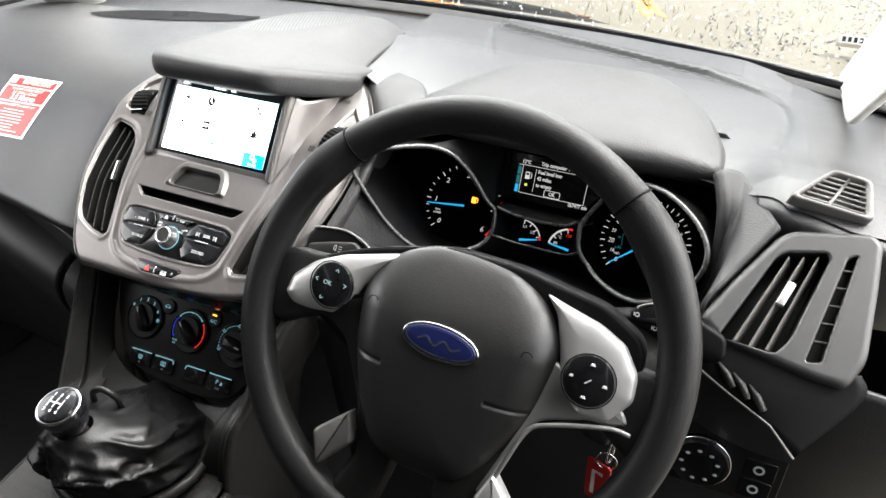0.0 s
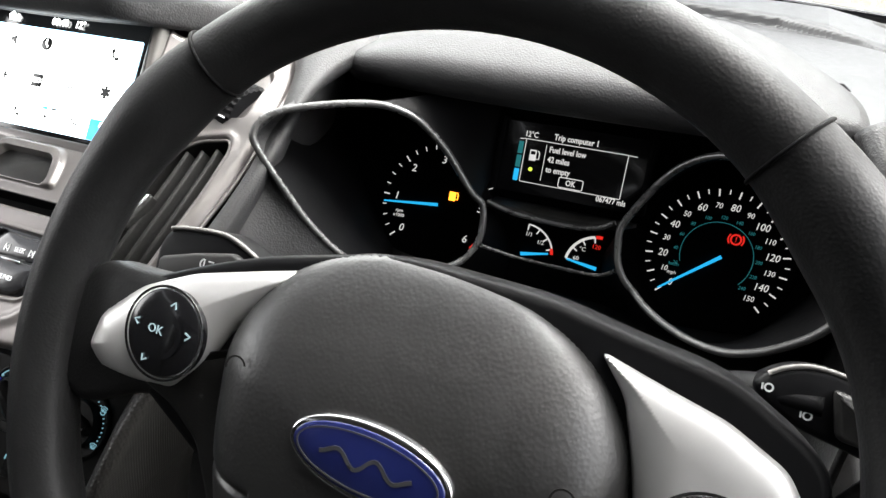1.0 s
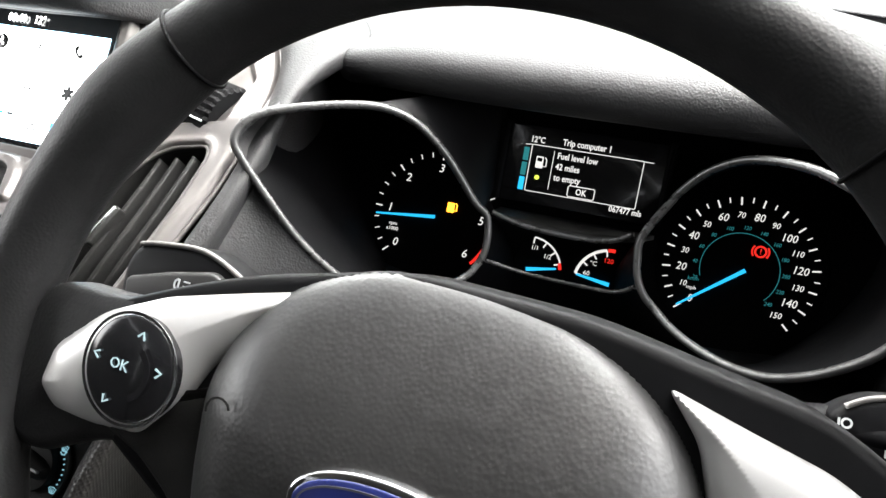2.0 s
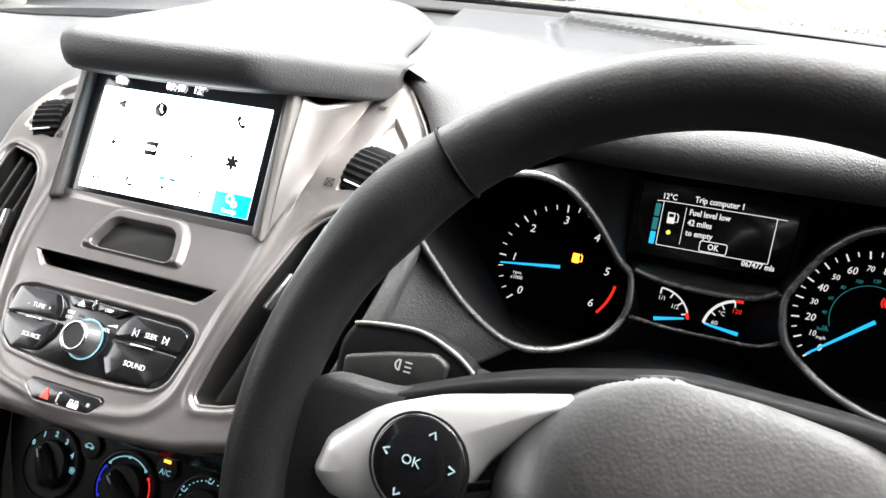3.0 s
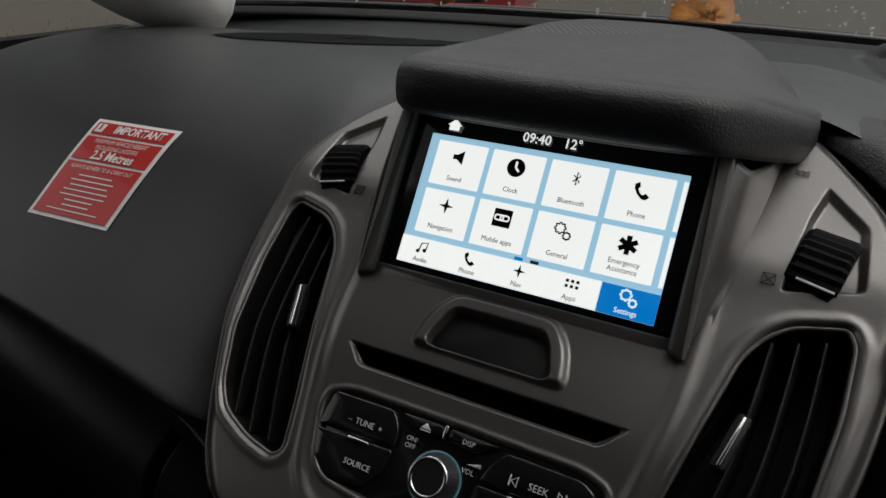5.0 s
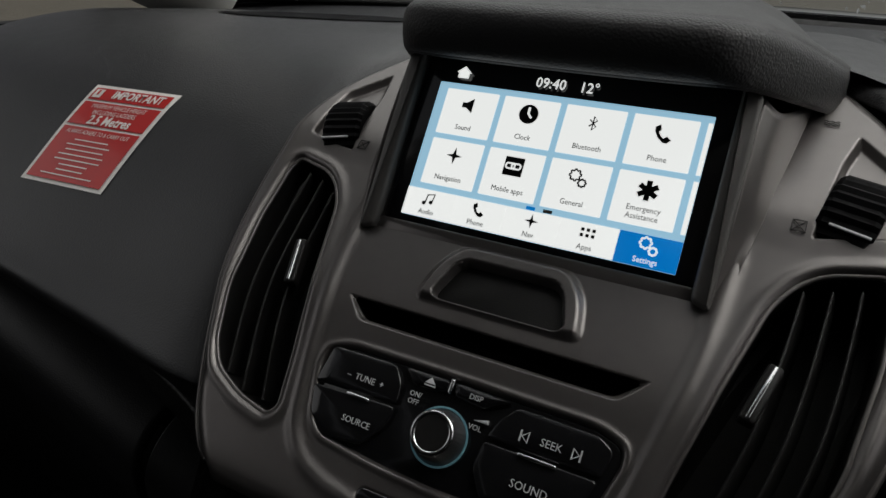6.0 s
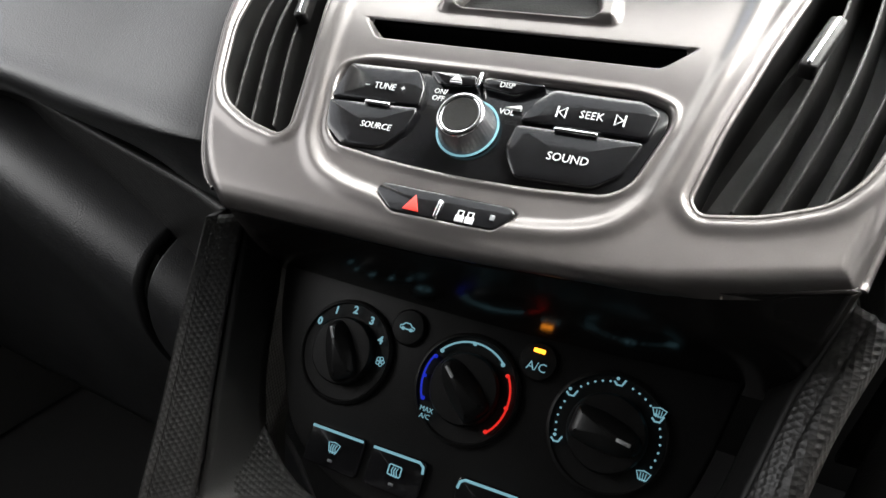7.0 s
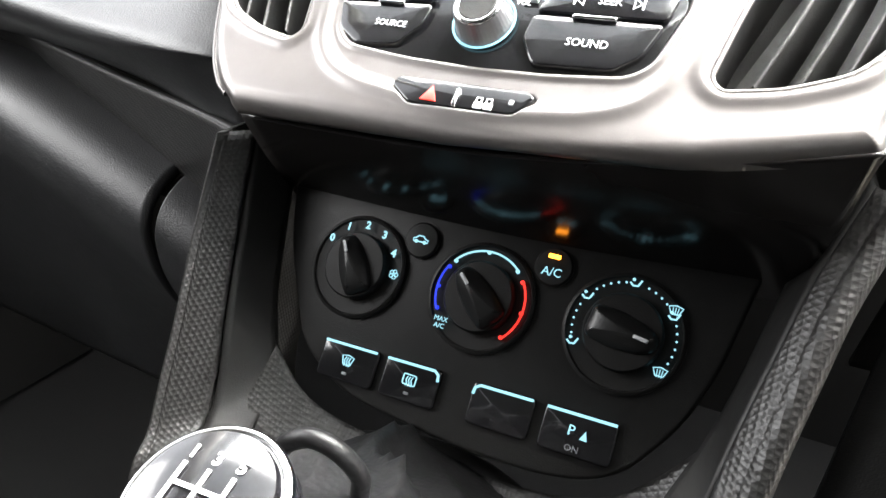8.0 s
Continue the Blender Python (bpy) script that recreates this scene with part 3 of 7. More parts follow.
# ---- touchscreen ----
SM = frame_at((0.0, 0.7785, 1.2178), (0, 0.5503, 0.8350))
screen = thing("touchscreen", "lit touchscreen home page in a black surround", "screen")
plate("surround", box2(-0.0832, -0.0425, 0.0832, 0.0640, 0.002), SM, GLOSS, screen, "gloss black screen surround", 0.0, 0.0004, base=-0.012)
plate("display", box2(-0.0728, -0.0386, 0.0728, 0.0386, 0.0006), SM, SCREEN_BLUE, screen, "pale blue lit display", 0.0008, 0.0001, base=-0.001)
for sx in (-1, 1):
    front = [SM @ Vector((sx * x, v, h)) for x, v, h in ((0.088, -0.049, 0.0), (0.0885, 0.0, 0.002), (0.0885, 0.050, -0.002))]
    mid = [SM @ Vector((sx * x, v, h)) for x, v, h in ((0.0905, -0.047, -0.004), (0.0948, 0.0, -0.008), (0.0975, 0.050, -0.018))]
    rear = [Vector((sx * x, y_of(z) + dy, z)) for x, z, dy in ((0.0925, 1.180, 0.001), (0.101, 1.2115, 0.001), (0.111, 1.246, 0.001))]
    sheet("flank", [front, mid, rear], SILVER, stack, "", 6, 8, 0.003)
    o = rounded([(0.0795, -0.047), (0.088, -0.050), (0.0885, 0.048), (0.0795, 0.054)], 0.003)
    plate("side_fin", o * (sx, 1), SM, GREYP, stack, "dark grey fin beside the screen", 0.0060, 0.002, base=-0.012)
plate("chin", rounded([(-0.0905, -0.0520), (0.0905, -0.0520), (0.0885, -0.0405), (-0.0885, -0.0405)], 0.002), SM, SILVER, stack, "", 0.0006, 0.0005, base=-0.010)

# ---- hood over the screen ----
hood = thing("screen_hood", "black soft grained hood over the touchscreen with a speaker grille", "dashboard hood")
FRONT = [(0, 0.7690, 1.2675, 1.2895), (0.050, 0.7705, 1.2675, 1.2895), (0.074, 0.7760, 1.2670, 1.2885), (0.089, 0.7980, 1.2620, 1.2835), (0.110, 0.8480, 1.2490, 1.2690), (0.1215, 0.8880, 1.2400, 1.2590)]


def hood_row(dy, low, up=0.0):
    """A row along the lip: dy behind its front line, at a share of the lip's height."""
    return [(x, y + dy, z0 + (z1 - z0) * low + up) for x, y, z0, z1 in FRONT]


HOODROWS = [[(x * 0.97, y, z) for x, y, z in hood_row(0.060, 0.10, 0.004)], hood_row(0.010, 0.0), hood_row(0.004, 0.03), hood_row(0.001, 0.16), hood_row(0.000, 0.50), hood_row(0.0016, 0.81), hood_row(0.0052, 0.95), hood_row(0.012, 1.02), hood_row(0.028, 1.05, 0.0004),
            [(0, 0.870, 1.2920), (0.046, 0.870, 1.2918), (0.062, 0.872, 1.2910), (0.076, 0.880, 1.2868), (0.096, 0.905, 1.2745), (0.1105, 0.925, 1.2620)],
            [(0, 0.960, 1.2925), (0.042, 0.960, 1.2920), (0.056, 0.961, 1.2910), (0.069, 0.962, 1.2875), (0.086, 0.963, 1.2790), (0.1040, 0.965, 1.2640)],
            [(0, 1.040, 1.2865), (0.034, 1.040, 1.2860), (0.047, 1.040, 1.2850), (0.060, 1.040, 1.2815), (0.074, 1.040, 1.2735), (0.0890, 1.040, 1.2610)],
            [(0, 1.105, 1.2740), (0.027, 1.105, 1.2735), (0.038, 1.105, 1.2720), (0.049, 1.105, 1.2685), (0.061, 1.105, 1.2605), (0.0740, 1.105, 1.2480)],
            [(0, 1.158, 1.2500), (0.022, 1.158, 1.2495), (0.032, 1.157, 1.2480), (0.041, 1.156, 1.2450), (0.050, 1.154, 1.2400), (0.058, 1.152, 1.2330)]]
pad = sheet("pad", [[(-x, y, z) for x, y, z in reversed(r[1:])] + list(r) for r in HOODROWS], SOFT, hood, "", 5, 4, 0.002)


PAD_TREE = BVHTree.FromPolygons([v.co.copy() for v in pad.data.vertices], [tuple(p.vertices) for p in pad.data.polygons])


def pad_top(x, y):
    hit = PAD_TREE.ray_cast(Vector((x, y, 1.5)), Vector((0, 0, -1)))
    return hit[0].z if hit[0] else 1.25


# speaker grille: a leaf-shaped field of slanting bars
GRILLE = (1.35, 1.0) * spline([(-0.048, 0.905), (-0.030, 0.896), (0.000, 0.912), (0.022, 0.960), (0.034, 1.020), (0.030, 1.085), (0.010, 1.075), (-0.020, 1.020), (-0.044, 0.955)], 5, True)
gc = GRILLE.mean(0)
gv = [(*(gc + (q - gc) * k), pad_top(*(gc + (q - gc) * k)) + 0.0008) for k in (1.0, 0.7, 0.4, 0.05) for q in GRILLE]
mesh_part("grille_backing", gv, [tuple(reversed(q)) for q in grid_faces(4, len(GRILLE), False, True)], DIAL, hood, "black speaker grille")
way, side_ = np.array((-0.45, 0.893)), np.array((0.893, 0.45))
for k in range(-24, 25):
    o = gc + side_ * 0.0042 * k
    run = [o + way * t for t in np.linspace(-0.12, 0.12, 121)]
    inside = [q for q in run if poly_distance(np.array(q[0]), np.array(q[1]), GRILLE) < -0.001]
    if len(inside) > 3:
        tube("grille_bar", [(q[0], q[1], pad_top(*q) + 0.0012) for q in inside[::3] + [inside[-1]]], 0.00095, DASH, hood, seg=6)

# ---- dashboard ----
dash = thing("dashboard", "dark grey grained plastic dashboard running under the windscreen", "dashboard")
DASHROWS = {-0.760: [(0.760, 1.065), (0.752, 1.085), (0.775, 1.118), (0.815, 1.152), (0.850, 1.177), (0.905, 1.198), (0.97, 1.208), (1.06, 1.212), (1.15, 1.216), (1.24, 1.225)],
            -0.680: [(0.740, 1.071), (0.732, 1.096), (0.772, 1.134), (0.822, 1.173), (0.862, 1.198), (0.920, 1.214), (0.98, 1.220), (1.06, 1.220), (1.15, 1.222), (1.24, 1.235)],
            -0.600: [(0.722, 1.077), (0.714, 1.105), (0.757, 1.144), (0.806, 1.188), (0.845, 1.213), (0.905, 1.230), (0.975, 1.236), (1.05, 1.232), (1.15, 1.230), (1.25, 1.243)],
            -0.500: [(0.714, 1.075), (0.704, 1.104), (0.750, 1.145), (0.800, 1.191), (0.838, 1.216), (0.895, 1.233), (0.965, 1.240), (1.05, 1.238), (1.15, 1.234), (1.25, 1.248)],
            -0.380: [(0.710, 1.070), (0.698, 1.100), (0.747, 1.142), (0.796, 1.186), (0.834, 1.212), (0.890, 1.231), (0.960, 1.240), (1.05, 1.240), (1.15, 1.237), (1.255, 1.250)],
            -0.270: [(0.703, 1.055), (0.692, 1.088), (0.741, 1.137), (0.788, 1.180), (0.826, 1.207), (0.885, 1.230), (0.960, 1.240), (1.05, 1.241), (1.15, 1.239), (1.26, 1.251)],
            -0.175: [(0.690, 1.046), (0.683, 1.086), (0.730, 1.140), (0.772, 1.180), (0.812, 1.208), (0.868, 1.236), (0.950, 1.248), (1.05, 1.245), (1.15, 1.240), (1.262, 1.251)],
            -0.140: [(0.695, 1.046), (0.697, 1.084), (0.745, 1.130), (0.790, 1.168), (0.838, 1.206), (0.888, 1.240), (0.960, 1.252), (1.05, 1.247), (1.15, 1.240), (1.264, 1.251)],
            -0.090: [(0.760, 1.060), (0.770, 1.084), (0.800, 1.120), (0.840, 1.160), (0.880, 1.205), (0.920, 1.242), (0.980, 1.252), (1.05, 1.248), (1.15, 1.240), (1.266, 1.251)],
            0.000: [(0.760, 1.060), (0.770, 1.084), (0.800, 1.120), (0.840, 1.160), (0.880, 1.200), (0.920, 1.234), (0.980, 1.245), (1.05, 1.245), (1.15, 1.239), (1.266, 1.251)],
            0.098: [(0.760, 1.060), (0.770, 1.084), (0.800, 1.120), (0.840, 1.160), (0.880, 1.195), (0.915, 1.228), (0.980, 1.240), (1.05, 1.243), (1.15, 1.239), (1.265, 1.251)]}
for x, r in DASHROWS.items():
    (ya, za), (yb, zb), (yc, zc) = r[:3]
    k = min(1.0, max(0.0, (-0.12 - x) / 0.15))
    r[:2] = [(ya + 0.035 * k, za - 0.004 * k), (yb + 0.010 * k, zb - 0.010 * k), (yb + 0.0035 * k, zb + 0.006), (yb * 0.6 + yc * 0.4, zb * 0.6 + zc * 0.4 + 0.001)]
pass_top = sheet("passenger_top", [[(x, y, z) for y, z in r] for x, r in DASHROWS.items()], DASH, dash, "", 12, 10, 0.005)


# the pad in front of the passenger stands a little above the shelf under the windscreen
PADEDGE = spline([(-0.30, 1.125), (-0.40, 1.095), (-0.50, 1.082), (-0.60, 1.085), (-0.655, 1.060), (-0.675, 0.980), (-0.635, 0.880), (-0.640, 0.60), (0.20, 0.60), (0.20, 1.14)], 5, True)
xy = np.array([v.co[:] for v in pass_top.data.vertices])
away = poly_distance(xy[:, 0], xy[:, 1], PADEDGE)
drop = 0.009 * np.clip(away / 0.014, 0, 1)
for v, q in zip(pass_top.data.vertices, drop):
    v.co.z -= q
pass_top.data.update()

# driver side top with its groove
GROOVE = spline([(0.196, 1.125), (0.180, 1.165), (0.163, 1.215), (0.172, 1.245), (0.33, 1.205), (0.482, 1.168), (0.550, 1.130), (0.575, 1.095), (0.582, 1.03), (0.572, 0.95)], 8)
LEDGE = [(0.165, 1.247), (0.33, 1.205), (0.482, 1.168), (0.550, 1.130), (0.585, 1.085)]


def driver_place(u, v):
    front = np.interp(u, [0.040, 0.055, 0.070, 0.085, 0.095, 0.118, 0.15, 0.18, 0.215, 0.23, 0.36, 0.48, 0.53, 0.58, 0.63, 0.68, 0.76], [1.15, 1.12, 1.05, 0.99, 0.95, 0.899, 0.880, 0.872, 0.865, 0.86, 0.86, 0.858, 0.845, 0.800, 0.792, 0.795, 0.82])
    back = np.interp(u, [0.040, 0.17, 0.35, 0.50, 0.62, 0.76], [1.266, 1.262, 1.247, 1.222, 1.195, 1.16])
    y = front + (back - front) * v
    z = np.interp(y, [0.78, 0.84, 0.90, 1.00, 1.15, 1.27], [1.205, 1.228, 1.234, 1.237, 1.237, 1.251])
    t = np.clip((0.235 - u) / 0.125, 0, 1)
    w = np.clip((1.19 - y) / 0.14, 0, 1)
    z += 0.025 * t * t * (3 - 2 * t) * w * w * (3 - 2 * w)
    k = np.clip((u - 0.530) / 0.045, 0, 1)
    w = np.clip((0.96 - y) / 0.16, 0, 1)
    z += 0.028 * k * k * (3 - 2 * k) * w * w * (3 - 2 * w)
    z -= 0.10 * np.clip(u - 0.60, 0, 1) + 1.4 * np.clip(u - 0.68, 0, 1) ** 2
    return np.stack([u, y, z], -1), np.broadcast_to(np.array((0, 0, 1.0)), u.shape + (3,))


def driver_relief(u, v):
    p, _ = driver_place(u, v)
    d = np.full(u.shape, 1e9)
    for a, b in zip(GROOVE[:-1], GROOVE[1:]):
        e = b - a
        t = np.clip(((p[..., 0] - a[0]) * e[0] + (p[..., 1] - a[1]) * e[1]) / (e @ e), 0, 1)
        d = np.minimum(d, np.hypot(p[..., 0] - a[0] - t * e[0], p[..., 1] - a[1] - t * e[1]))
    behind = p[..., 1] - np.interp(p[..., 0], *zip(*LEDGE))
    fade = np.clip((p[..., 0] - 0.163) / 0.012, 0, 1) * np.clip((0.585 - p[..., 0]) / 0.06, 0, 1)
    return -0.0022 * np.exp(-(d / 0.005) ** 2) + 0.0085 * fade * step(-behind, 0.004)


moulded("driver_top", np.linspace(0.040, 0.76, 300), np.linspace(0, 1, 240), driver_place, driver_relief, lambda u, v: 0 * u - 1, DASH, dash)

# rolled front edge of the driver side top
lip_u = np.linspace(0.556, 0.75, 14)
lip_p = driver_place(lip_u, np.zeros(14))[0]
sheet("top_lip", [[tuple(q + np.array(o)) for q in lip_p] for o in ((0, 0.020, -0.0012), (0, 0.006, -0.0008), (0, -0.004, -0.004), (0, -0.008, -0.012), (0, -0.004, -0.040), (0, 0.010, -0.090))], DASH, dash, "", 4, 4, 0.003)

# cowl over the instruments
cowl_rows = []
for y, z, half, ends in ((0.905, 1.2190, 0.160, 0.004), (0.862, 1.2235, 0.162, 0.003), (0.853, 1.2275, 0.164, 0.003), (0.849, 1.2340, 0.165, 0.004), (0.851, 1.2415, 0.165, 0.006), (0.860, 1.2475, 0.165, 0.010),
                         (0.885, 1.2545, 0.163, 0.015), (0.925, 1.2590, 0.156, 0.018), (0.985, 1.2600, 0.140, 0.019), (1.045, 1.2560, 0.116, 0.015), (1.090, 1.2490, 0.092, 0.010), (1.120, 1.2410, 0.065, 0.005), (1.135, 1.2320, 0.045, 0.001)):
    row = []
    for t in np.linspace(-1, 1, 15):
        k = abs(t)
        row.append((0.358 + half * t, y + 0.018 * k ** 3 * (1 if y < 0.9 else 0) * (1 if t < 0 else 0.5), z - ends * k ** 5))
    cowl_rows.append(row)
sheet("instrument_cowl", cowl_rows, SOFT, dash, "soft grained cowl over the instruments", 5, 3, 0.004)
# side cheeks of the instrument well
for sx in (-1, 1):
    c = 0.339
    rows = [[(c + sx * 0.180, 0.930, 1.224), (c + sx * 0.192, 0.930, 1.17), (c + sx * 0.190, 0.925, 1.10), (c + sx * 0.180, 0.920, 1.05)],
            [(c + sx * 0.158, 0.850, 1.222), (c + sx * 0.165, 0.830, 1.17), (c + sx * 0.160, 0.800, 1.10), (c + sx * 0.145, 0.780, 1.05)],
            [(c + sx * 0.160, 0.838, 1.222), (c + sx * 0.176, 0.775, 1.19), (c + sx * 0.170, 0.745, 1.12), (c + sx * 0.150, 0.725, 1.06)],
            [(c + sx * 0.163, 0.842, 1.222), (c + sx * 0.186, 0.785, 1.19), (c + sx * 0.186, 0.750, 1.12), (c + sx * 0.175, 0.725, 1.05)]]
    if sx > 0:
        rows = [[(0.532, 0.930, 1.222), (0.558, 0.930, 1.180), (0.562, 0.925, 1.130), (0.552, 0.920, 1.060)],
                [(0.5205, 0.858, 1.236), (0.534, 0.835, 1.206), (0.540, 0.815, 1.150), (0.530, 0.790, 1.070)],
                [(0.5215, 0.846, 1.2415), (0.5325, 0.815, 1.214), (0.5345, 0.797, 1.150), (0.520, 0.776, 1.070)],
                [(0.5270, 0.850, 1.2430), (0.5390, 0.816, 1.215), (0.5410, 0.790, 1.160), (0.532, 0.765, 1.080)],
                [(0.5450, 0.850, 1.2370), (0.5490, 0.808, 1.215), (0.5440, 0.765, 1.175), (0.536, 0.735, 1.080)],
                [(0.5780, 0.785, 1.2270), (0.5500, 0.743, 1.196), (0.5330, 0.716, 1.172), (0.530, 0.712, 1.080)]]
    sheet("well_cheek", rows, SOFT, dash, "", 6, 6, 0.004)
sheet("shoulder", [[(0.104, 0.930, 1.243), (0.121, 0.906, 1.2440), (0.1475, 0.868, 1.2395), (0.1675, 0.834, 1.2265), (0.1765, 0.793, 1.205), (0.1755, 0.753, 1.178), (0.166, 0.712, 1.148), (0.155, 0.683, 1.118), (0.146, 0.668, 1.085)],
                   [(0.106, 0.932, 1.247), (0.126, 0.904, 1.2490), (0.155, 0.872, 1.2500), (0.176, 0.842, 1.2370), (0.1850, 0.798, 1.211), (0.1830, 0.758, 1.180), (0.175, 0.722, 1.148), (0.165, 0.696, 1.118), (0.156, 0.682, 1.085)],
                   [(0.112, 0.938, 1.2500), (0.142, 0.906, 1.2525), (0.172, 0.892, 1.2530), (0.190, 0.868, 1.2420), (0.1840, 0.815, 1.216), (0.1800, 0.785, 1.184), (0.174, 0.757, 1.15), (0.168, 0.742, 1.12), (0.166, 0.728, 1.08)],
                   [(0.120, 0.952, 1.2500), (0.150, 0.931, 1.2525), (0.185, 0.915, 1.2500), (0.200, 0.884, 1.2380), (0.1780, 0.835, 1.218), (0.1720, 0.800, 1.185), (0.165, 0.775, 1.15), (0.160, 0.760, 1.12), (0.155, 0.745, 1.08)]],
      SOFT, dash, "", 5, 5, 0.003)
sheet("column_shelf", [[(0.20, 0.91, 1.075), (0.30, 0.91, 1.062), (0.367, 0.91, 1.06), (0.44, 0.91, 1.062), (0.54, 0.91, 1.075)],
                       [(0.20, 0.84, 1.090), (0.28, 0.84, 1.082), (0.367, 0.84, 1.09), (0.46, 0.84, 1.082), (0.54, 0.84, 1.090)],
                       [(0.18, 0.77, 1.085), (0.28, 0.77, 1.090), (0.367, 0.77, 1.10), (0.46, 0.77, 1.090), (0.56, 0.77, 1.085)],
                       [(0.17, 0.73, 1.050), (0.28, 0.735, 1.060), (0.367, 0.74, 1.07), (0.46, 0.735, 1.060), (0.57, 0.73, 1.050)],
                       [(0.16, 0.73, 0.98), (0.28, 0.735, 0.98), (0.367, 0.74, 0.98), (0.46, 0.735, 0.98), (0.58, 0.73, 0.98)]], BLACK, dash, "", 6, 6, 0.004)
sheet("knee_panel", [[(0.165, 0.70, 1.06), (0.165, 0.715, 0.98), (0.165, 0.74, 0.85), (0.165, 0.80, 0.62)],
                     [(0.30, 0.735, 1.03), (0.30, 0.74, 0.95), (0.30, 0.76, 0.85), (0.30, 0.82, 0.62)],
                     [(0.50, 0.730, 1.05), (0.50, 0.735, 0.97), (0.50, 0.76, 0.85), (0.50, 0.82, 0.62)],
                     [(0.555, 0.712, 1.14), (0.560, 0.716, 1.05), (0.565, 0.745, 0.90), (0.57, 0.82, 0.62)],
                     [(0.630, 0.705, 1.15), (0.635, 0.712, 1.06), (0.640, 0.745, 0.90), (0.64, 0.82, 0.62)],
                     [(0.720, 0.710, 1.14), (0.730, 0.720, 1.06), (0.735, 0.750, 0.90), (0.74, 0.82, 0.62)]], DASH, dash, "", 6, 6, 0.004)
# lower passenger side: dimpled strip and glovebox 
sheet("dimpled_strip", [[(-0.138, 0.680, 1.052), (-0.144, 0.694, 0.990), (-0.150, 0.709, 0.910)],
                        [(-0.20, 0.705, 1.051), (-0.20, 0.724, 0.990), (-0.20, 0.740, 0.920)],
                        [(-0.29, 0.731, 1.053), (-0.29, 0.746, 1.005), (-0.29, 0.758, 0.950)],
                        [(-0.40, 0.752, 1.064), (-0.40, 0.765, 1.030), (-0.40, 0.775, 0.990)],
                        [(-0.46, 0.768, 1.069), (-0.46, 0.778, 1.045), (-0.46, 0.785, 1.010)],
                        [(-0.60, 0.780, 1.072), (-0.60, 0.788, 1.050), (-0.60, 0.795, 1.015)],
                        [(-0.76, 0.790, 1.064), (-0.76, 0.800, 1.045), (-0.76, 0.81, 1.005)]], WEAVE, dash, "", 6, 6, 0.004)
glove = thing("glovebox", "dark grey glovebox with a rounded closed lid", "glovebox")


def glove_rows(x0, x1, inset):
    rows = []
    for x in np.linspace(x0, x1, 9):
        k = 0.04 * max(0, (-x - 0.20)) + inset
        lift = float(np.interp(-x, [0.15, 0.20, 0.26, 0.42, 0.50, 0.72], [-0.045, -0.025, 0.0, 0.054, 0.064, 0.066]))
        rows.append([(x, 0.765 + k, 0.990 + lift), (x, 0.738 + k, 0.990 + lift), (x, 0.712 + k, 0.974 + lift), (x, 0.703 + k, 0.947 + lift), (x, 0.715 + k, 0.90 + lift), (x, 0.77 + k, 0.80), (x, 0.80 + k, 0.70)])
    return rows


sheet("lid", glove_rows(-0.262, -0.72, 0.0), DASH, glove, "", 6, 6, 0.006)
sheet("end_cap", glove_rows(-0.205, -0.255, 0.002), DASH, glove, "", 6, 6, 0.006)

# ---- climate panel ----
CM = frame_at((0.0, 0.6720, 0.9917), (0, 0.5957, 0.8032))


def cv(x, z):
    """A place on the climate panel's plane."""
    return (x, (z - 0.9917) / 0.8032)


climate = thing("climate_panel", "black climate control panel with three round knobs", "control panel")
CLIMATE = rounded([cv(*p) for p in [(-0.143, 1.066), (0.134, 1.066), (0.1255, 1.0252), (0.118, 0.990), (0.108, 0.967), (0.090, 0.9462), (0.0754, 0.9388), (0.0525, 0.9345), (0.0088, 0.9330), (-0.053, 0.9368), (-0.0742, 0.9428), (-0.0947, 0.9535), (-0.1238, 0.9966), (-0.134, 1.028)]], 0.016)
plate("fascia", CLIMATE, CM, BLACK, climate, "", 0.0, 0.002, base=-0.02)
console = thing("centre_console", "dark dimpled plastic console sides round the climate panel", "console")

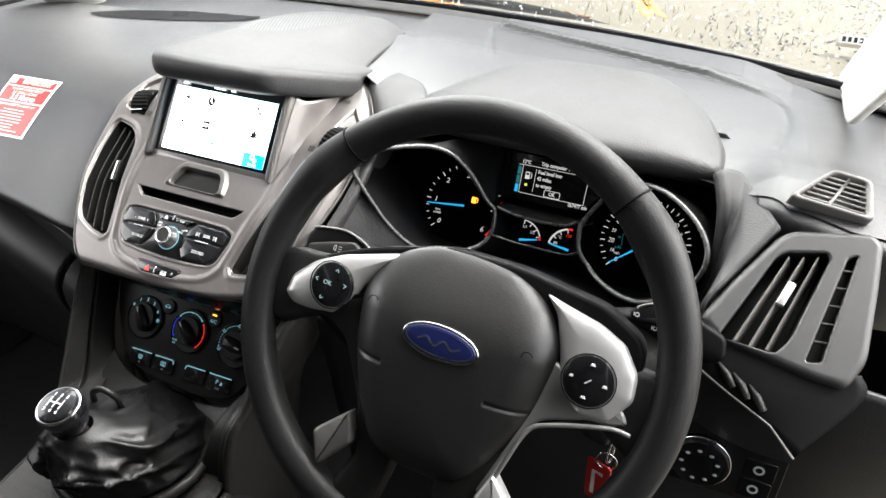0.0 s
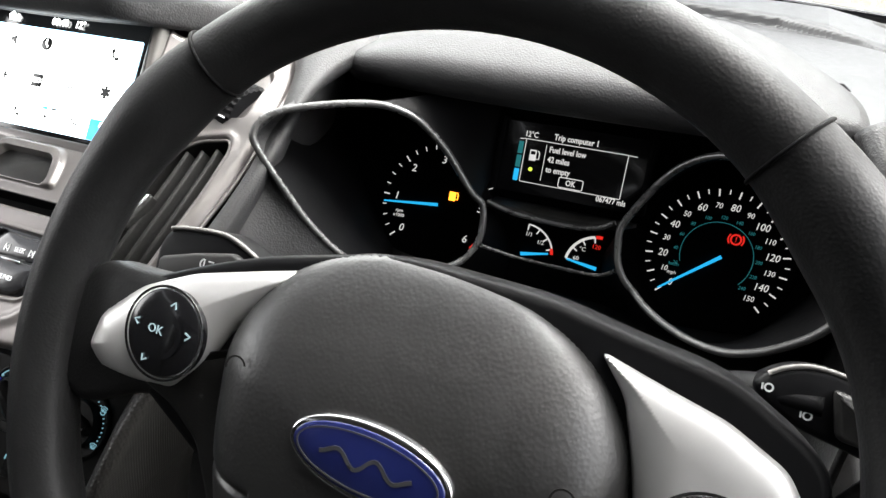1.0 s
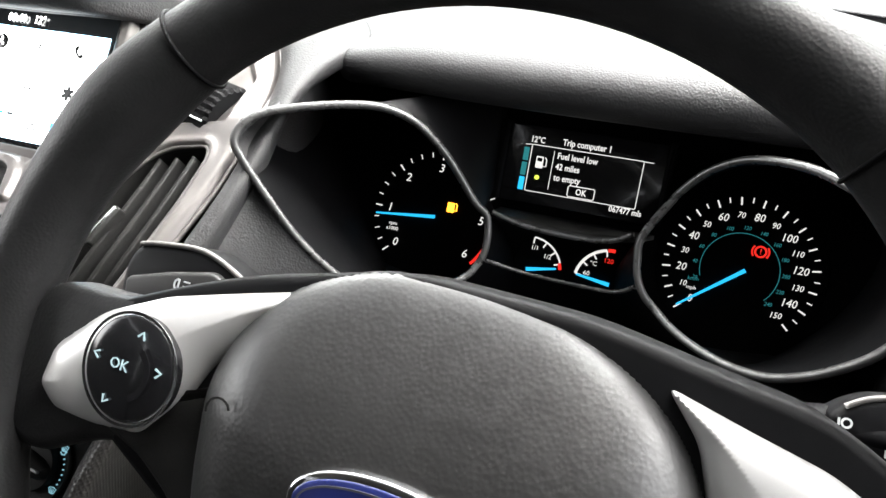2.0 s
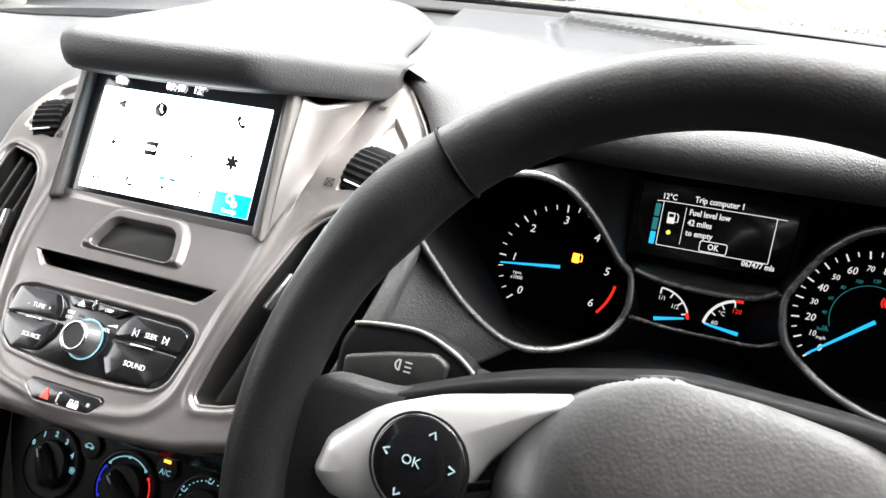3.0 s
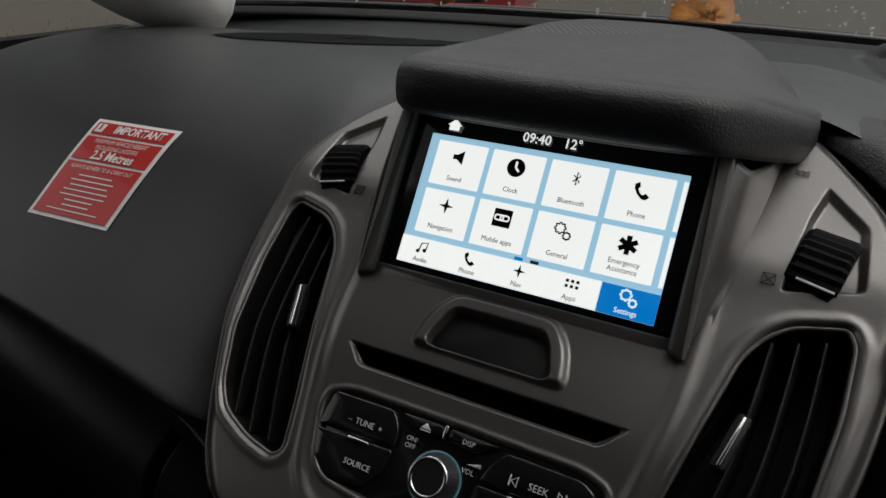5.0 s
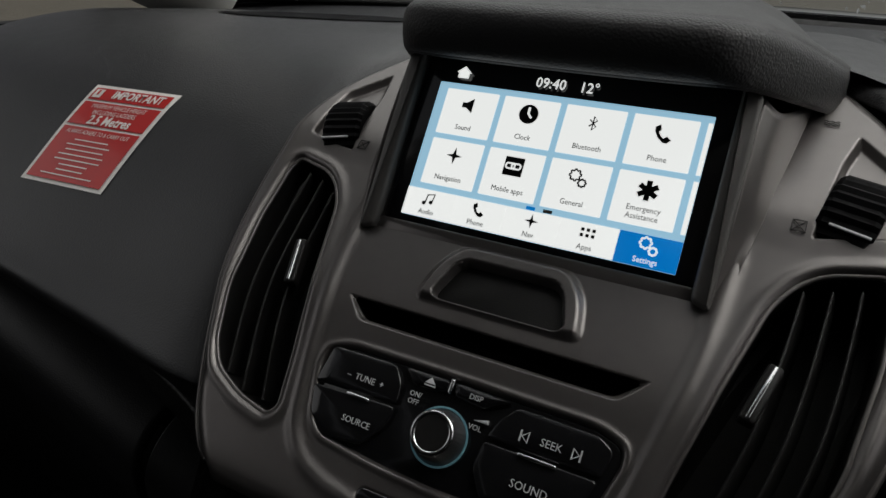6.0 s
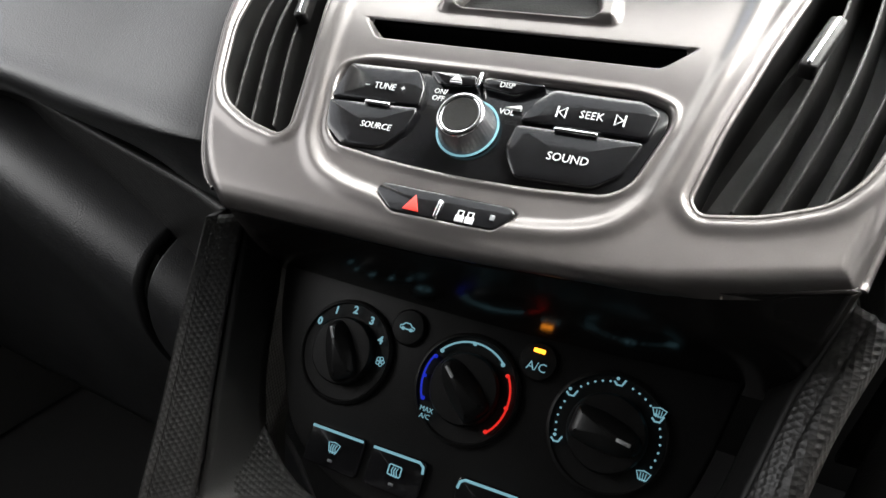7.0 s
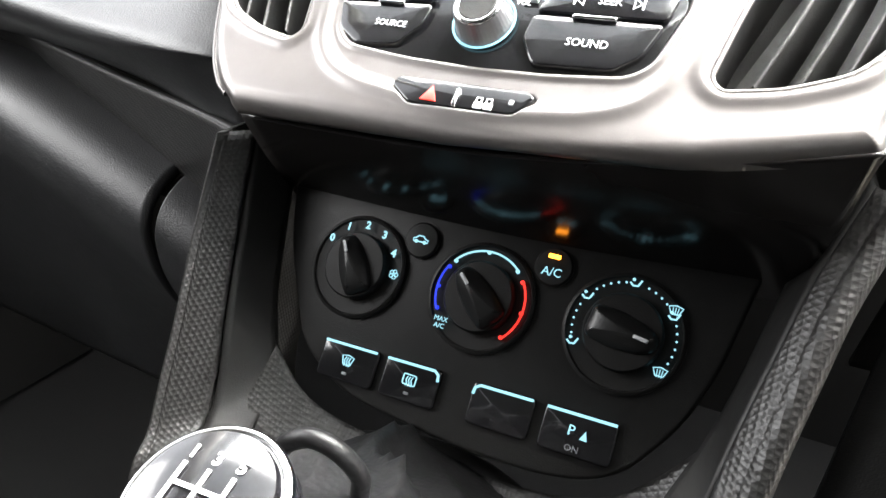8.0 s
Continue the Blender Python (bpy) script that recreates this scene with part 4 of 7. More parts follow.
# ---- console sides and tunnel ----
for sx in (-1, 1):
    if sx < 0:
        edge = [(-0.142, 0.674, 1.055), (-0.136, 0.645, 1.015), (-0.130, 0.618, 0.975), (-0.126, 0.592, 0.935), (-0.122, 0.565, 0.885), (-0.12, 0.55, 0.62)]
    else:
        edge = [(0.150, 0.692, 1.072), (0.1385, 0.667, 1.045), (0.1325, 0.648, 1.023), (0.124, 0.618, 0.982), (0.117, 0.582, 0.92), (0.115, 0.55, 0.62)]
    e = np.array(edge)
    inner = [(p[0] - sx * d, p[1] + dy, p[2]) for p, d, dy in zip(edge, (0.010, 0.011, 0.012, 0.014, 0.016, 0.016) if sx < 0 else (0.005, 0.005, 0.005, 0.006, 0.008, 0.010), (0.010, 0.012, 0.014, 0.016, 0.0, 0.0) if sx < 0 else (0.005, 0.005, 0.006, 0.007, 0.0, 0.0))]
    inner2 = [(p[0] - sx * d, p[1] + dy, p[2]) for p, d, dy in zip(edge, (0.012, 0.014, 0.020, 0.030, 0.04, 0.04) if sx < 0 else (0.006, 0.006, 0.007, 0.009, 0.03, 0.04), (0.045, 0.050, 0.046, 0.045, 0.0, 0.0))]
    out1 = [(p[0] + sx * 0.004, p[1] + 0.006, p[2]) for p in edge]
    out2 = [(p[0] + sx * 0.006, p[1] + 0.12, p[2]) for p in edge]
    sheet("side_post", [inner, edge, out1, out2], WEAVE, console, "", 5, 6, 0.004)
    mid1 = [tuple(np.array(a) * 0.97 + np.array(b) * 0.03 + np.array((0, 0.0015, 0))) for a, b in zip(inner, inner2)]
    sheet("post_lining", [inner2, mid1], TRIM, console, "smooth black console lining", 5, 6, 0.003)
sheet("lower_surround", [[(-0.118, 0.660, 0.968), (-0.075, 0.640, 0.934), (0.0, 0.638, 0.928), (0.075, 0.642, 0.938), (0.115, 0.662, 0.975)],
                         [(-0.120, 0.628, 0.945), (-0.075, 0.620, 0.922), (0.0, 0.616, 0.917), (0.075, 0.622, 0.926), (0.118, 0.630, 0.955)],
                         [(-0.120, 0.600, 0.925), (-0.075, 0.596, 0.910), (0.0, 0.590, 0.906), (0.075, 0.596, 0.914), (0.118, 0.600, 0.93)],
                         [(-0.118, 0.555, 0.895), (-0.075, 0.53, 0.890), (0.0, 0.52, 0.886), (0.075, 0.53, 0.890), (0.116, 0.555, 0.895)],
                         [(-0.115, 0.30, 0.85), (-0.075, 0.30, 0.85), (0.0, 0.30, 0.85), (0.075, 0.30, 0.85), (0.115, 0.30, 0.85)],
                         [(-0.115, 0.0, 0.81), (-0.075, 0.0, 0.81), (0.0, 0.0, 0.81), (0.075, 0.0, 0.81), (0.115, 0.0, 0.81)]], WEAVE, console, "", 6, 6, 0.004)
for sx, x in ((-1, -0.119), (1, 0.119)):
    sheet("tunnel_side", [[(x, 0.57, 0.895), (x, 0.30, 0.852), (x, 0.0, 0.812)], [(x + sx * 0.006, 0.62, 0.80), (x + sx * 0.006, 0.30, 0.75), (x + sx * 0.006, 0.0, 0.72)],
                          [(x + sx * 0.01, 0.62, 0.52), (x + sx * 0.01, 0.30, 0.52), (x + sx * 0.01, 0.0, 0.52)]], TRIM, console, "", 5, 5, 0.004)

# ---- gear lever ----
gear = thing("gear_lever", "black gear lever with a creased leather boot and printed shift pattern", "gear lever")

# ---- instrument cluster ----
DM = frame_at((0.367, 0.898, 1.122), (0, 0.4472, 0.8944))


def dv(x, z):
    return np.array((x - 0.367, (z - 1.122) / 0.8944))


cluster = thing("instrument_cluster", "black instrument cluster with ringed dials, blue needles and lit display", "instrument cluster")
LEAF_L = [(0.0538, 1.1305), (0.0560, 1.1508), (0.0650, 1.1615), (0.0838, 1.1885), (0.1018, 1.2078), (0.1177, 1.2172), (0.1322, 1.2207), (0.1538, 1.2213), (0.1742, 1.2194), (0.1840, 1.2143), (0.1869, 1.2058), (0.1817, 1.195),
          (0.1686, 1.1755), (0.1503, 1.1503), (0.1307, 1.1294), (0.1149, 1.118), (0.0998, 1.113), (0.085, 1.112), (0.063, 1.116)]
LEAF_R = [(0.0402, 1.1440), (0.0400, 1.156), (0.0508, 1.1752), (0.0650, 1.1955), (0.080, 1.2085), (0.096, 1.2155), (0.118, 1.2185), (0.140, 1.2140), (0.1555, 1.2055), (0.1645, 1.192), (0.163, 1.175), (0.153, 1.156), (0.140, 1.141),
          (0.1275, 1.1298), (0.1121, 1.1202), (0.0911, 1.1148), (0.0692, 1.1153), (0.0525, 1.1218), (0.0435, 1.132)]
CX = 0.363


def ring_y(dx, z):
    return 0.845 + 0.5 * (z - 1.15) - 0.8 * max(0.0, dx - 0.055)


apron = []
for x, z, far in ((0.1742, 1.2194, (0.181, 0.815, 1.219)), (0.1869, 1.2058, (0.181, 0.797, 1.208)), (0.1817, 1.195, (0.180, 0.782, 1.194)), (0.1686, 1.1755, (0.177, 0.762, 1.173)), (0.1503, 1.1503, (0.172, 0.733, 1.148)), (0.1307, 1.1294, (0.164, 0.710, 1.122)), (0.1149, 1.118, (0.158, 0.700, 1.09))):
    near = np.array((CX - x, ring_y(x, z) + 0.0025, z))
    apron.append([near, near * 0.6 + np.array(far) * 0.4 + (0, 0.004, -0.002), near * 0.2 + np.array(far) * 0.8 + (0, 0.004, -0.001), np.array(far)])
sheet("ring_apron", apron, SOFT, dash, "", 5, 4, 0.003)
plate("dial_plate", [dv(*p) for p in [(0.13, 1.065), (0.28, 1.05), (0.45, 1.05), (0.575, 1.065), (0.575, 1.20), (0.52, 1.240), (0.20, 1.240), (0.13, 1.20)]], DM, DIAL, cluster, "", 0.0, 0.0005, base=-0.004)
for sx in (-1, 1):
    leaf = spline(LEAF_L if sx < 0 else LEAF_R, 6, True)
    rim = [(CX + sx * x, ring_y(x, z), z) for x, z in leaf]
    c = np.array((0.095, 1.165))
    cone = []
    for k, dep in ((1.0, 0.0), (1.05, 0.25), (1.14, 0.6), (1.24, 1.0)):
        row = []
        for x, z in leaf:
            q = c + (np.array((x, z)) - c) * k
            yr, yd = ring_y(x, z), 0.9 + 0.5 * (q[1] - 0.045 * dep - 1.122)
            row.append((CX + sx * (q[0]), yr + (yd - yr) * dep, q[1] - 0.045 * dep))
        cone.append(row)
    r = np.array(cone)
    mesh_part("dial_tunnel", r.reshape(-1, 3), grid_faces(4, len(leaf), False, True), DIAL, cluster)
    tube("dial_ring", rim, 0.0025, RING, cluster, "satin grey dial ring", 8, True)


def needle(hub, ang, r0, r1, w, lift, par):
    a = radians(ang)
    d, n = np.array((math.cos(a), math.sin(a))), np.array((-math.sin(a), math.cos(a)))
    h = np.array(hub)
    return plate("needle", [h + d * r0 - n * w, h + d * r1 - n * w * 0.45, h + d * r1 + n * w * 0.45, h + d * r0 + n * w], DM, LIT_NEEDLE, par, "lit blue needle", lift + 0.001, 0.0003, base=lift)


TACH, SPEED = np.array((-0.1153, -0.0040)), np.array((0.0995, 0.0005))
needle(TACH, 186.5, -0.001, 0.0466, 0.0013, 0.003, cluster)
needle(SPEED + (0.0035, 0.0005), 219.7, 0.0, 0.0487, 0.0013, 0.003, cluster)
PM = frame_at((0.3540, 0.8972, 1.1719), (0, 0.347, 0.938))

# ---- steering wheel ----
LOWTRIM = [(0.0574, -0.1036, -0.002), (0.0658, -0.0722, 0.0), (0.0749, -0.0418, 0.001), (0.0884, -0.0311, 0.001), (0.1269, -0.018, 0.0), (0.1425, -0.0179, -0.002)]
WM = frame_at((0.3590, 0.5960, 1.1695), (0, 0.4848, 0.8746), (1, -0.010, 0)) @ Matrix.Rotation(radians(-3.5), 4, "Z") @ Matrix.Scale(1.023, 4)
wheel = thing("steering_wheel", "black leather steering wheel with silver spokes and a grained airbag cover", "steering wheel")
RW = frame_at((0.3525, 0.6054, 1.1660), (0, 0.4942, 0.8693))
RIM_R = 0.1727
n = 128
ring = [(RIM_R * math.cos(a), RIM_R * math.sin(a), 0.0) for a in np.linspace(0, 2 * math.pi, n, endpoint=False)]
rad = []
for a in np.linspace(0, 360, n, endpoint=False):
    k = sum(math.exp(-(((a - c + 180) % 360 - 180) / 9.0) ** 2) for c in (38, 142))
    rad.append(0.0148 + 0.0022 * k)
tube("rim", ring, rad, WHEEL, wheel, "black leather rim with stitched joins", 24, True, RW)
for a in (49, 131):
    c, s = math.cos(radians(a)), math.sin(radians(a))
    tube("rim_seam", [((RIM_R + 0.0158 * math.cos(b)) * c, (RIM_R + 0.0158 * math.cos(b)) * s, 0.0158 * math.sin(b)) for b in np.linspace(0, 2 * math.pi, 28, endpoint=False)], 0.0008, DIAL, wheel, "", 6, True, RW)
HUB = mirrored([(0.0, 0.0675), (0.030, 0.0660), (0.051, 0.0580), (0.067, 0.0460), (0.0775, 0.030), (0.082, 0.012), (0.076, -0.030), (0.058, -0.075), (0.040, -0.103), (0.0, -0.110)])
hub = rounded(HUB, 0.018, 6)


def hub_relief(u, v):
    d = -poly_distance(u, v, hub)
    t = np.clip(d / 0.062, 0, 1)
    r = np.clip(d / (0.026 + 0.010 * np.clip((v + 0.01) / 0.05, 0, 1)), 0, 1)
    z = -0.012 + 0.020 * np.sqrt(1 - (1 - r) ** 2) + 0.012 * (1 - (1 - t) ** 2)
    slope = 0.0205 - 0.48 * (v - 0.014)
    z = -0.004 * np.log(np.exp(-z / 0.004) + np.exp(-slope / 0.004))
    z -= 0.0014 * np.exp(-((v + 0.030 - 0.0) / 0.0016) ** 2) * (np.abs(u) > 0.042)
    return z


moulded("airbag_cover", np.linspace(-0.088, 0.088, 176), np.linspace(-0.113, 0.071, 180), flat_place(WM), hub_relief, lambda u, v: poly_distance(u, v, hub), AIRBAG, wheel)
plate("hub_back", circle(0.07, 40, (0, -0.015)), WM, BLACK, wheel, "", -0.012, 0.004, base=-0.06)
for sx in (-1, 1):
    if sx > 0:
        o = rounded([(0.058, 0.0575), (0.0813, 0.0525), (0.102, 0.0485), (0.122, 0.040), (0.136, 0.022), (0.138, 0.004), (0.126, -0.016), (0.104, -0.018), (0.088, -0.006), (0.078, 0.025), (0.070, 0.045)], 0.004)
    else:
        o = rounded([(-0.036, 0.0570), (-0.0738, 0.0452), (-0.1057, 0.0345), (-0.1302, 0.022), (-0.147, 0.005), (-0.150, -0.011), (-0.140, -0.018), (-0.1254, -0.018), (-0.1005, -0.0145), (-0.089, 0.0), (-0.081, 0.018), (-0.068, 0.033), (-0.053, 0.047)], 0.004)
    moulded("upper_spoke", np.linspace(o[:, 0].min() - 0.001, o[:, 0].max() + 0.001, 110), np.linspace(o[:, 1].min() - 0.001, o[:, 1].max() + 0.001, 90), flat_place(WM),
            lambda u, v, o=o: -0.007 + 0.0075 * np.sqrt(1 - (1 - np.clip(-poly_distance(u, v, o) / 0.016, 0, 1)) ** 2), lambda u, v, o=o: poly_distance(u, v, o), BRIGHT, wheel, "bright silver upper spoke")
    plate("spoke_grip", rounded([(-0.125, 0.028), (-0.160, 0.026), (-0.172, 0.008), (-0.168, -0.030), (-0.150, -0.040), (-0.118, -0.022), (-0.095, -0.022), (-0.10, 0.038)], 0.012) * (-sx, 1), WM, WHEEL, wheel, "", -0.006, 0.006, base=-0.022)
    o = rounded([(-0.078, -0.020), (-0.050, -0.110), (-0.070, -0.165), (-0.030, -0.172), (-0.018, -0.110), (-0.020, -0.02)], 0.010)
    plate("lower_spoke", o * (-sx, 1), WM, BLACK, wheel, "black lower spoke", -0.002, 0.006, base=-0.024)
    o = rounded([(-0.061, -0.080), (-0.088, -0.107), (-0.077, -0.1335), (-0.052, -0.104)], 0.004)
    plate("spoke_insert", o * (-sx, 1), WM, BRIGHT if sx > 0 else GREYP, wheel, "silver spoke insert", 0.0035, 0.003, base=-0.01)
    pod = plate("key_pod", circle(0.0182, 48, (sx * 0.1055, 0.0095)), WM, GLOSS, wheel, "gloss black key pod", 0.0045, 0.0012, dome=0.0015)
    stroke("pod_ring", circle(0.0189, 48, (sx * 0.1055, 0.0095)), 0.0010, WM, CHROME, pod, 0.0044, True)
plate("lower_spoke_skirt", rounded([(0.060, 0.020), (0.100, 0.005), (0.134, -0.004), (0.1396, -0.0125), (0.1286, -0.0181), (0.1112, -0.0197), (0.0884, -0.0290), (0.0800, -0.0335), (0.0735, -0.0450), (0.0670, -0.0680), (0.0565, -0.1025), (0.046, -0.100), (0.052, -0.040)], 0.004), WM, MIDSILVER, wheel, "dull silver lower spoke skirt", -0.004, 0.003, base=-0.022)
plate("spoke_skirt", rounded([(-0.062, 0.020), (-0.100, 0.000), (-0.140, -0.010), (-0.1427, -0.0168), (-0.1323, -0.0170), (-0.1182, -0.0162), (-0.1003, -0.0212), (-0.0847, -0.0304), (-0.0735, -0.0490), (-0.0629, -0.0696), (-0.052, -0.068), (-0.056, -0.020)], 0.004), WM, BLACK, wheel, "black spoke skirt", -0.004, 0.003, base=-0.022)
tube("lower_spoke_trim", spline(LOWTRIM, 6), 0.0018, MIDSILVER, wheel, "grey lower spoke edge", 8, False, WM)
# Hub shell in jet rather than plain black, deepening the shade by colour
plate("hub_shell", rounded([(-0.142, 0.020), (-0.100, 0.041), (-0.0747, 0.0515), (-0.024, 0.067), (0.035, 0.069), (0.077, 0.064), (0.100, 0.062), (0.135, 0.045), (0.140, 0.0), (0.060, -0.05), (-0.060, -0.05), (-0.140, -0.010)], 0.012), WM, JET, wheel, "black hub shell", -0.007, 0.004, base=-0.034)
plate("badge_rim", circle(0.0305, 56, (0.0, 0.001), 0.0132), WM, CHROME, wheel, "chrome badge rim", 0.0215, 0.0012, base=0.010)
plate("badge", circle(0.0282, 56, (0.0, 0.001), 0.0110), WM, BLUE, wheel, "plain blue oval badge", 0.0222, 0.0005, dome=0.001, base=0.014)


stroke("badge_line", circle(0.0262, 56, (0.0, 0.001), 0.0092), 0.0006, WM, RING, wheel, 0.0230, True)
stroke("badge_mark", [(x, 0.001 + 0.0030 * math.sin(x * 430) * (1 - abs(x) / 0.030)) for x in np.linspace(-0.017, 0.017, 40)], 0.0014, WM, RING, wheel, 0.0233, label="plain dull silver wave across the badge")


# ---- touchscreen page ----
def sp(a, b):
    """A place on the display from shares of its width and height, from its top left corner."""
    return (-0.0728 + 0.1456 * a, 0.0386 - 0.0772 * b)


def tile_icon(kind, c, par, ink=SCREEN_INK, k=1.0):
    x, y = c

    def pl(pts, name="icon"):
        return plate(name, [(x + px * k, y + py * k) for px, py in pts], SM, ink, par, "", 0.0018, 0.0001, base=0.0009)
    if kind == "speaker":
        pl([(-0.0040, -0.0014), (-0.0016, -0.0014), (0.0022, -0.0040), (0.0022, 0.0040), (-0.0016, 0.0014), (-0.0040, 0.0014)])
    elif kind == "clock":
        pl(circle(0.0052, 28))
        stroke("clock_hand", [(x, y + 0.0034), (x, y), (x + 0.0022, y - 0.0022)], 0.0011, SM, SCREEN_WHITE, par, 0.0023)
    elif kind == "rune":
        stroke("icon", [(x - 0.0018, y - 0.0018), (x + 0.0018, y + 0.0016), (x, y + 0.0036), (x, y - 0.0036), (x + 0.0018, y - 0.0016), (x - 0.0018, y + 0.0018)], 0.0006, SM, ink, par, 0.0018)
    elif kind == "phone":
        pl([(-0.0042, 0.0030), (-0.0020, 0.0044), (-0.0012, 0.0020), (-0.0022, 0.0008), (-0.0008, -0.0014), (0.0006, -0.0024), (0.0020, -0.0012), (0.0042, -0.0028), (0.0024, -0.0046), (0.0004, -0.0044), (-0.0024, -0.0020), (-0.0040, 0.0008)])
    elif kind == "star":
        pl([(0.0045 * (1 if i % 2 == 0 else 0.28) * math.cos(math.pi * i / 4), 0.0045 * (1 if i % 2 == 0 else 0.28) * math.sin(math.pi * i / 4)) for i in range(8)])
    elif kind == "chain":
        pl(box2(-0.0052, -0.0050, 0.0052, 0.0050, 0.0004))
        for sx in (-1, 1):
            stroke("link", box2(x + sx * 0.0016 - 0.0024, y - 0.0014, x + sx * 0.0016 + 0.0024, y + 0.0014, 0.0012), 0.0008, SM, SCREEN_WHITE, par, 0.0023, True)
    elif kind == "gears":
        for gx, gy, r in ((-0.0016, 0.0014, 0.0026), (0.0026, -0.0022, 0.0018)):
            o = [(x + k * (gx + r * q * math.cos(a)), y + k * (gy + r * q * math.sin(a))) for i, a in enumerate(np.linspace(0, 2 * math.pi, 32, endpoint=False)) for q in ((1.18 if i % 4 < 2 else 0.92),)]
            stroke("icon", o, 0.0008 * k, SM, ink, par, 0.0018, True)
    elif kind == "asterisk":
        for a in (90, 30, -30):
            c, s = math.cos(radians(a)), math.sin(radians(a))
            stroke("icon", [(x - 0.0050 * c, y - 0.0050 * s), (x + 0.0050 * c, y + 0.0050 * s)], 0.0026, SM, ink, par, 0.0018 + 0.00005 * (a / 30))
    elif kind == "note":
        stroke("icon", [(x - 0.0020, y - 0.0022), (x - 0.0014, y + 0.0022), (x + 0.0026, y + 0.0030), (x + 0.0020, y - 0.0014)], 0.0007, SM, ink, par, 0.0018)
        for q in ((-0.0028, -0.0024), (0.0012, -0.0016)):
            plate("icon", circle(0.0011, 12, (x + q[0], y + q[1])), SM, ink, par, "", 0.0018, 0.0001, base=0.0009)
    elif kind == "dots":
        for i in range(3):
            for j in range(2):
                plate("icon", box2(x - 0.0036 + 0.0028 * i, y - 0.0020 + 0.0028 * j, x - 0.0020 + 0.0028 * i, y - 0.0004 + 0.0028 * j, 0.0002), SM, ink, par, "", 0.0018, 0.0001, base=0.0009)
    elif kind == "house":
        pl([(-0.0030, -0.0026), (0.0030, -0.0026), (0.0030, 0.0004), (0.0042, 0.0004), (0.0, 0.0040), (-0.0042, 0.0004), (-0.0030, 0.0004)])


TILES = [[("speaker", "Sound"), ("clock", "Clock"), ("rune", "Bluetooth"), ("phone", "Phone")],
         [("star", "Navigation"), ("chain", "Mobile apps"), ("gears", "General"), ("asterisk", "Emergency\nAssistance")]]
for j, row in enumerate(TILES):
    for i, (kind, words) in enumerate(row):
        a0, b0 = 0.040 + 0.236 * i, 0.045 + 0.375 * j
        (x0, y1), (x1, y0) = sp(a0, b0), sp(a0 + 0.212, b0 + 0.335)
        tile = plate("tile", box2(x0, y0, x1, y1, 0.0005), SM, SCREEN_WHITE, screen, "white tile", 0.0012, 0.0001, base=0.0006)
        tile_icon(kind, ((x0 + x1) / 2, y1 - 0.0085), tile)
        lettering("tile_name", words, SM, 0.0040, DIM, tile, (x0 + x1) / 2, y0 + (0.0045 if "\n" not in words else 0.0062), 0.0015, 0.92)
for j in range(2):
    (x0, y1), (x1, y0) = sp(0.984, 0.045 + 0.375 * j), sp(0.9995, 0.38 + 0.375 * j)
    plate("tile", box2(x0, y0, x1, y1, 0.0002), SM, SCREEN_WHITE, screen, "white tile", 0.0012, 0.0001, base=0.0006)
for i, (kind, words) in enumerate((("note", "Audio"), ("phone", "Phone"), ("star", "Nav"), ("dots", "Apps"), ("gears", "Settings"))):
    (x0, y1), (x1, y0) = sp(0.2 * i, 0.800), sp(0.2 * i + 0.2, 0.999)
    key = plate("menu_key", [(x0, y0), (x1, y0), (x1, y1), (x0, y1)], SM, SCREEN_ACCENT if i == 4 else SCREEN_WHITE, screen, "blue menu key" if i == 4 else "white menu key", 0.0013, 0.00005, base=0.0006)
    tile_icon(kind, ((x0 + x1) / 2, y1 - 0.0052), key, SCREEN_WHITE if i == 4 else SCREEN_INK, 0.8 if kind != "gears" else 0.95)
    lettering("menu_name", words, SM, 0.0040, SCREEN_WHITE if i == 4 else DIM, key, (x0 + x1) / 2, y0 + 0.0030, 0.0016, 0.92)
for i, m_ in enumerate((SCREEN_ACCENT, GREYP)):
    (x0, y1), (x1, y0) = sp(0.468 + 0.062 * i, 0.772), sp(0.500 + 0.062 * i, 0.795)
    plate("page_mark", box2(x0, y0, x1, y1, 0.0002), SM, m_, screen, "", 0.0012, 0.00005, base=0.0006)
tile_icon("house", (-0.0600, 0.0445), screen, SCREEN_WHITE)
lettering("clock_time", "09:40", SM, 0.0078, SCREEN_WHITE, screen, -0.0100, 0.0445, 0.0012, 0.95)
lettering("outside_reading", "12°", SM, 0.0078, SCREEN_WHITE, screen, 0.0105, 0.0445, 0.0012, 0.95)

# ---- radio keys ----
S0 = float(s_of(1.124))
RM = face_frame(0.0, 1.124, -0.0012)


def rv(pts):
    return [(x, float(s_of(z)) - S0) for x, z in pts]


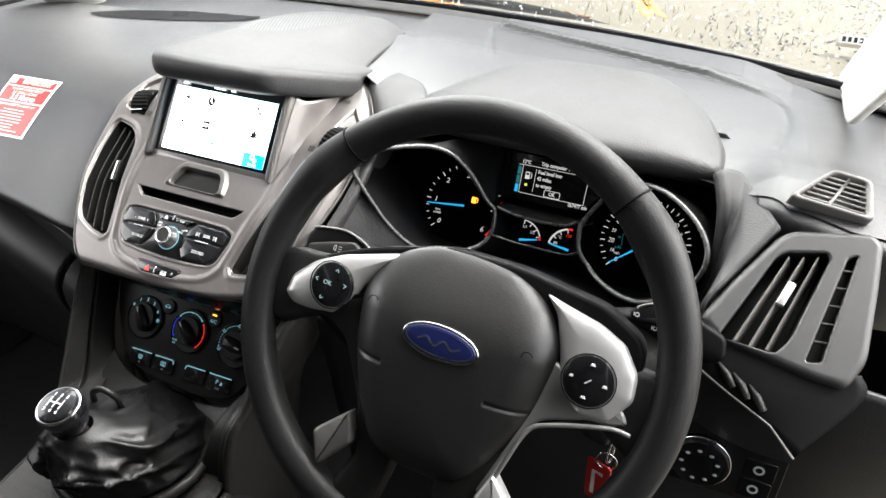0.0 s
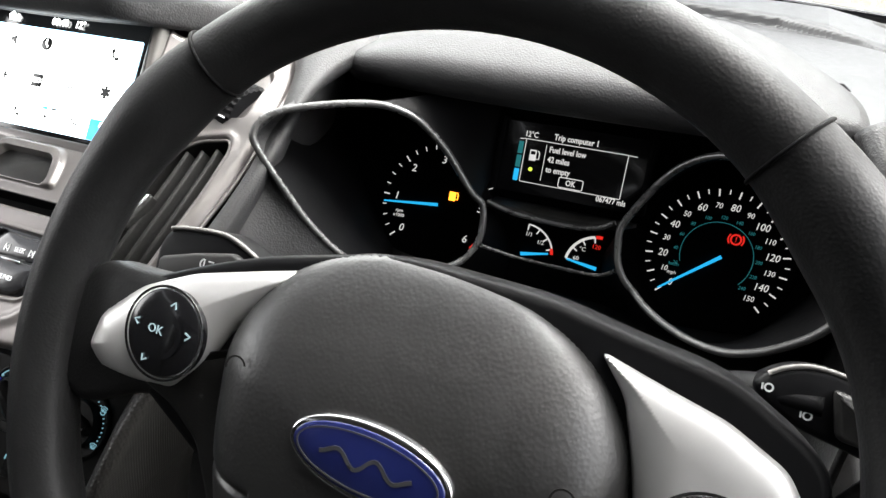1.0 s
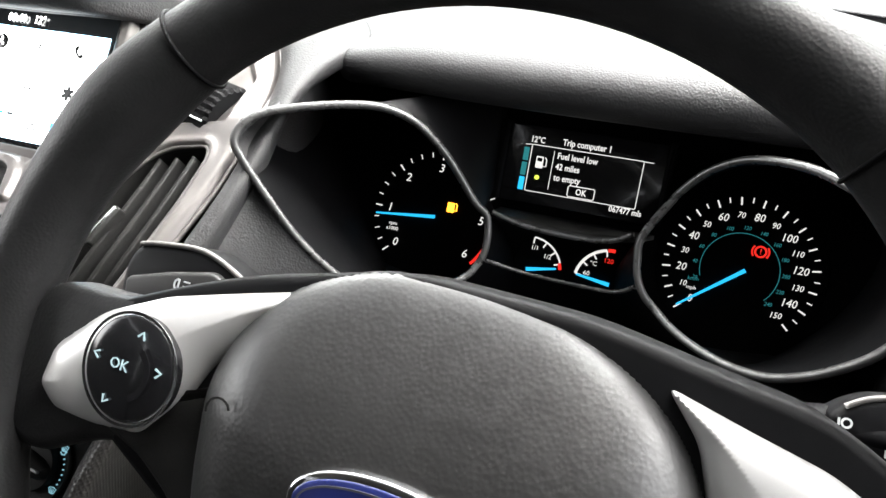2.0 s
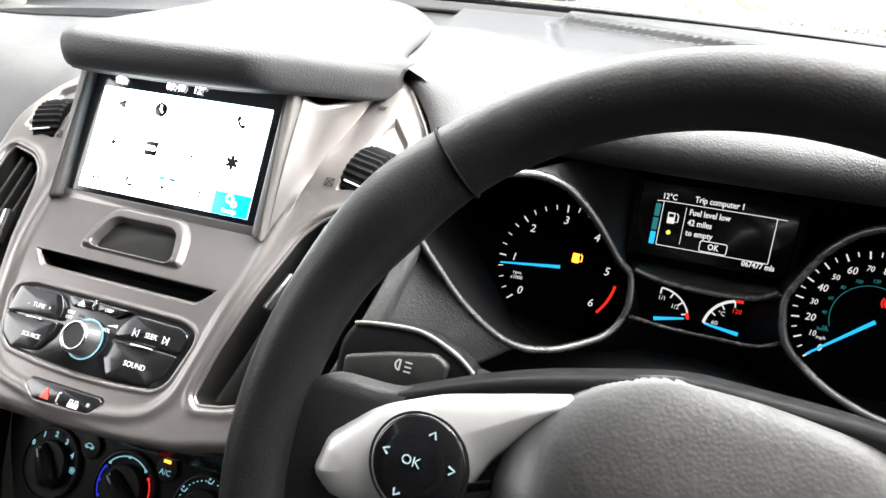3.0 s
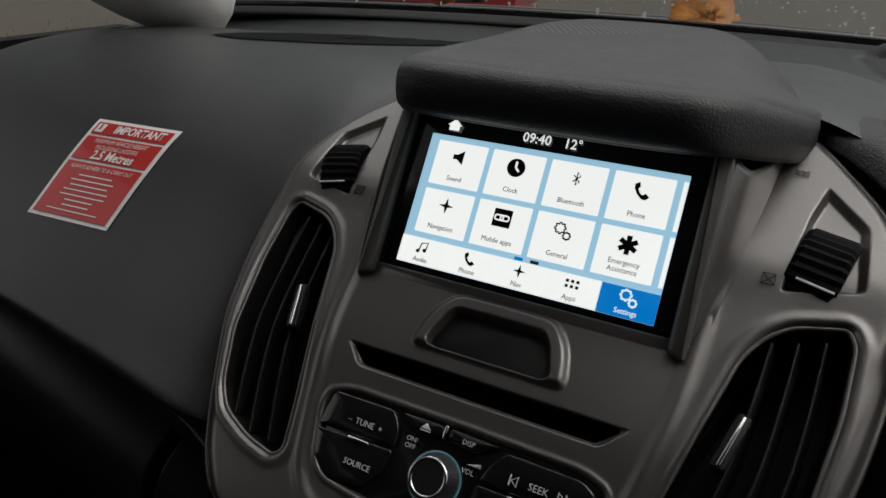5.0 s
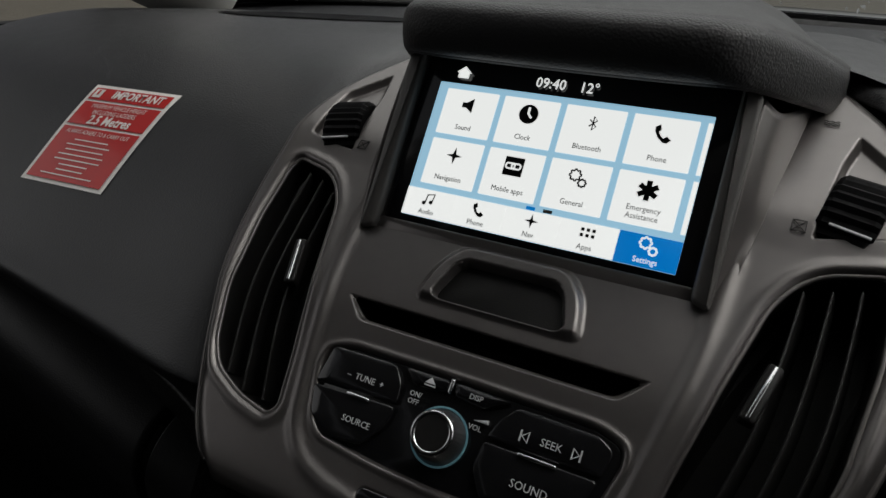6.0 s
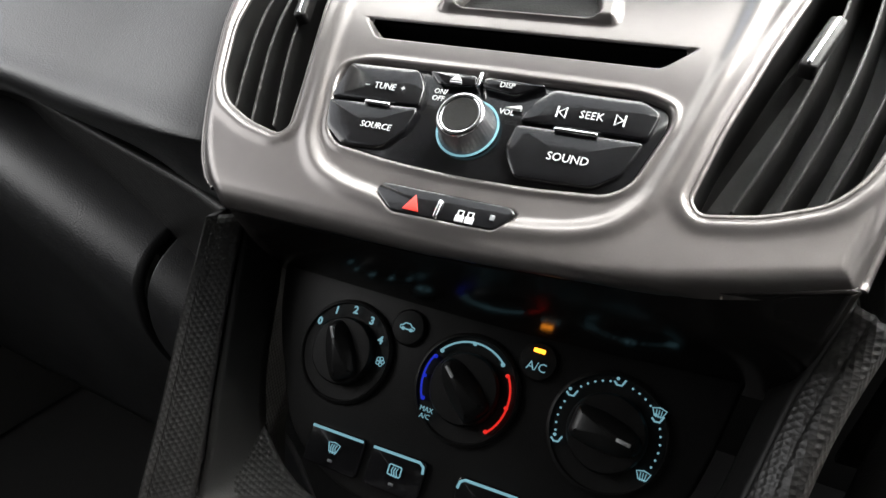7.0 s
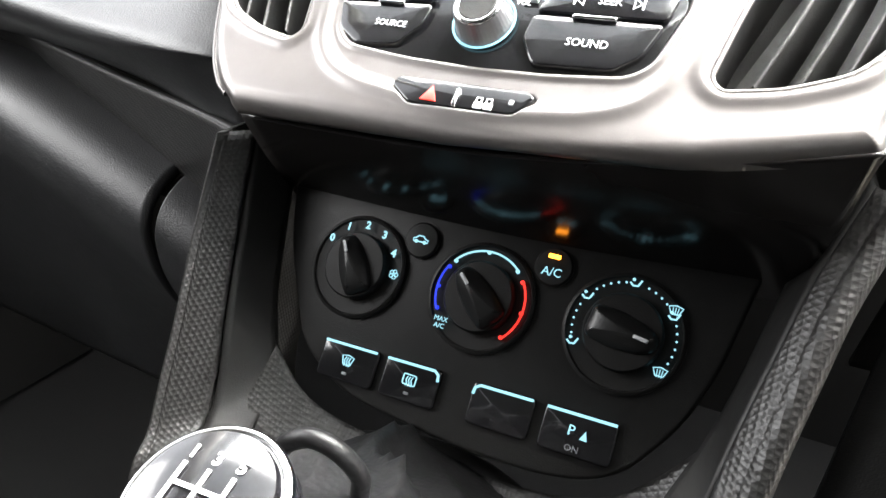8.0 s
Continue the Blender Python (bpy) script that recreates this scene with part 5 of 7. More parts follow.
radio = thing("radio_panel", "gloss black radio control panel with moulded keys", "radio")
c = RADIO.mean(0)
plate("fascia", [((x - c[0]) * 0.985 + c[0], (s - c[1]) * 0.96 + c[1] - S0) for x, s in RADIO], RM, GLOSS, radio, "", -0.0015, 0.001, base=-0.004)
KEY_SHAPES = {"tune": [(-0.0740, 1.1392), (-0.0365, 1.1398), (-0.0305, 1.1340), (-0.0295, 1.1268), (-0.0768, 1.1252)],
        "source": [(-0.0770, 1.1244), (-0.0295, 1.1260), (-0.0312, 1.1180), (-0.0400, 1.1098), (-0.0600, 1.1085), (-0.0720, 1.1140)],
        "eject": [(-0.0320, 1.1402), (-0.0072, 1.1405), (-0.0072, 1.1362), (-0.0240, 1.1350)],
        "display": [(-0.0040, 1.1405), (0.0250, 1.1400), (0.0120, 1.1350), (-0.0040, 1.1362)],
        "seek": [(0.0280, 1.1392), (0.0660, 1.1390), (0.0735, 1.1358), (0.0710, 1.1270), (0.0178, 1.1268), (0.0215, 1.1335)],
        "sound": [(0.0175, 1.1258), (0.0705, 1.1260), (0.0655, 1.1150), (0.0560, 1.1095), (0.0240, 1.1085), (0.0160, 1.1170)]}
key = {}
for k, o in KEY_SHAPES.items():
    key[k] = plate("radio_key", rounded(rv([(x * 0.925, 1.1255 + (z - 1.1240) * 0.90) for x, z in o]), 0.0026), RM, GLOSS, radio, "gloss black key", 0.0012, 0.0008, dome=0.0008, base=-0.003)


def on_radio(words, x, z, size, par, mat=PALE, sq=0.95):
    (u, v), = rv([(x, z)])
    return lettering("key_name", words, RM, size, mat, par, u, v, 0.0024, sq)


on_radio("–  TUNE  +", -0.0455, 1.1320, 0.0043, key["tune"])
on_radio("SOURCE", -0.0420, 1.1187, 0.0041, key["source"])
on_radio("DISP", 0.0075, 1.1377, 0.0034, key["display"])
on_radio("SEEK", 0.0440, 1.1320, 0.0046, key["seek"])
on_radio("SOUND", 0.0405, 1.1187, 0.0048, key["sound"])
on_radio("ON/\nOFF", -0.0195, 1.1318, 0.0033, radio)
on_radio("VOL", 0.0112, 1.1295, 0.0034, radio)
(u, v), = rv([(0.0120, 1.1322)])
plate("volume_wedge", [(u - 0.003, v - 0.0008), (u + 0.0035, v - 0.0008), (u + 0.0035, v + 0.0010)], RM, PALE, radio, "", 0.0008, 0.0001, base=-0.001)
(u, v), = rv([(-0.0150, 1.1378)])
plate("eject_mark", [(u - 0.0026, v - 0.0006), (u + 0.0026, v - 0.0006), (u, v + 0.0022)], RM, PALE, key["eject"], "", 0.0023, 0.0001, base=0.001)
plate("eject_mark", [(u - 0.0026, v - 0.0018), (u + 0.0026, v - 0.0018), (u + 0.0026, v - 0.0012), (u - 0.0026, v - 0.0012)], RM, PALE, key["eject"], "", 0.0023, 0.0001, base=0.001)
for x, d in ((0.0315, -1), (0.0535, 1)):
    (u, v), = rv([(x + 0.001, 1.1320)])
    stroke("skip_mark", [(u - d * 0.0016, v - 0.0022), (u + d * 0.0012, v), (u - d * 0.0016, v + 0.0022)], 0.0007, RM, PALE, key["seek"], 0.0024, True)
    stroke("skip_mark", [(u + d * 0.0018, v - 0.0024), (u + d * 0.0018, v + 0.0024)], 0.0007, RM, PALE, key["seek"], 0.0024)
for (x, z), w, h in (((-0.0460, 1.1262), 0.0062, 0.0009), ((0.0400, 1.1268), 0.0084, 0.0009), ((-0.0050, 1.1386), 0.0009, 0.0033)):
    (u, v), = rv([(x, z)])
    plate("chrome_bead", box2(u - w, v - h, u + w, v + h, 0.0008), RM, CHROME, radio, "chrome bead", 0.0030, 0.0007, base=-0.002)
(u, v), = rv([(-0.0032, 1.1236)])
KM = RM @ Matrix.Translation((u, v, 0)) @ Matrix.Scale(0.80, 4)
knob = spun("volume_knob", [(0.0148, -0.001), (0.0148, 0.001), (0.0140, 0.002), (0.0126, 0.0115), (0.0120, 0.0126), (0.0112, 0.0128)], KM, KNURL, radio, "knurled chrome volume knob", 160, 0.004, 40)
spun("knob_cap", [(0.0092, 0.0110), (0.0092, 0.0128), (0.0088, 0.0132), (0.004, 0.0130)], KM, BLACK, knob, "black knob cap")
tube("knob_rim", [(0.0106 * math.cos(a), 0.0106 * math.sin(a), 0.0122) for a in np.linspace(0, 2 * math.pi, 48, endpoint=False)], 0.0016, CHROME, knob, "chrome knob rim", 8, True, KM)
stroke("knob_glow", circle(0.0158, 48), 0.0012, KM, LIT_ICE, knob, 0.0006, True, "ice blue light ring")

# hazard and lock keys
HZ = float(s_of(1.0990))
HM = face_frame(0.0, 1.0990, 0.0002)
hazard = thing("hazard_switch", "black switch strip with a red hazard triangle and lock symbol", "switch")
plate("switch_strip", [(x * 0.97, (s - HZ) * 0.90) for x, s in HAZARD], HM, GLOSS, hazard, "", 0.0010, 0.0008, base=-0.004)
plate("bead", box2(-0.0010, -0.0052, 0.0008, 0.0024, 0.0008), HM, CHROME, hazard, "chrome bead", 0.0026, 0.0006)
# Red triangle colour with a faint glow added to it
LIT_HAZ = material("glowing_red_triangle", (0.75, 0.05, 0.04), 0.4, emit=(1.0, 0.05, 0.03), power=0.12)
plate("hazard_triangle", [(-0.0146, -0.0042), (-0.0078, -0.0042), (-0.0112, 0.0024)], HM, LIT_HAZ, hazard, "red triangle", 0.0016, 0.0001)
for u in (0.0092, 0.0132):
    plate("lock_mark", box2(u - 0.0017, -0.0046, u + 0.0017, -0.0018, 0.0003), HM, PALE, hazard, "pale padlock mark", 0.0016, 0.0001)
    stroke("lock_mark", [(u - 0.001, -0.0020), (u - 0.001, 0.0000), (u + 0.001, 0.0000), (u + 0.001, -0.0020)], 0.0006, HM, PALE, hazard, 0.0016)
plate("lock_light", box2(0.0205, -0.0012, 0.0223, 0.0010, 0.0003), HM, DIM, hazard, "", 0.0016, 0.0001)

SEAT = Matrix.Translation((-0.002, -0.002, -0.003))
settle(screen, SM @ Matrix.Translation((0.0014, 0, 0)) @ Matrix.Scale(0.955, 4) @ SM.inverted())
for whole in (stack, screen, radio, hazard, hood):
    settle(whole, SEAT)

# ---- climate panel knobs and keys ----
def polar(c, r, a):
    return (c[0] + r * math.cos(radians(a)), c[1] + r * math.sin(radians(a)))


def climate_dial(c, grip_angle, light):
    m = CM @ Matrix.Translation((c[0], c[1], 0.0))
    d = spun("dial", [(0.0290, -0.004), (0.0290, 0.0020), (0.0280, 0.0030), (0.0272, 0.0032), (0.0265, 0.0020), (0.0190, 0.0016)], m, BLACK, climate, "round black dial")
    spun("knob_base", [(0.0186, 0.0010), (0.0186, 0.0060), (0.0176, 0.0072), (0.0080, 0.0074)], m, BLACK, d)
    g = m @ Matrix.Rotation(radians(grip_angle), 4, "Z")
    o = rounded([(-0.0165, -0.0080), (-0.0030, -0.0092), (0.0100, -0.0072), (0.0160, -0.0040), (0.0172, 0.0), (0.0160, 0.0040), (0.0100, 0.0072), (-0.0030, 0.0092), (-0.0165, 0.0080)], 0.004)
    plate("grip", o, g, SATIN, d, "tapered black grip", 0.0120, 0.0045, dome=0.002, base=0.004)
    plate("pointer", box2(0.0060, -0.0009, 0.0128, 0.0009, 0.0005), g, PALE, d, "pale pointer", 0.0141, 0.0003, base=0.010)
    return d


D1, D2, D3 = np.array(cv(-0.0732, 0.9923)), np.array(cv(0.0008, 0.9934)), np.array(cv(0.0736, 0.9949))
d1, d2, d3 = climate_dial(D1, 120, 0), climate_dial(D2, 138, 0), climate_dial(D3, -8, 0)
for k in range(5):
    lettering("fan_number", str(k), CM, 0.0060, LIT_ICE, d1, *polar(D1, 0.0232, 150 - 30 * k), 0.0044, bold=0.0002)
for a in (0, 72, 144, 216, 288):
    p = polar(polar(D1, 0.0235, 2), 0.0015, a)
    stroke("fan_mark", circle(0.0011, 10, p), 0.0004, CM, LIT_ICE, d1, 0.0040, True)
for a0, a1, mt in ((151, 208, LIT_BLUE), (140, 48, LIT_ICE), (33, -45, LIT_RED)):
    stroke("heat_arc", arc(0.0240, a0, a1, 24, D2), 0.0010, CM, mt, d2, 0.0040)
    for a in (a0, (a0 + a1) / 2, a1):
        plate("heat_mark", circle(0.0011, 8, polar(D2, 0.0235, a), a0=radians(a)), CM, mt, d2, "", 0.0040, 0.0001, base=0.003)
lettering("heat_name", "MAX\nA/C", CM, 0.0036, LIT_ICE, d2, *polar(D2, 0.0245, 227), 0.0040)
for a in np.arange(195, -30, -8.6):
    near = min(abs(a - q) for q in (205, 148, 90, 33, -33))
    if near > 9:
        plate("air_dot", circle(0.00055, 8, polar(D3, 0.0240, a)), CM, LIT_ICE, d3, "", 0.0038, 0.0001, base=0.003)
for a, kinds in ((205, "f"), (148, "fu"), (90, "u"), (33, "fd"), (-33, "d")):
    x, y = polar(D3, 0.0240, a)
    if "f" in kinds or "u" in kinds:
        stroke("seat_mark", [(x - 0.0026, y + 0.0002), (x - 0.0010, y - 0.0012), (x + 0.0012, y - 0.0010), (x + 0.0026, y + 0.0020)], 0.0009, CM, LIT_ICE, d3, 0.0038)
        plate("seat_mark", circle(0.0008, 8, (x - 0.0012, y + 0.0018)), CM, LIT_ICE, d3, "", 0.0038, 0.0001, base=0.003)
    if "d" in kinds:
        yy = y + (0.003 if len(kinds) > 1 else 0)
        stroke("screen_mark", [(x - 0.0018, yy - 0.0016), (x + 0.0018, yy - 0.0016), (x + 0.0032, yy + 0.0016), (x, yy + 0.0024), (x - 0.0032, yy + 0.0016)], 0.0006, CM, LIT_ICE, d3, 0.0038, True)
        for q in (-0.001, 0, 0.001):
            stroke("screen_mark", [(x + q, yy - 0.0022), (x + q * 1.3, yy + 0.0014)], 0.0004, CM, LIT_ICE, d3, 0.0038)
for (x, z), words in (((-0.0404, 1.0106), ""), ((0.0332, 1.0130), "A/C")):
    q = np.array(cv(x, z))
    b = spun("push_key", [(0.0100, -0.002), (0.0100, 0.0016), (0.0090, 0.0026), (0.003, 0.0030)], CM @ Matrix.Translation((q[0], q[1], 0)), BLACK, climate, "round black push key")
    if words:
        lettering("key_name", words, CM, 0.0062, LIT_ICE, b, q[0], q[1] - 0.003, 0.0036)
        plate("lamp", box2(q[0] - 0.0036, q[1] + 0.0040, q[0] + 0.0024, q[1] + 0.0062, 0.0005), CM, LIT_AMBER, b, "lit amber lamp", 0.0038, 0.0004)
    else:
        stroke("car_mark", [(q[0] + 0.001 * a, q[1] + 0.001 * c_) for a, c_ in ((-4.2, -1.2), (4.2, -1.2), (4.4, 0.2), (2.6, 0.6), (1.2, 2.0), (-1.6, 2.0), (-3.0, 0.6), (-4.4, 0.2))], 0.0007, CM, LIT_ICE, b, 0.0036, True)
        for a in (-0.0024, 0.0024):
            plate("car_mark", circle(0.0010, 10, (q[0] + a, q[1] - 0.0012)), CM, LIT_ICE, b, "", 0.0037, 0.0001, base=0.003)
for i, (x0, x1, hook) in enumerate(((-0.0773, -0.0448, 0), (-0.0384, -0.0080, 1), (0.0115, 0.0420, -1), (0.0490, 0.0822, 0))):
    z = 0.9578 + 0.024 * (x0 + 0.0765) * 0.9
    a, b = np.array(cv(x0, z)), np.array(cv(x1, z + 0.0008))
    k = plate("push_key", rounded([(a[0] - 0.001, a[1] + 0.0012), (b[0] + 0.001, b[1] + 0.0012), (b[0] + 0.001, b[1] - 0.0195), (a[0] - 0.001, a[1] - 0.0195)], 0.003), CM, GLOSS, climate, "gloss black push key", 0.0026, 0.001, base=-0.002)
    line = [tuple(a), tuple(b)]
    if hook > 0:
        line = [tuple(a), (b[0] - 0.003, b[1]), (b[0] - 0.0006, b[1] - 0.0016), (b[0], b[1] - 0.005)]
    if hook < 0:
        line = [(a[0], a[1] - 0.005), (a[0] + 0.0006, a[1] - 0.0016), (a[0] + 0.003, a[1]), tuple(b)]
    stroke("light_line", line, 0.0014, CM, LIT_ICE, k, 0.0032, label="ice blue light line")
    cx, cy = (a[0] + b[0]) / 2, a[1] - 0.0075
    if i < 2:
        w = 0.0036
        sh = [(cx - w * 0.6, cy - 0.0024), (cx + w * 0.6, cy - 0.0024), (cx + w, cy + 0.0020), (cx, cy + 0.0028), (cx - w, cy + 0.0020)] if i == 0 else box2(cx - w, cy - 0.0026, cx + w, cy + 0.0026, 0.0008)
        stroke("heater_mark", sh, 0.0006, CM, LIT_ICE, k, 0.0032, True)
        for e in (-0.0014, 0.0, 0.0014):
            stroke("heater_mark", [(cx + e + 0.0004 * math.sin(j * 1.5), cy - 0.0032 + 0.001 * j) for j in range(6)], 0.0005, CM, LIT_ICE, k, 0.0032)
        plate("key_lamp", box2(cx - 0.0014, cy - 0.0078, cx + 0.0014, cy - 0.0064, 0.0003), CM, DIM, k, "unlit lamp", 0.0032, 0.0001)
    if i == 3:
        lettering("key_name", "P", CM, 0.0070, LIT_ICE, k, cx - 0.003, cy, 0.0032)
        plate("sensor_mark", [(cx + 0.0014, cy - 0.0028), (cx + 0.0050, cy - 0.0028), (cx + 0.0036, cy + 0.0016)], CM, LIT_ICE, k, "", 0.0032, 0.0001)
        lettering("key_name", "ON", CM, 0.0044, DIM, k, cx - 0.001, cy - 0.0080, 0.0032)

settle(climate, CM @ Matrix.Translation((0.0018, 0.0048, 0.001)) @ Matrix.Scale(0.905, 4) @ CM.inverted())

# ---- instrument markings ----
def tick_marks(hub, r0, r1, a0, a1, count, w, mat, par, long_each=2, name="tick"):
    for i in range(count):
        a = a0 + (a1 - a0) * i / (count - 1)
        q = r0 + (0.0 if i % long_each == 0 else 0.0018)
        stroke(name, [polar(hub, q, a), polar(hub, r1, a)], w if i % long_each == 0 else w * 0.7, DM, mat, par, 0.002)


tacho = plate("tacho_face", circle(0.0520, 48, TACH), DM, DIAL, cluster, "black rev counter face", 0.001, 0.0002)
speedo = plate("speedo_face", circle(0.0530, 56, SPEED), DM, DIAL, cluster, "black speedometer face", 0.001, 0.0002)
tick_marks(TACH, 0.0430, 0.0485, 222, 222 - 195.3, 19, 0.0010, LIT_WHITE, tacho, 4)
for k in range(7):
    a = 222 - 43.4 * k
    lettering("tacho_number", str(k), DM, 0.0088, LIT_WHITE, tacho, *polar(TACH, 0.0365, a), 0.0022, lean=0.15)
stroke("red_band", arc(0.0450, -8, -40, 16, TACH), 0.0020, DM, LIT_RED, tacho, 0.0022, label="red warning band")
stroke("tick", [polar(TACH, 0.0430, 16), polar(TACH, 0.0485, 16)], 0.0009, DM, LIT_RED, tacho, 0.002)
lettering("tacho_unit", "rpm\nx1000", DM, 0.0040, LIT_WHITE, tacho, *polar(TACH, 0.0340, 202), 0.0022)
FU = TACH + np.array((0.0118, 0.0092))
plate("fuel_lamp", box2(FU[0] - 0.0030, FU[1] - 0.0036, FU[0] + 0.0022, FU[1] + 0.0036, 0.0006), DM, LIT_AMBER, tacho, "lit amber fuel lamp", 0.0024, 0.0002)
stroke("fuel_hose", [(FU[0] + 0.0022, FU[1] - 0.002), (FU[0] + 0.0044, FU[1] - 0.002), (FU[0] + 0.0044, FU[1] + 0.0022), (FU[0] + 0.003, FU[1] + 0.0036)], 0.0008, DM, LIT_AMBER, tacho, 0.0022)
tick_marks(SPEED, 0.0430, 0.0482, 223, -42.5, 31, 0.0010, LIT_WHITE, speedo, 2)
for v in (0, 10, 20, 30, 40, 50, 60, 70, 80, 90, 100, 110, 120, 130, 140, 150):
    a = 223 - 265.5 * v / 150
    big = v % 20 == 0
    lettering("speed_number", str(v), DM, 0.0074 if big else 0.0056, LIT_WHITE, speedo, *polar(SPEED, 0.0362, a), 0.0022, 0.9, lean=0.15)
for v in range(20, 241, 20):
    a = 223 - 265.5 * (v / 1.609) / 150
    lettering("metric_number", str(v), DM, 0.0036, LIT_TEAL, speedo, *polar(SPEED, 0.0280, a), 0.0022, 0.9, lean=0.15)
stroke("metric_arc", arc(0.0245, 200, -42, 40, SPEED), 0.0004, DM, LIT_TEAL, speedo, 0.002)
lettering("speed_unit", "mph", DM, 0.0036, LIT_WHITE, speedo, *polar(SPEED, 0.0320, 213), 0.0022)
lettering("metric_unit", "km/h", DM, 0.0036, LIT_TEAL, speedo, *polar(SPEED, 0.0290, 203), 0.0022)
BR = SPEED + np.array((0.0103, 0.0143))
stroke("brake_lamp", circle(0.0034, 24, BR), 0.0012, DM, LIT_RED, speedo, 0.0024, True, "lit red brake lamp")
for a0, a1 in ((140, 220), (40, -40)):
    stroke("brake_lamp", arc(0.0052, a0, a1, 10, BR), 0.0010, DM, LIT_RED, speedo, 0.0024)
lettering("brake_mark", "!", DM, 0.0055, LIT_RED, speedo, BR[0], BR[1], 0.0026)
FUEL, TEMP = np.array((-0.0380, -0.0278)), np.array((0.0190, -0.0268))
gauge = plate("fuel_face", circle(0.0400, 40, (FUEL + TEMP) / 2 + (0, 0.008), 0.0190), DM, DIAL, cluster, "black fuel and heat gauge", 0.0008, 0.0002)
stroke("fuel_arc", arc(0.0235, 88, 20, 20, FUEL), 0.0012, DM, LIT_WHITE, gauge, 0.002)
stroke("fuel_red", arc(0.0230, 22, 10, 6, FUEL), 0.0022, DM, LIT_RED, gauge, 0.0022)
stroke("heat_arc", arc(0.0235, 172, 102, 20, TEMP), 0.0020, DM, LIT_WHITE, gauge, 0.002)
stroke("heat_red", arc(0.0235, 100, 88, 6, TEMP), 0.0024, DM, LIT_RED, gauge, 0.0022)
for a in (88, 65, 42, 20):
    stroke("tick", [polar(FUEL, 0.0190, a), polar(FUEL, 0.0235, a)], 0.0010, DM, LIT_WHITE, gauge, 0.002)
for a in (172, 148, 125, 102):
    stroke("tick", [polar(TEMP, 0.0190, a), polar(TEMP, 0.0235, a)], 0.0010, DM, LIT_WHITE, gauge, 0.002)
lettering("gauge_name", "1/1", DM, 0.0046, LIT_WHITE, gauge, FUEL[0] + 0.0022, FUEL[1] + 0.0160, 0.002)
lettering("gauge_name", "1/2", DM, 0.0046, LIT_WHITE, gauge, FUEL[0] + 0.0122, FUEL[1] + 0.0114, 0.002)
lettering("gauge_name", "60", DM, 0.0046, LIT_WHITE, gauge, TEMP[0] - 0.0158, TEMP[1] + 0.0047, 0.002)
lettering("gauge_name", "°C", DM, 0.0046, LIT_WHITE, gauge, TEMP[0] - 0.0123, TEMP[1] + 0.0123, 0.002)
lettering("gauge_name", "120", DM, 0.0046, LIT_RED, gauge, TEMP[0] - 0.0025, TEMP[1] + 0.0159, 0.002)
needle(FUEL, 12, -0.001, 0.0205, 0.0014, 0.003, gauge)
needle(TEMP, 173, -0.001, 0.0225, 0.0014, 0.003, gauge)
# trip display
trip = plate("trip_display", box2(-0.0520, -0.0265, 0.0545, 0.0265, 0.001), PM, GLOSS, cluster, "black trip display with lit white text", 0.0, 0.0003, base=-0.010)
for px0, px1 in ((-0.0575, -0.0520), (0.0545, 0.0590)):
    plate("display_cheek", box2(px0, -0.0265, px1, 0.0280, 0.001), PM, DIAL, cluster, "", 0.004, 0.001, base=-0.010)


def trip_text(words, x, y, size, mat=LIT_WHITE, align="LEFT", sq=0.82):
    lettering("trip_text", words, PM, size, mat, trip, x, y, 0.0006, sq, align, bold=0.0001)


trip_text("12°C", -0.0365, 0.0172, 0.0058)
trip_text("Trip computer 1", -0.0145, 0.0180, 0.0060)
trip_text("Fuel level low", -0.0165, 0.0085, 0.0060)
trip_text("42 miles", -0.0165, 0.0012, 0.0060)
trip_text("to empty", -0.0165, -0.0062, 0.0060)
trip_text("OK", 0.0035, -0.0135, 0.0060, align="CENTER")
trip_text("067477 mls", 0.0450, -0.0205, 0.0056, align="RIGHT")
stroke("ok_frame", box2(-0.0055, -0.0172, 0.0125, -0.0098, 0.0015), 0.0006, PM, LIT_WHITE, trip, 0.0005, True)
stroke("text_frame", box2(-0.0348, -0.0180, 0.0402, 0.0138, 0.0008), 0.0005, PM, LIT_WHITE, trip, 0.0005, True)
stroke("text_frame", [(-0.0190, -0.0150), (-0.0190, 0.0115)], 0.0004, PM, LIT_WHITE, trip, 0.0005)
stroke("text_frame", [(-0.0395, 0.0133), (-0.0348, 0.0138)], 0.0005, PM, LIT_WHITE, trip, 0.0005)
stroke("text_frame", [(0.0402, 0.0136), (0.0465, 0.0136)], 0.0005, PM, LIT_WHITE, trip, 0.0005)
for k in range(3):
    plate("side_tab", box2(-0.0400, -0.0180 + 0.0102 * k, -0.0364, -0.0090 + 0.0102 * k, 0.0004), PM, LIT_NEEDLE if k == 0 else LIT_TEAL, trip, "", 0.0005, 0.0001)
plate("pump_mark", box2(-0.0305, -0.0015, -0.0255, 0.0065, 0.0004), PM, LIT_WHITE, trip, "", 0.0005, 0.0001)
plate("pump_mark", box2(-0.0297, 0.0030, -0.0263, 0.0055, 0.0003), PM, GLOSS, trip, "", 0.0007, 0.0001)
stroke("pump_mark", [(-0.0255, 0.0), (-0.0232, 0.0), (-0.0232, 0.0045), (-0.0245, 0.0062)], 0.0007, PM, LIT_WHITE, trip, 0.0005)
plate("pump_light", circle(0.0016, 12, (-0.0280, -0.0080)), PM, LIT_GREEN, trip, "lit yellow dot", 0.0006, 0.0001)
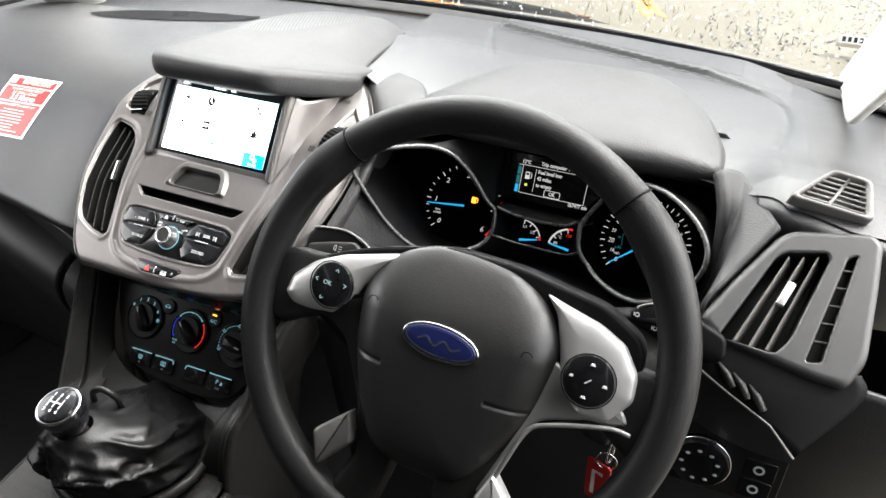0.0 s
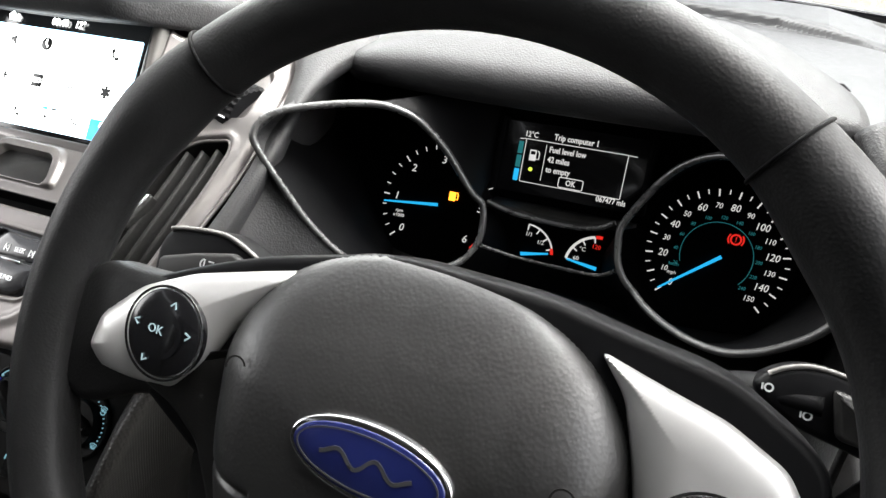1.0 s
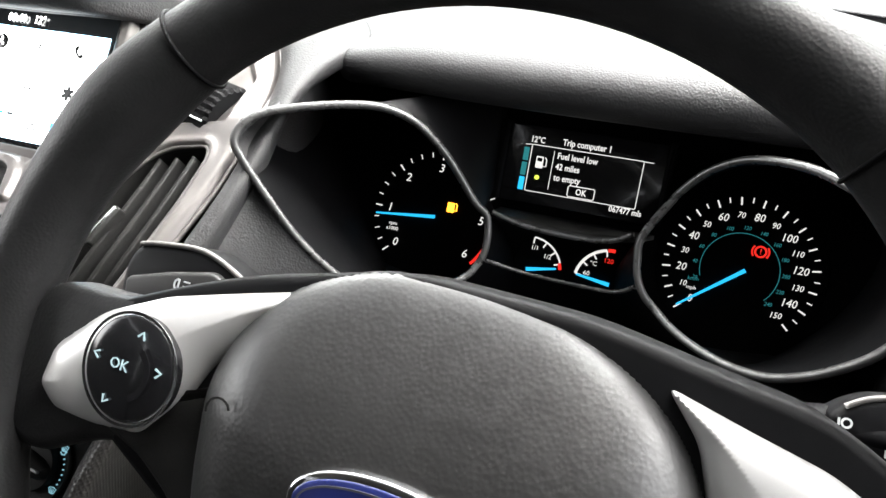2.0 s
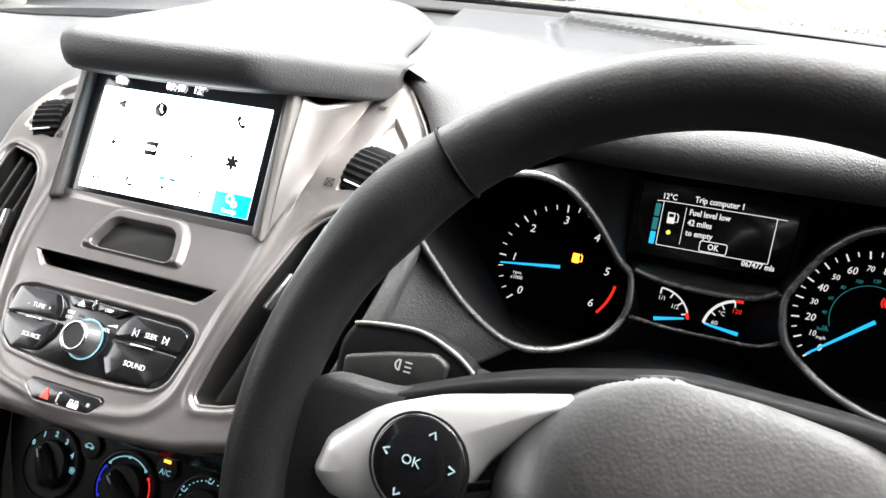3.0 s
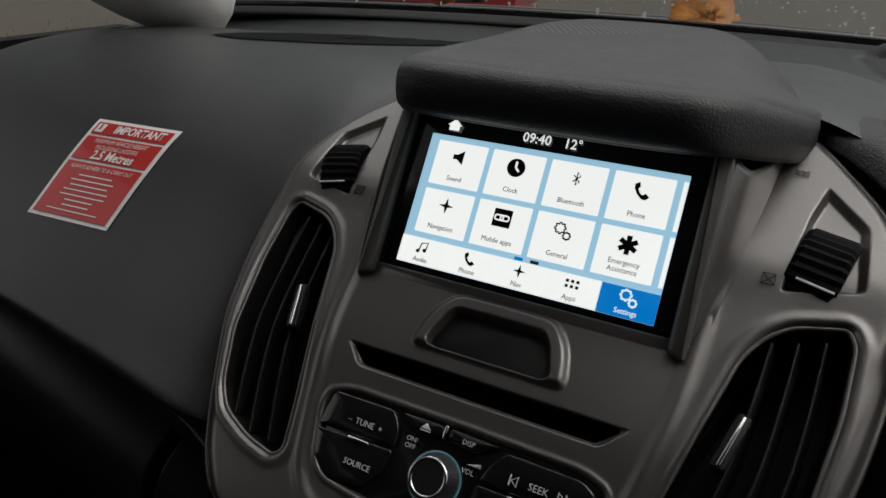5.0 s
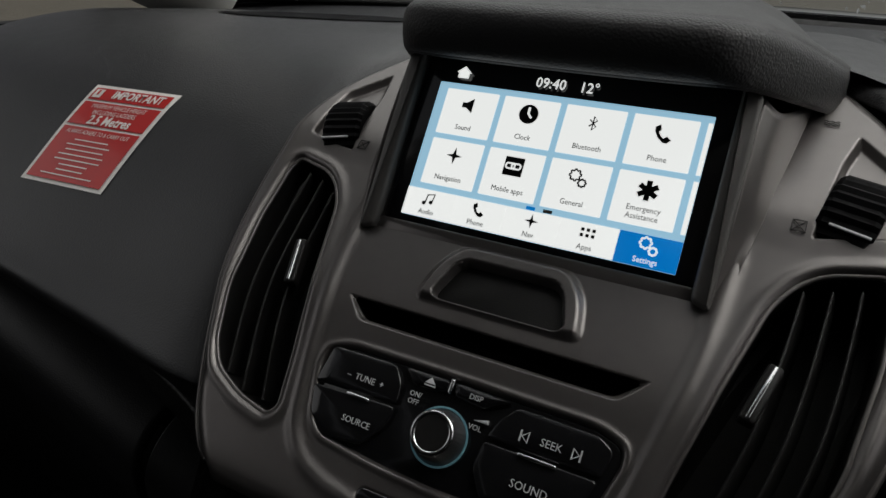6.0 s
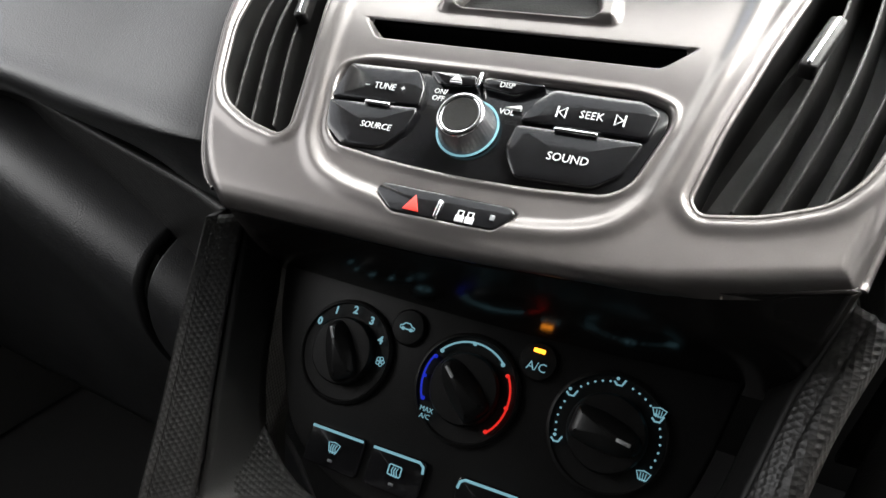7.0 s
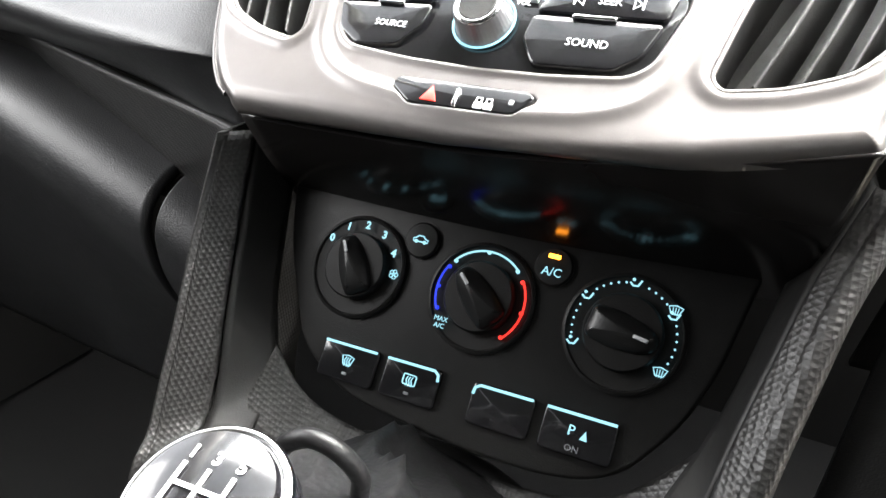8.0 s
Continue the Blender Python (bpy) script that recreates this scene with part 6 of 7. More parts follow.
# black shroud from the rev counter's ring back to the display
shroud = []
for x, z in ((0.1322, 1.2207), (0.1177, 1.2172), (0.1018, 1.2078), (0.0838, 1.1885), (0.0740, 1.1755), (0.0650, 1.1615), (0.0590, 1.1540)):
    near = Vector((CX - x, ring_y(x, z) + 0.001, z))
    far = Vector((0.2975, 0.8972 + 0.37 * (z - 1.1719), z))
    shroud.append([near, near.lerp(far, 0.5), far])
sheet("display_shroud", shroud, JET, cluster, "smooth black shroud beside the display", 4, 4, 0.001)
# bridge between the rings
tube("bridge_trim", spline([(0.309, 0.847, 1.1545), (0.330, 0.849, 1.148), (0.362, 0.850, 1.146), (0.385, 0.849, 1.149), (0.398, 0.848, 1.157)], 5), 0.0017, RING, cluster, "satin grey trim", 8)
sheet("bridge", [[(0.306, 0.848, 1.150), (0.362, 0.852, 1.144), (0.402, 0.848, 1.152)], [(0.306, 0.880, 1.141), (0.362, 0.884, 1.139), (0.410, 0.880, 1.141)]], BLACK, cluster, "", 3, 6, 0.003)
tube("bridge_trim", spline([(0.312, 0.830, 1.128), (0.335, 0.842, 1.118), (0.362, 0.846, 1.115), (0.392, 0.842, 1.118), (0.405, 0.836, 1.128)], 5), 0.0014, RING, cluster, "", 8)

# ---- wheel keys ----
def wheel_marks():
    for sx in (-1, 1):
        c = np.array((sx * 0.1055, 0.0095))
        if sx < 0:
            for a in (76, 172, 246, 12):
                p = np.array(polar(c, 0.0126, a))
                stroke("arrow", [p + 0.0016 * np.array((math.cos(radians(a + b)), math.sin(radians(a + b)))) for b in (115, 0, -115)], 0.0007, WM, LIT_KEY, wheel, 0.0058)
            lettering("ok_mark", "OK", WM, 0.0052, LIT_KEY, wheel, c[0] - 0.0025, c[1] + 0.001, 0.0063)
        else:
            for a in (90, 180, 270, 0):
                p = np.array(polar(c, 0.0118, a))
                plate("key_mark", [p + (-0.0020, -0.0009), p + (0.0019, -0.0006), p + (0.0007, 0.0013), p + (-0.0014, 0.0010)], WM, PALE, wheel, "", 0.0060, 0.0001, base=0.0045)
            stroke("key_mark", [(c[0] - 0.002, c[1] - 0.002), (c[0] + 0.002, c[1] + 0.002)], 0.0010, WM, PALE, wheel, 0.0064)
        stroke("pod_ridge", arc(0.0095, 60 if sx < 0 else 110, -60 if sx < 0 else 230, 16, c), 0.0022, WM, GLOSS, wheel, 0.0068)


LIT_KEY = glow("dim_lit_key", (0.55, 0.75, 0.80), 0.22)
wheel_marks()
for x in (-0.062, 0.062):
    stroke("horn_mark", arc(0.004, 200, 20, 10, (x, 0.012)), 0.0007, WM, BLACK, wheel, 0.0150)
# column shroud and stalks
# Shade round the column is put into the shroud's jet colour
sheet("column_shroud", [[WM @ Vector(p) for p in ((-0.080, -0.05, -0.05), (-0.072, 0.02, -0.05), (-0.040, 0.046, -0.05), (0, 0.050, -0.05), (0.040, 0.046, -0.05), (0.072, 0.02, -0.05), (0.080, -0.05, -0.05))],
                        [WM @ Vector(p) for p in ((-0.078, -0.06, -0.16), (-0.070, 0.005, -0.16), (-0.038, 0.026, -0.16), (0, 0.030, -0.16), (0.038, 0.026, -0.16), (0.070, 0.005, -0.16), (0.078, -0.06, -0.16))],
                        [WM @ Vector(p) for p in ((-0.078, -0.08, -0.26), (-0.070, -0.02, -0.26), (-0.038, 0.0, -0.26), (0, 0.004, -0.26), (0.038, 0.0, -0.26), (0.070, -0.02, -0.26), (0.078, -0.08, -0.26))]],
      JET, dash, "black steering column shroud", 5, 5, 0.004)


def paddle_stalk():
    t = thing("indicator_stalk", "black indicator and lamp stalk behind the steering wheel", "stalk")
    tube("arm", spline([tuple(WM @ Vector(p)) for p in ((-0.050, 0.020, -0.094), (-0.085, 0.024, -0.084), (-0.112, 0.028, -0.074), (-0.140, 0.028, -0.068))], 5), 0.0105, JET, t, "", 14, flat=0.6)
    body = plate("paddle", rounded([(-0.173, 0.0400), (-0.162, 0.0430), (-0.138, 0.0462), (-0.120, 0.0410), (-0.108, 0.0340), (-0.112, 0.0180), (-0.150, 0.0060), (-0.170, 0.0040), (-0.177, 0.0120), (-0.178, 0.0300)], 0.005), WM, JET, t, "", -0.062, 0.0035, base=-0.080)
    plate("rocker", rounded([(-0.172, 0.0245), (-0.150, 0.0325), (-0.128, 0.0385), (-0.120, 0.0350), (-0.122, 0.0180), (-0.152, 0.0090), (-0.169, 0.0065)], 0.003), WM, TRIM, body, "black twist ring", -0.0575, 0.002, base=-0.0640)
    # Grey line drawn along the upper edge as a painted highlight
    tube("edge_highlight", spline([tuple(WM @ Vector((u, v, -0.0628))) for u, v in ((-0.172, 0.0398), (-0.162, 0.0424), (-0.139, 0.0452), (-0.120, 0.0402), (-0.109, 0.0338))], 5), 0.0013, GREYP, t, "grey line for the edge highlight", 8)
    stroke("lamp_mark", arc(0.0026, 100, 260, 12, (-0.1425, 0.0285)), 0.0008, WM, PALE, body, -0.0572, True)
    for q in range(3):
        stroke("lamp_mark", [(-0.1405, 0.0262 + 0.0022 * q), (-0.1370, 0.0264 + 0.0022 * q)], 0.0007, WM, PALE, body, -0.0572)


paddle_stalk()
def wiper_stalk():
    t = thing("wiper_stalk", "black wiper stalk with printed symbols behind the wheel", "stalk")
    tube("arm", spline([tuple(WM @ Vector(p)) for p in ((0.070, 0.030, -0.104), (0.098, 0.046, -0.090), (0.118, 0.054, -0.080), (0.140, 0.057, -0.076))], 5), 0.0085, JET, t, "", 14, flat=0.6)
    body = plate("paddle", rounded([(0.1130, 0.0560), (0.1180, 0.0620), (0.1250, 0.0670), (0.1360, 0.0700), (0.1600, 0.0680), (0.1860, 0.0600), (0.1900, 0.0440), (0.1800, 0.0360), (0.1520, 0.0410), (0.1330, 0.0435), (0.1180, 0.0490)], 0.005), WM, JET, t, "", -0.071, 0.0035, base=-0.086)
    plate("twist_ring", rounded([(0.1405, 0.0635), (0.1640, 0.0600), (0.1700, 0.0440), (0.1460, 0.0450)], 0.003), WM, TRIM, body, "black twist ring", -0.0675, 0.002, base=-0.0740)
    # Highlight on the paddle's upper edge, put in as a grey line
    tube("edge_highlight", spline([tuple(WM @ Vector((u, v, -0.0722))) for u, v in ((0.1180, 0.0612), (0.1250, 0.0661), (0.1360, 0.0690), (0.1580, 0.0674))], 5), 0.0011, GREYP, t, "grey line for the edge highlight", 8)
    for u, v in ((0.1195, 0.0560), (0.1345, 0.0555), (0.1352, 0.0500)):
        stroke("wiper_mark", circle(0.0015, 12, (u, v)), 0.0007, WM, PALE, body, -0.0708, True)
        stroke("wiper_mark", [(u - 0.0026, v + 0.0012), (u - 0.0022, v - 0.0014)], 0.0007, WM, PALE, body, -0.0708)


wiper_stalk()

# ---- ignition key ----
ignition = thing("ignition_key", "black key in the ignition with a ring and red tag", "key")
IG = Vector((0.4740, 0.690, 1.045))
spun("ignition_barrel", [(0.017, -0.010), (0.017, 0.004), (0.0150, 0.007), (0.006, 0.007)], frame_at(IG, (0, 0.6, 0.8)), BLACK, ignition, "black ignition barrel")
KF = frame_at(IG + Vector((0.002, -0.016, 0.006)), (0.2, 0.5, 0.85), (0.85, -0.3, 0.1))
plate("key_bow", rounded([(-0.012, -0.010), (0.012, -0.010), (0.015, 0.014), (0.006, 0.024), (-0.008, 0.022), (-0.015, 0.008)], 0.005), KF, BLACK, ignition, "black plastic key bow", 0.006, 0.002, base=-0.006)
tube("key_ring", [tuple(IG + Vector((0.016 + 0.002 * math.sin(a), -0.020 + 0.004 * math.sin(a), -0.012 + 0.013 * math.cos(a)))) + () for a in np.linspace(0, 2 * math.pi, 24, endpoint=False)], 0.0012, CHROME, ignition, "chrome key ring", 8, True)
tube("key_ring", [tuple(IG + Vector((0.014 + 0.009 * math.sin(a), -0.022, -0.022 + 0.010 * math.cos(a)))) for a in np.linspace(0, 2 * math.pi, 24, endpoint=False)], 0.0012, CHROME, ignition, "chrome key ring", 8, True)
TG = frame_at(IG + Vector((0.010, -0.022, -0.052)), (-0.1, 0.1, 1.0), (0.9, -0.4, 0.1))
tag = plate("key_tag", box2(-0.012, -0.022, 0.013, 0.024, 0.003), TG, RED, ignition, "red key tag", 0.001, 0.0006, base=-0.001)
stroke("tag_mark", [(-0.004, -0.015), (-0.004, 0.012), (0.006, 0.012)], 0.004, TG, WHITE, tag, 0.0013)

# ---- driver side vents ----
VM = frame_at((0.548, 0.707, 1.175), (0, 0.8, 0.6))
vents = thing("driver_vent_panel", "grey vent panel with louvres beside the driver door", "air vent")
V_OUT = rounded([(-0.0165, 0.000), (-0.001, 0.034), (0.0285, 0.086), (0.0385, 0.0945), (0.096, 0.1060), (0.1055, 0.098), (0.1065, 0.060), (0.1060, -0.0015), (0.0945, -0.0275), (0.0715, -0.0266), (-0.0022, -0.0135)], 0.008)
V_HOLE = rounded([(0.0005, -0.0115), (0.030, 0.066), (0.036, 0.0725), (0.066, 0.0797), (0.0690, 0.0740), (0.0514, 0.0003), (0.0430, -0.0135), (0.0377, -0.0142)], 0.005)
V_SLOT = rounded([(0.0815, 0.0790), (0.0880, 0.0825), (0.0750, -0.0120), (0.0640, -0.0145)], 0.003)


def vent_relief(u, v):
    o = poly_distance(u, v, V_OUT)
    r = 0.007
    e = np.clip(o + r, 0, r * 0.999)
    d = -(r - np.sqrt(r * r - e * e)) - 0.28 * np.clip(-v - 0.016, 0, 1) ** 2
    q = poly_distance(u, v, V_HOLE)
    w = np.clip((0.002 - q) / 0.002, 0, 0.999)
    d -= 0.002 * (1 - np.sqrt(1 - w * w))
    q = poly_distance(u, v, V_SLOT)
    w = np.clip((0.002 - q) / 0.002, 0, 0.999)
    return d - 0.002 * (1 - np.sqrt(1 - w * w))


def vent_edge(u, v):
    return np.maximum(np.maximum(poly_distance(u, v, V_OUT), -poly_distance(u, v, V_HOLE)), -poly_distance(u, v, V_SLOT))


VENTGREY = material("soft_grey_vent_plastic", (0.030, 0.030, 0.0305), 0.42, grain=0.12, grain_scale=1500, vary=0.12)
hole_wall("vent_wall", V_HOLE, flat_place(VM), -0.0019, -0.030, BLACK, vents)
hole_wall("slot_wall", V_SLOT, flat_place(VM), -0.0019, -0.016, BLACK, vents)
plate("slot_back", V_SLOT, VM, BLACK, vents, "", -0.013, 0.001, base=-0.018)
sheet("lower_cover", [[tuple(VM @ Vector((u, v, z))) for u, v, z in row] for row in (
    ((-0.022, -0.004, -0.006), (-0.002, -0.011, -0.006), (0.044, -0.0150, -0.006), (0.104, -0.012, -0.007)),
    ((-0.020, -0.020, -0.010), (0.004, -0.032, -0.009), (0.055, -0.046, -0.009), (0.108, -0.030, -0.010)),
    ((-0.012, -0.036, -0.014), (0.012, -0.049, -0.013), (0.050, -0.067, -0.013), (0.0700, -0.086, -0.014)))], JET, vents, "dark lower vent cover", 5, 5, 0.003)

tube("cover_edge", [tuple(VM @ Vector(p)) for p in ((-0.012, -0.0365, -0.013), (0.012, -0.0495, -0.012), (0.050, -0.0675, -0.012), (0.0700, -0.0865, -0.013))], 0.0010, GREYP, vents, "thin grey lower edge", 6)
for a, b in (((0.004, -0.0300), (0.020, -0.0460)), ((0.017, -0.0360), (0.032, -0.0520)), ((0.030, -0.0420), (0.044, -0.0580))):
    tube("flute", [tuple(VM @ Vector((*a, -0.0085))), tuple(VM @ Vector(((a[0] + b[0]) / 2, (a[1] + b[1]) / 2, -0.0085))), tuple(VM @ Vector((*b, -0.0115)))], [0.0012, 0.0036, 0.0030], BLACK, vents, "", 8)

moulded("vent_frame", np.linspace(-0.024, 0.110, 150), np.linspace(-0.031, 0.110, 150), flat_place(VM), vent_relief, vent_edge, VENTGREY, vents, "grey vent frame")
plate("vent_back", V_HOLE, VM, BLACK, vents, "", -0.026, 0.001, base=-0.032)
for k in range(3):
    t = (k + 0.75) / 3.6
    a, b = np.array((0.002 + 0.044 * t, -0.012)), np.array((0.031 + 0.038 * t, 0.068 + 0.010 * t))
    f0, f1 = VM @ Vector((*a, -0.006)), VM @ Vector((*b, -0.006))
    b0, b1 = VM @ Vector((a[0] + 0.004, a[1], -0.024)), VM @ Vector((b[0] + 0.004, b[1], -0.024))
    w = VM.to_3x3() @ Vector((0.0018, 0, 0))
    sheet("slat", [[b0, (b0 + b1) / 2, b1], [f0, (f0 + f1) / 2, f1], [f0 + w, (f0 + f1) / 2 + w, f1 + w], [b0 + w, (b0 + b1) / 2 + w, b1 + w]], GREYP, vents, "grey louvre", 2, 2, 0)
m2 = VM @ Matrix.Translation((0.0425, 0.0375, -0.006)) @ Matrix.Rotation(radians(-17), 4, "Z")
plate("tab", box2(-0.0032, -0.011, 0.0032, 0.011, 0.001), m2, BRIGHT, vents, "bright silver tab", 0.004, 0.001)
for k in range(5):
    v = 0.004 + 0.016 * k
    u0 = np.interp(v, [-0.0145, 0.0790], [0.0640, 0.0815])
    tube("slat", [tuple(VM @ Vector((u0, v, -0.004))), tuple(VM @ Vector((u0 + 0.010, v + 0.001, -0.004)))], 0.0014, BLACK, vents, "", 6)
DMM = frame_at((0.612, 0.815, 1.2555), (0, 0.86, 0.5), (0.985, 0.05, -0.17))
demist = thing("demister_vent", "grey side window demister vent with angled slats", "air vent")
DO = rounded([(-0.036, -0.020), (-0.006, 0.022), (0.026, 0.022), (0.032, -0.018)], 0.006)
DI = DO * 0.82
n_ = len(DO)
vv = np.concatenate([np.c_[DO, np.full(n_, -0.008)], np.c_[DO, np.full(n_, 0.002)], np.c_[DO * 0.95, np.full(n_, 0.004)], np.c_[DI, np.full(n_, 0.003)], np.c_[DI * 0.97, np.full(n_, -0.010)]])
mesh_part("vent_frame", vv, grid_faces(5, n_, False, True), GREYP, demist, m=DMM)
plate("vent_back", DI, DMM, BLACK, demist, "", -0.008, 0.0005, base=-0.010)
for k in range(6):
    v = -0.013 + 0.0053 * k
    x0 = np.interp(v, [-0.0164, 0.018], [-0.0275, -0.006])
    tube("slat", [tuple(DMM @ Vector((x0, v, 0.000))), tuple(DMM @ Vector((0.0245, v + 0.001, 0.000)))], 0.0012, GREYP, demist, "", 6)
tube("slat", [tuple(DMM @ Vector((-0.004, -0.015, 0.001))), tuple(DMM @ Vector((0.008, 0.017, 0.001)))], 0.0014, GREYP, demist, "", 6)

# ---- light switch ----
LM = frame_at((0.588, 0.7085, 1.026), (0, 0.12, 1.0), (1.0, 0.0, 0.0)) @ Matrix.Scale(1.28, 4)
lights = thing("light_switch", "black rotary light switch with a chrome ring and dimmer keys", "switch")
plate("fascia", box2(-0.042, -0.026, 0.036, 0.028, 0.004), LM, BLACK, lights, "", 0.001, 0.001, base=-0.010)
LK = LM @ Matrix.Translation((-0.018, 0.0, 0.0))
kn = spun("rotary_knob", [(0.0195, 0.0), (0.0195, 0.006), (0.0185, 0.010), (0.0172, 0.0108), (0.006, 0.0108)], LK, GLOSS, lights, "black rotary knob")
tube("chrome_ring", [tuple(LK @ Vector((0.0198 * math.cos(a), 0.0198 * math.sin(a), 0.006))) for a in np.linspace(0, 2 * math.pi, 40, endpoint=False)], 0.0012, CHROME, kn, "chrome ring", 8, True)
for a in range(20, 341, 40):
    plate("knob_mark", circle(0.0016, 8, polar((0, 0), 0.0120, a), 0.0010), LK, PALE, kn, "pale lamp mark", 0.0113, 0.0001, base=0.010)
for v in (-0.013, 0.004):
    stroke("dimmer_mark", circle(0.0030, 14, (0.020, v)), 0.0014, LM, PALE, lights, 0.0018, True)
    plate("dimmer_key", box2(0.010, v - 0.008, 0.031, v + 0.008, 0.002), LM, GLOSS, lights, "black dimmer key", 0.0014, 0.0006)

# ---- gear lever ----
def boot():
    rows = []
    base, top = Vector((0.0, 0.572, 0.912)), Vector((0.003, 0.514, 0.996))
    m, n = 40, 120
    for t in np.linspace(0, 1, m):
        c = base.lerp(top, t ** 0.9)
        r = 0.066 * (1 - t) ** 0.75 + 0.0165 + 0.010 * math.sin(math.pi * t)
        row = []
        for a in np.linspace(0, 2 * math.pi, n, endpoint=False):
            env = math.sin(math.pi * min(1, t * 1.05 + 0.05))
            q = noise.noise(Vector((1.4 * math.cos(a), 1.4 * math.sin(a), 2.5 * t)))
            fold = 1 - abs(math.sin(2.5 * a + 4.5 * t + 2.2 * q)) ** 0.55
            crease = abs(noise.noise(Vector((2.6 * math.cos(a) + 7, 2.6 * math.sin(a), 4.5 * t)))) ** 0.7
            w = (0.016 * fold + 0.014 * q - 0.012 * crease) * env
            row.append((c.x + (r + w) * math.cos(a) * 0.95, c.y + (r + w) * math.sin(a) * 0.95, c.z + (0.008 * fold + 0.006 * q) * env))
        rows.append(row)
    r = np.array(rows)
    return mesh_part("boot", r.reshape(-1, 3), grid_faces(m, n, False, True), BOOT, gear, "creased black leather boot")


boot()
tube("boot_fold", spline([(-0.022, 0.556, 0.962), (-0.016, 0.552, 0.996), (-0.004, 0.551, 1.010), (0.006, 0.553, 1.009), (0.013, 0.557, 0.997), (0.010, 0.562, 0.978), (0.014, 0.575, 0.955)], 6), 0.0033, BOOT, gear, "raised leather fold", 10)
tube("boot_frame", [(0.086 * math.cos(a), 0.572 + 0.080 * math.sin(a), 0.910 + 0.008 * math.sin(a)) for a in np.linspace(0, 2 * math.pi, 48, endpoint=False)], 0.006, BLACK, gear, "black boot frame", 10, True)
tube("shaft", [(0.003, 0.514, 0.975), (0.003, 0.508, 0.995), (0.003, 0.505, 1.006)], [0.014, 0.012, 0.014], BLACK, gear, "", 16)
GK = frame_at((0.008, 0.505, 1.024), (-0.08, 0.97, 0.26), (0.99, 0.08, 0.0)) @ Matrix.Scale(0.86, 4)
spun("knob", [(0.012, -0.030), (0.017, -0.022), (0.0225, -0.008), (0.0245, 0.004), (0.0235, 0.012), (0.0200, 0.0175), (0.012, 0.0200), (0.002, 0.0205)], GK, GLOSS, gear, "gloss black gear knob")
tube("knob_trim", [(0.0224 * math.cos(a), 0.0224 * math.sin(a), 0.0135) for a in np.linspace(0, 2 * math.pi, 56, endpoint=False)], 0.0019, CHROME, gear, "chrome knob trim", 10, True, GK)
for x in (-0.008, 0.0, 0.008):
    stroke("shift_line", [(x, -0.006), (x, 0.006)], 0.0013, GK, PALE, gear, 0.0211)
stroke("shift_line", [(-0.008, 0.0), (0.008, 0.0)], 0.0013, GK, PALE, gear, 0.0212)
for words, x, y in (("1", -0.008, 0.0095), ("2", -0.008, -0.0095), ("3", 0.0, 0.0095), ("4", 0.0, -0.0095), ("5", 0.008, 0.0095), ("6", 0.008, -0.0095)):
    lettering("gear_number", words, GK, 0.0055, PALE, gear, x, y, 0.0204, bold=0.0002)

# ---- label on the dashboard ----
ST = [Vector(p) for p in ((-0.3834, 0.8200, 1.2026), (-0.2968, 0.8235, 1.2049), (-0.3099, 0.7532, 1.1477), (-0.3945, 0.7506, 1.1453))]
sticker = thing("warning_label", "red and white warning label stuck on the dashboard", "label")


DASH_TREE = BVHTree.FromPolygons([v.co.copy() for v in pass_top.data.vertices], [tuple(p.vertices) for p in pass_top.data.polygons])


def stick(ob, lift, way=(0.0, 0.66, -0.75)):
    """Lays a flat piece on the dashboard's skin."""
    w = Vector(way).normalized()
    for v in ob.data.vertices:
        hit = DASH_TREE.ray_cast(v.co - w * 0.15, w)
        if hit[0]:
            v.co = hit[0] - w * lift
    ob.data.update()
    return ob


def label_patch(name, a0, b0, a1, b1, mat, lift, label="", nx=10, ny=14):
    v = []
    for b in np.linspace(b0, b1, ny):
        for a in np.linspace(a0, a1, nx):
            v.append(ST[0].lerp(ST[1], a).lerp(ST[3].lerp(ST[2], a), b))
    return stick(mesh_part(name, v, [tuple(reversed(f)) for f in grid_faces(ny, nx)], mat, sticker, label), lift)


label_patch("backing", 0, 0, 1, 1, WHITE, 0.0006, "white label stock")
label_patch("red_field", 0.045, 0.035, 0.955, 0.165, RED, 0.0011, "red printed field")
label_patch("red_field", 0.045, 0.190, 0.955, 0.430, RED, 0.0011, "red printed field")
label_patch("red_field", 0.045, 0.455, 0.955, 0.965, RED, 0.0011, "red printed field")
up_ = ((ST[0] + ST[1]) - (ST[2] + ST[3])) / 2
ri_ = ((ST[1] + ST[2]) - (ST[0] + ST[3])) / 2
SH, SW = up_.length, ri_.length


def label_text(words, a, b, size, sq=0.9, align="CENTER", bold=0.0):
    """Words at shares of the label's width and height, sheared with its outline."""
    cu = bpy.data.curves.new("label_words", "FONT")
    cu.body, cu.size, cu.align_x, cu.align_y, cu.resolution_u, cu.offset = words, size, align, "CENTER", 2, bold
    tmp = bpy.data.objects.new("label_words", cu)
    me = bpy.data.meshes.new_from_object(tmp)
    bpy.data.objects.remove(tmp)
    for v in me.vertices:
        aa, bb = a + v.co.x * sq / SW, b - v.co.y / SH
        v.co = ST[0].lerp(ST[1], aa).lerp(ST[3].lerp(ST[2], aa), bb)
    me.materials.clear()
    me.materials.append(WHITE)
    ob = new("label_line", me)
    ob.parent = sticker
    return stick(ob, 0.0016)


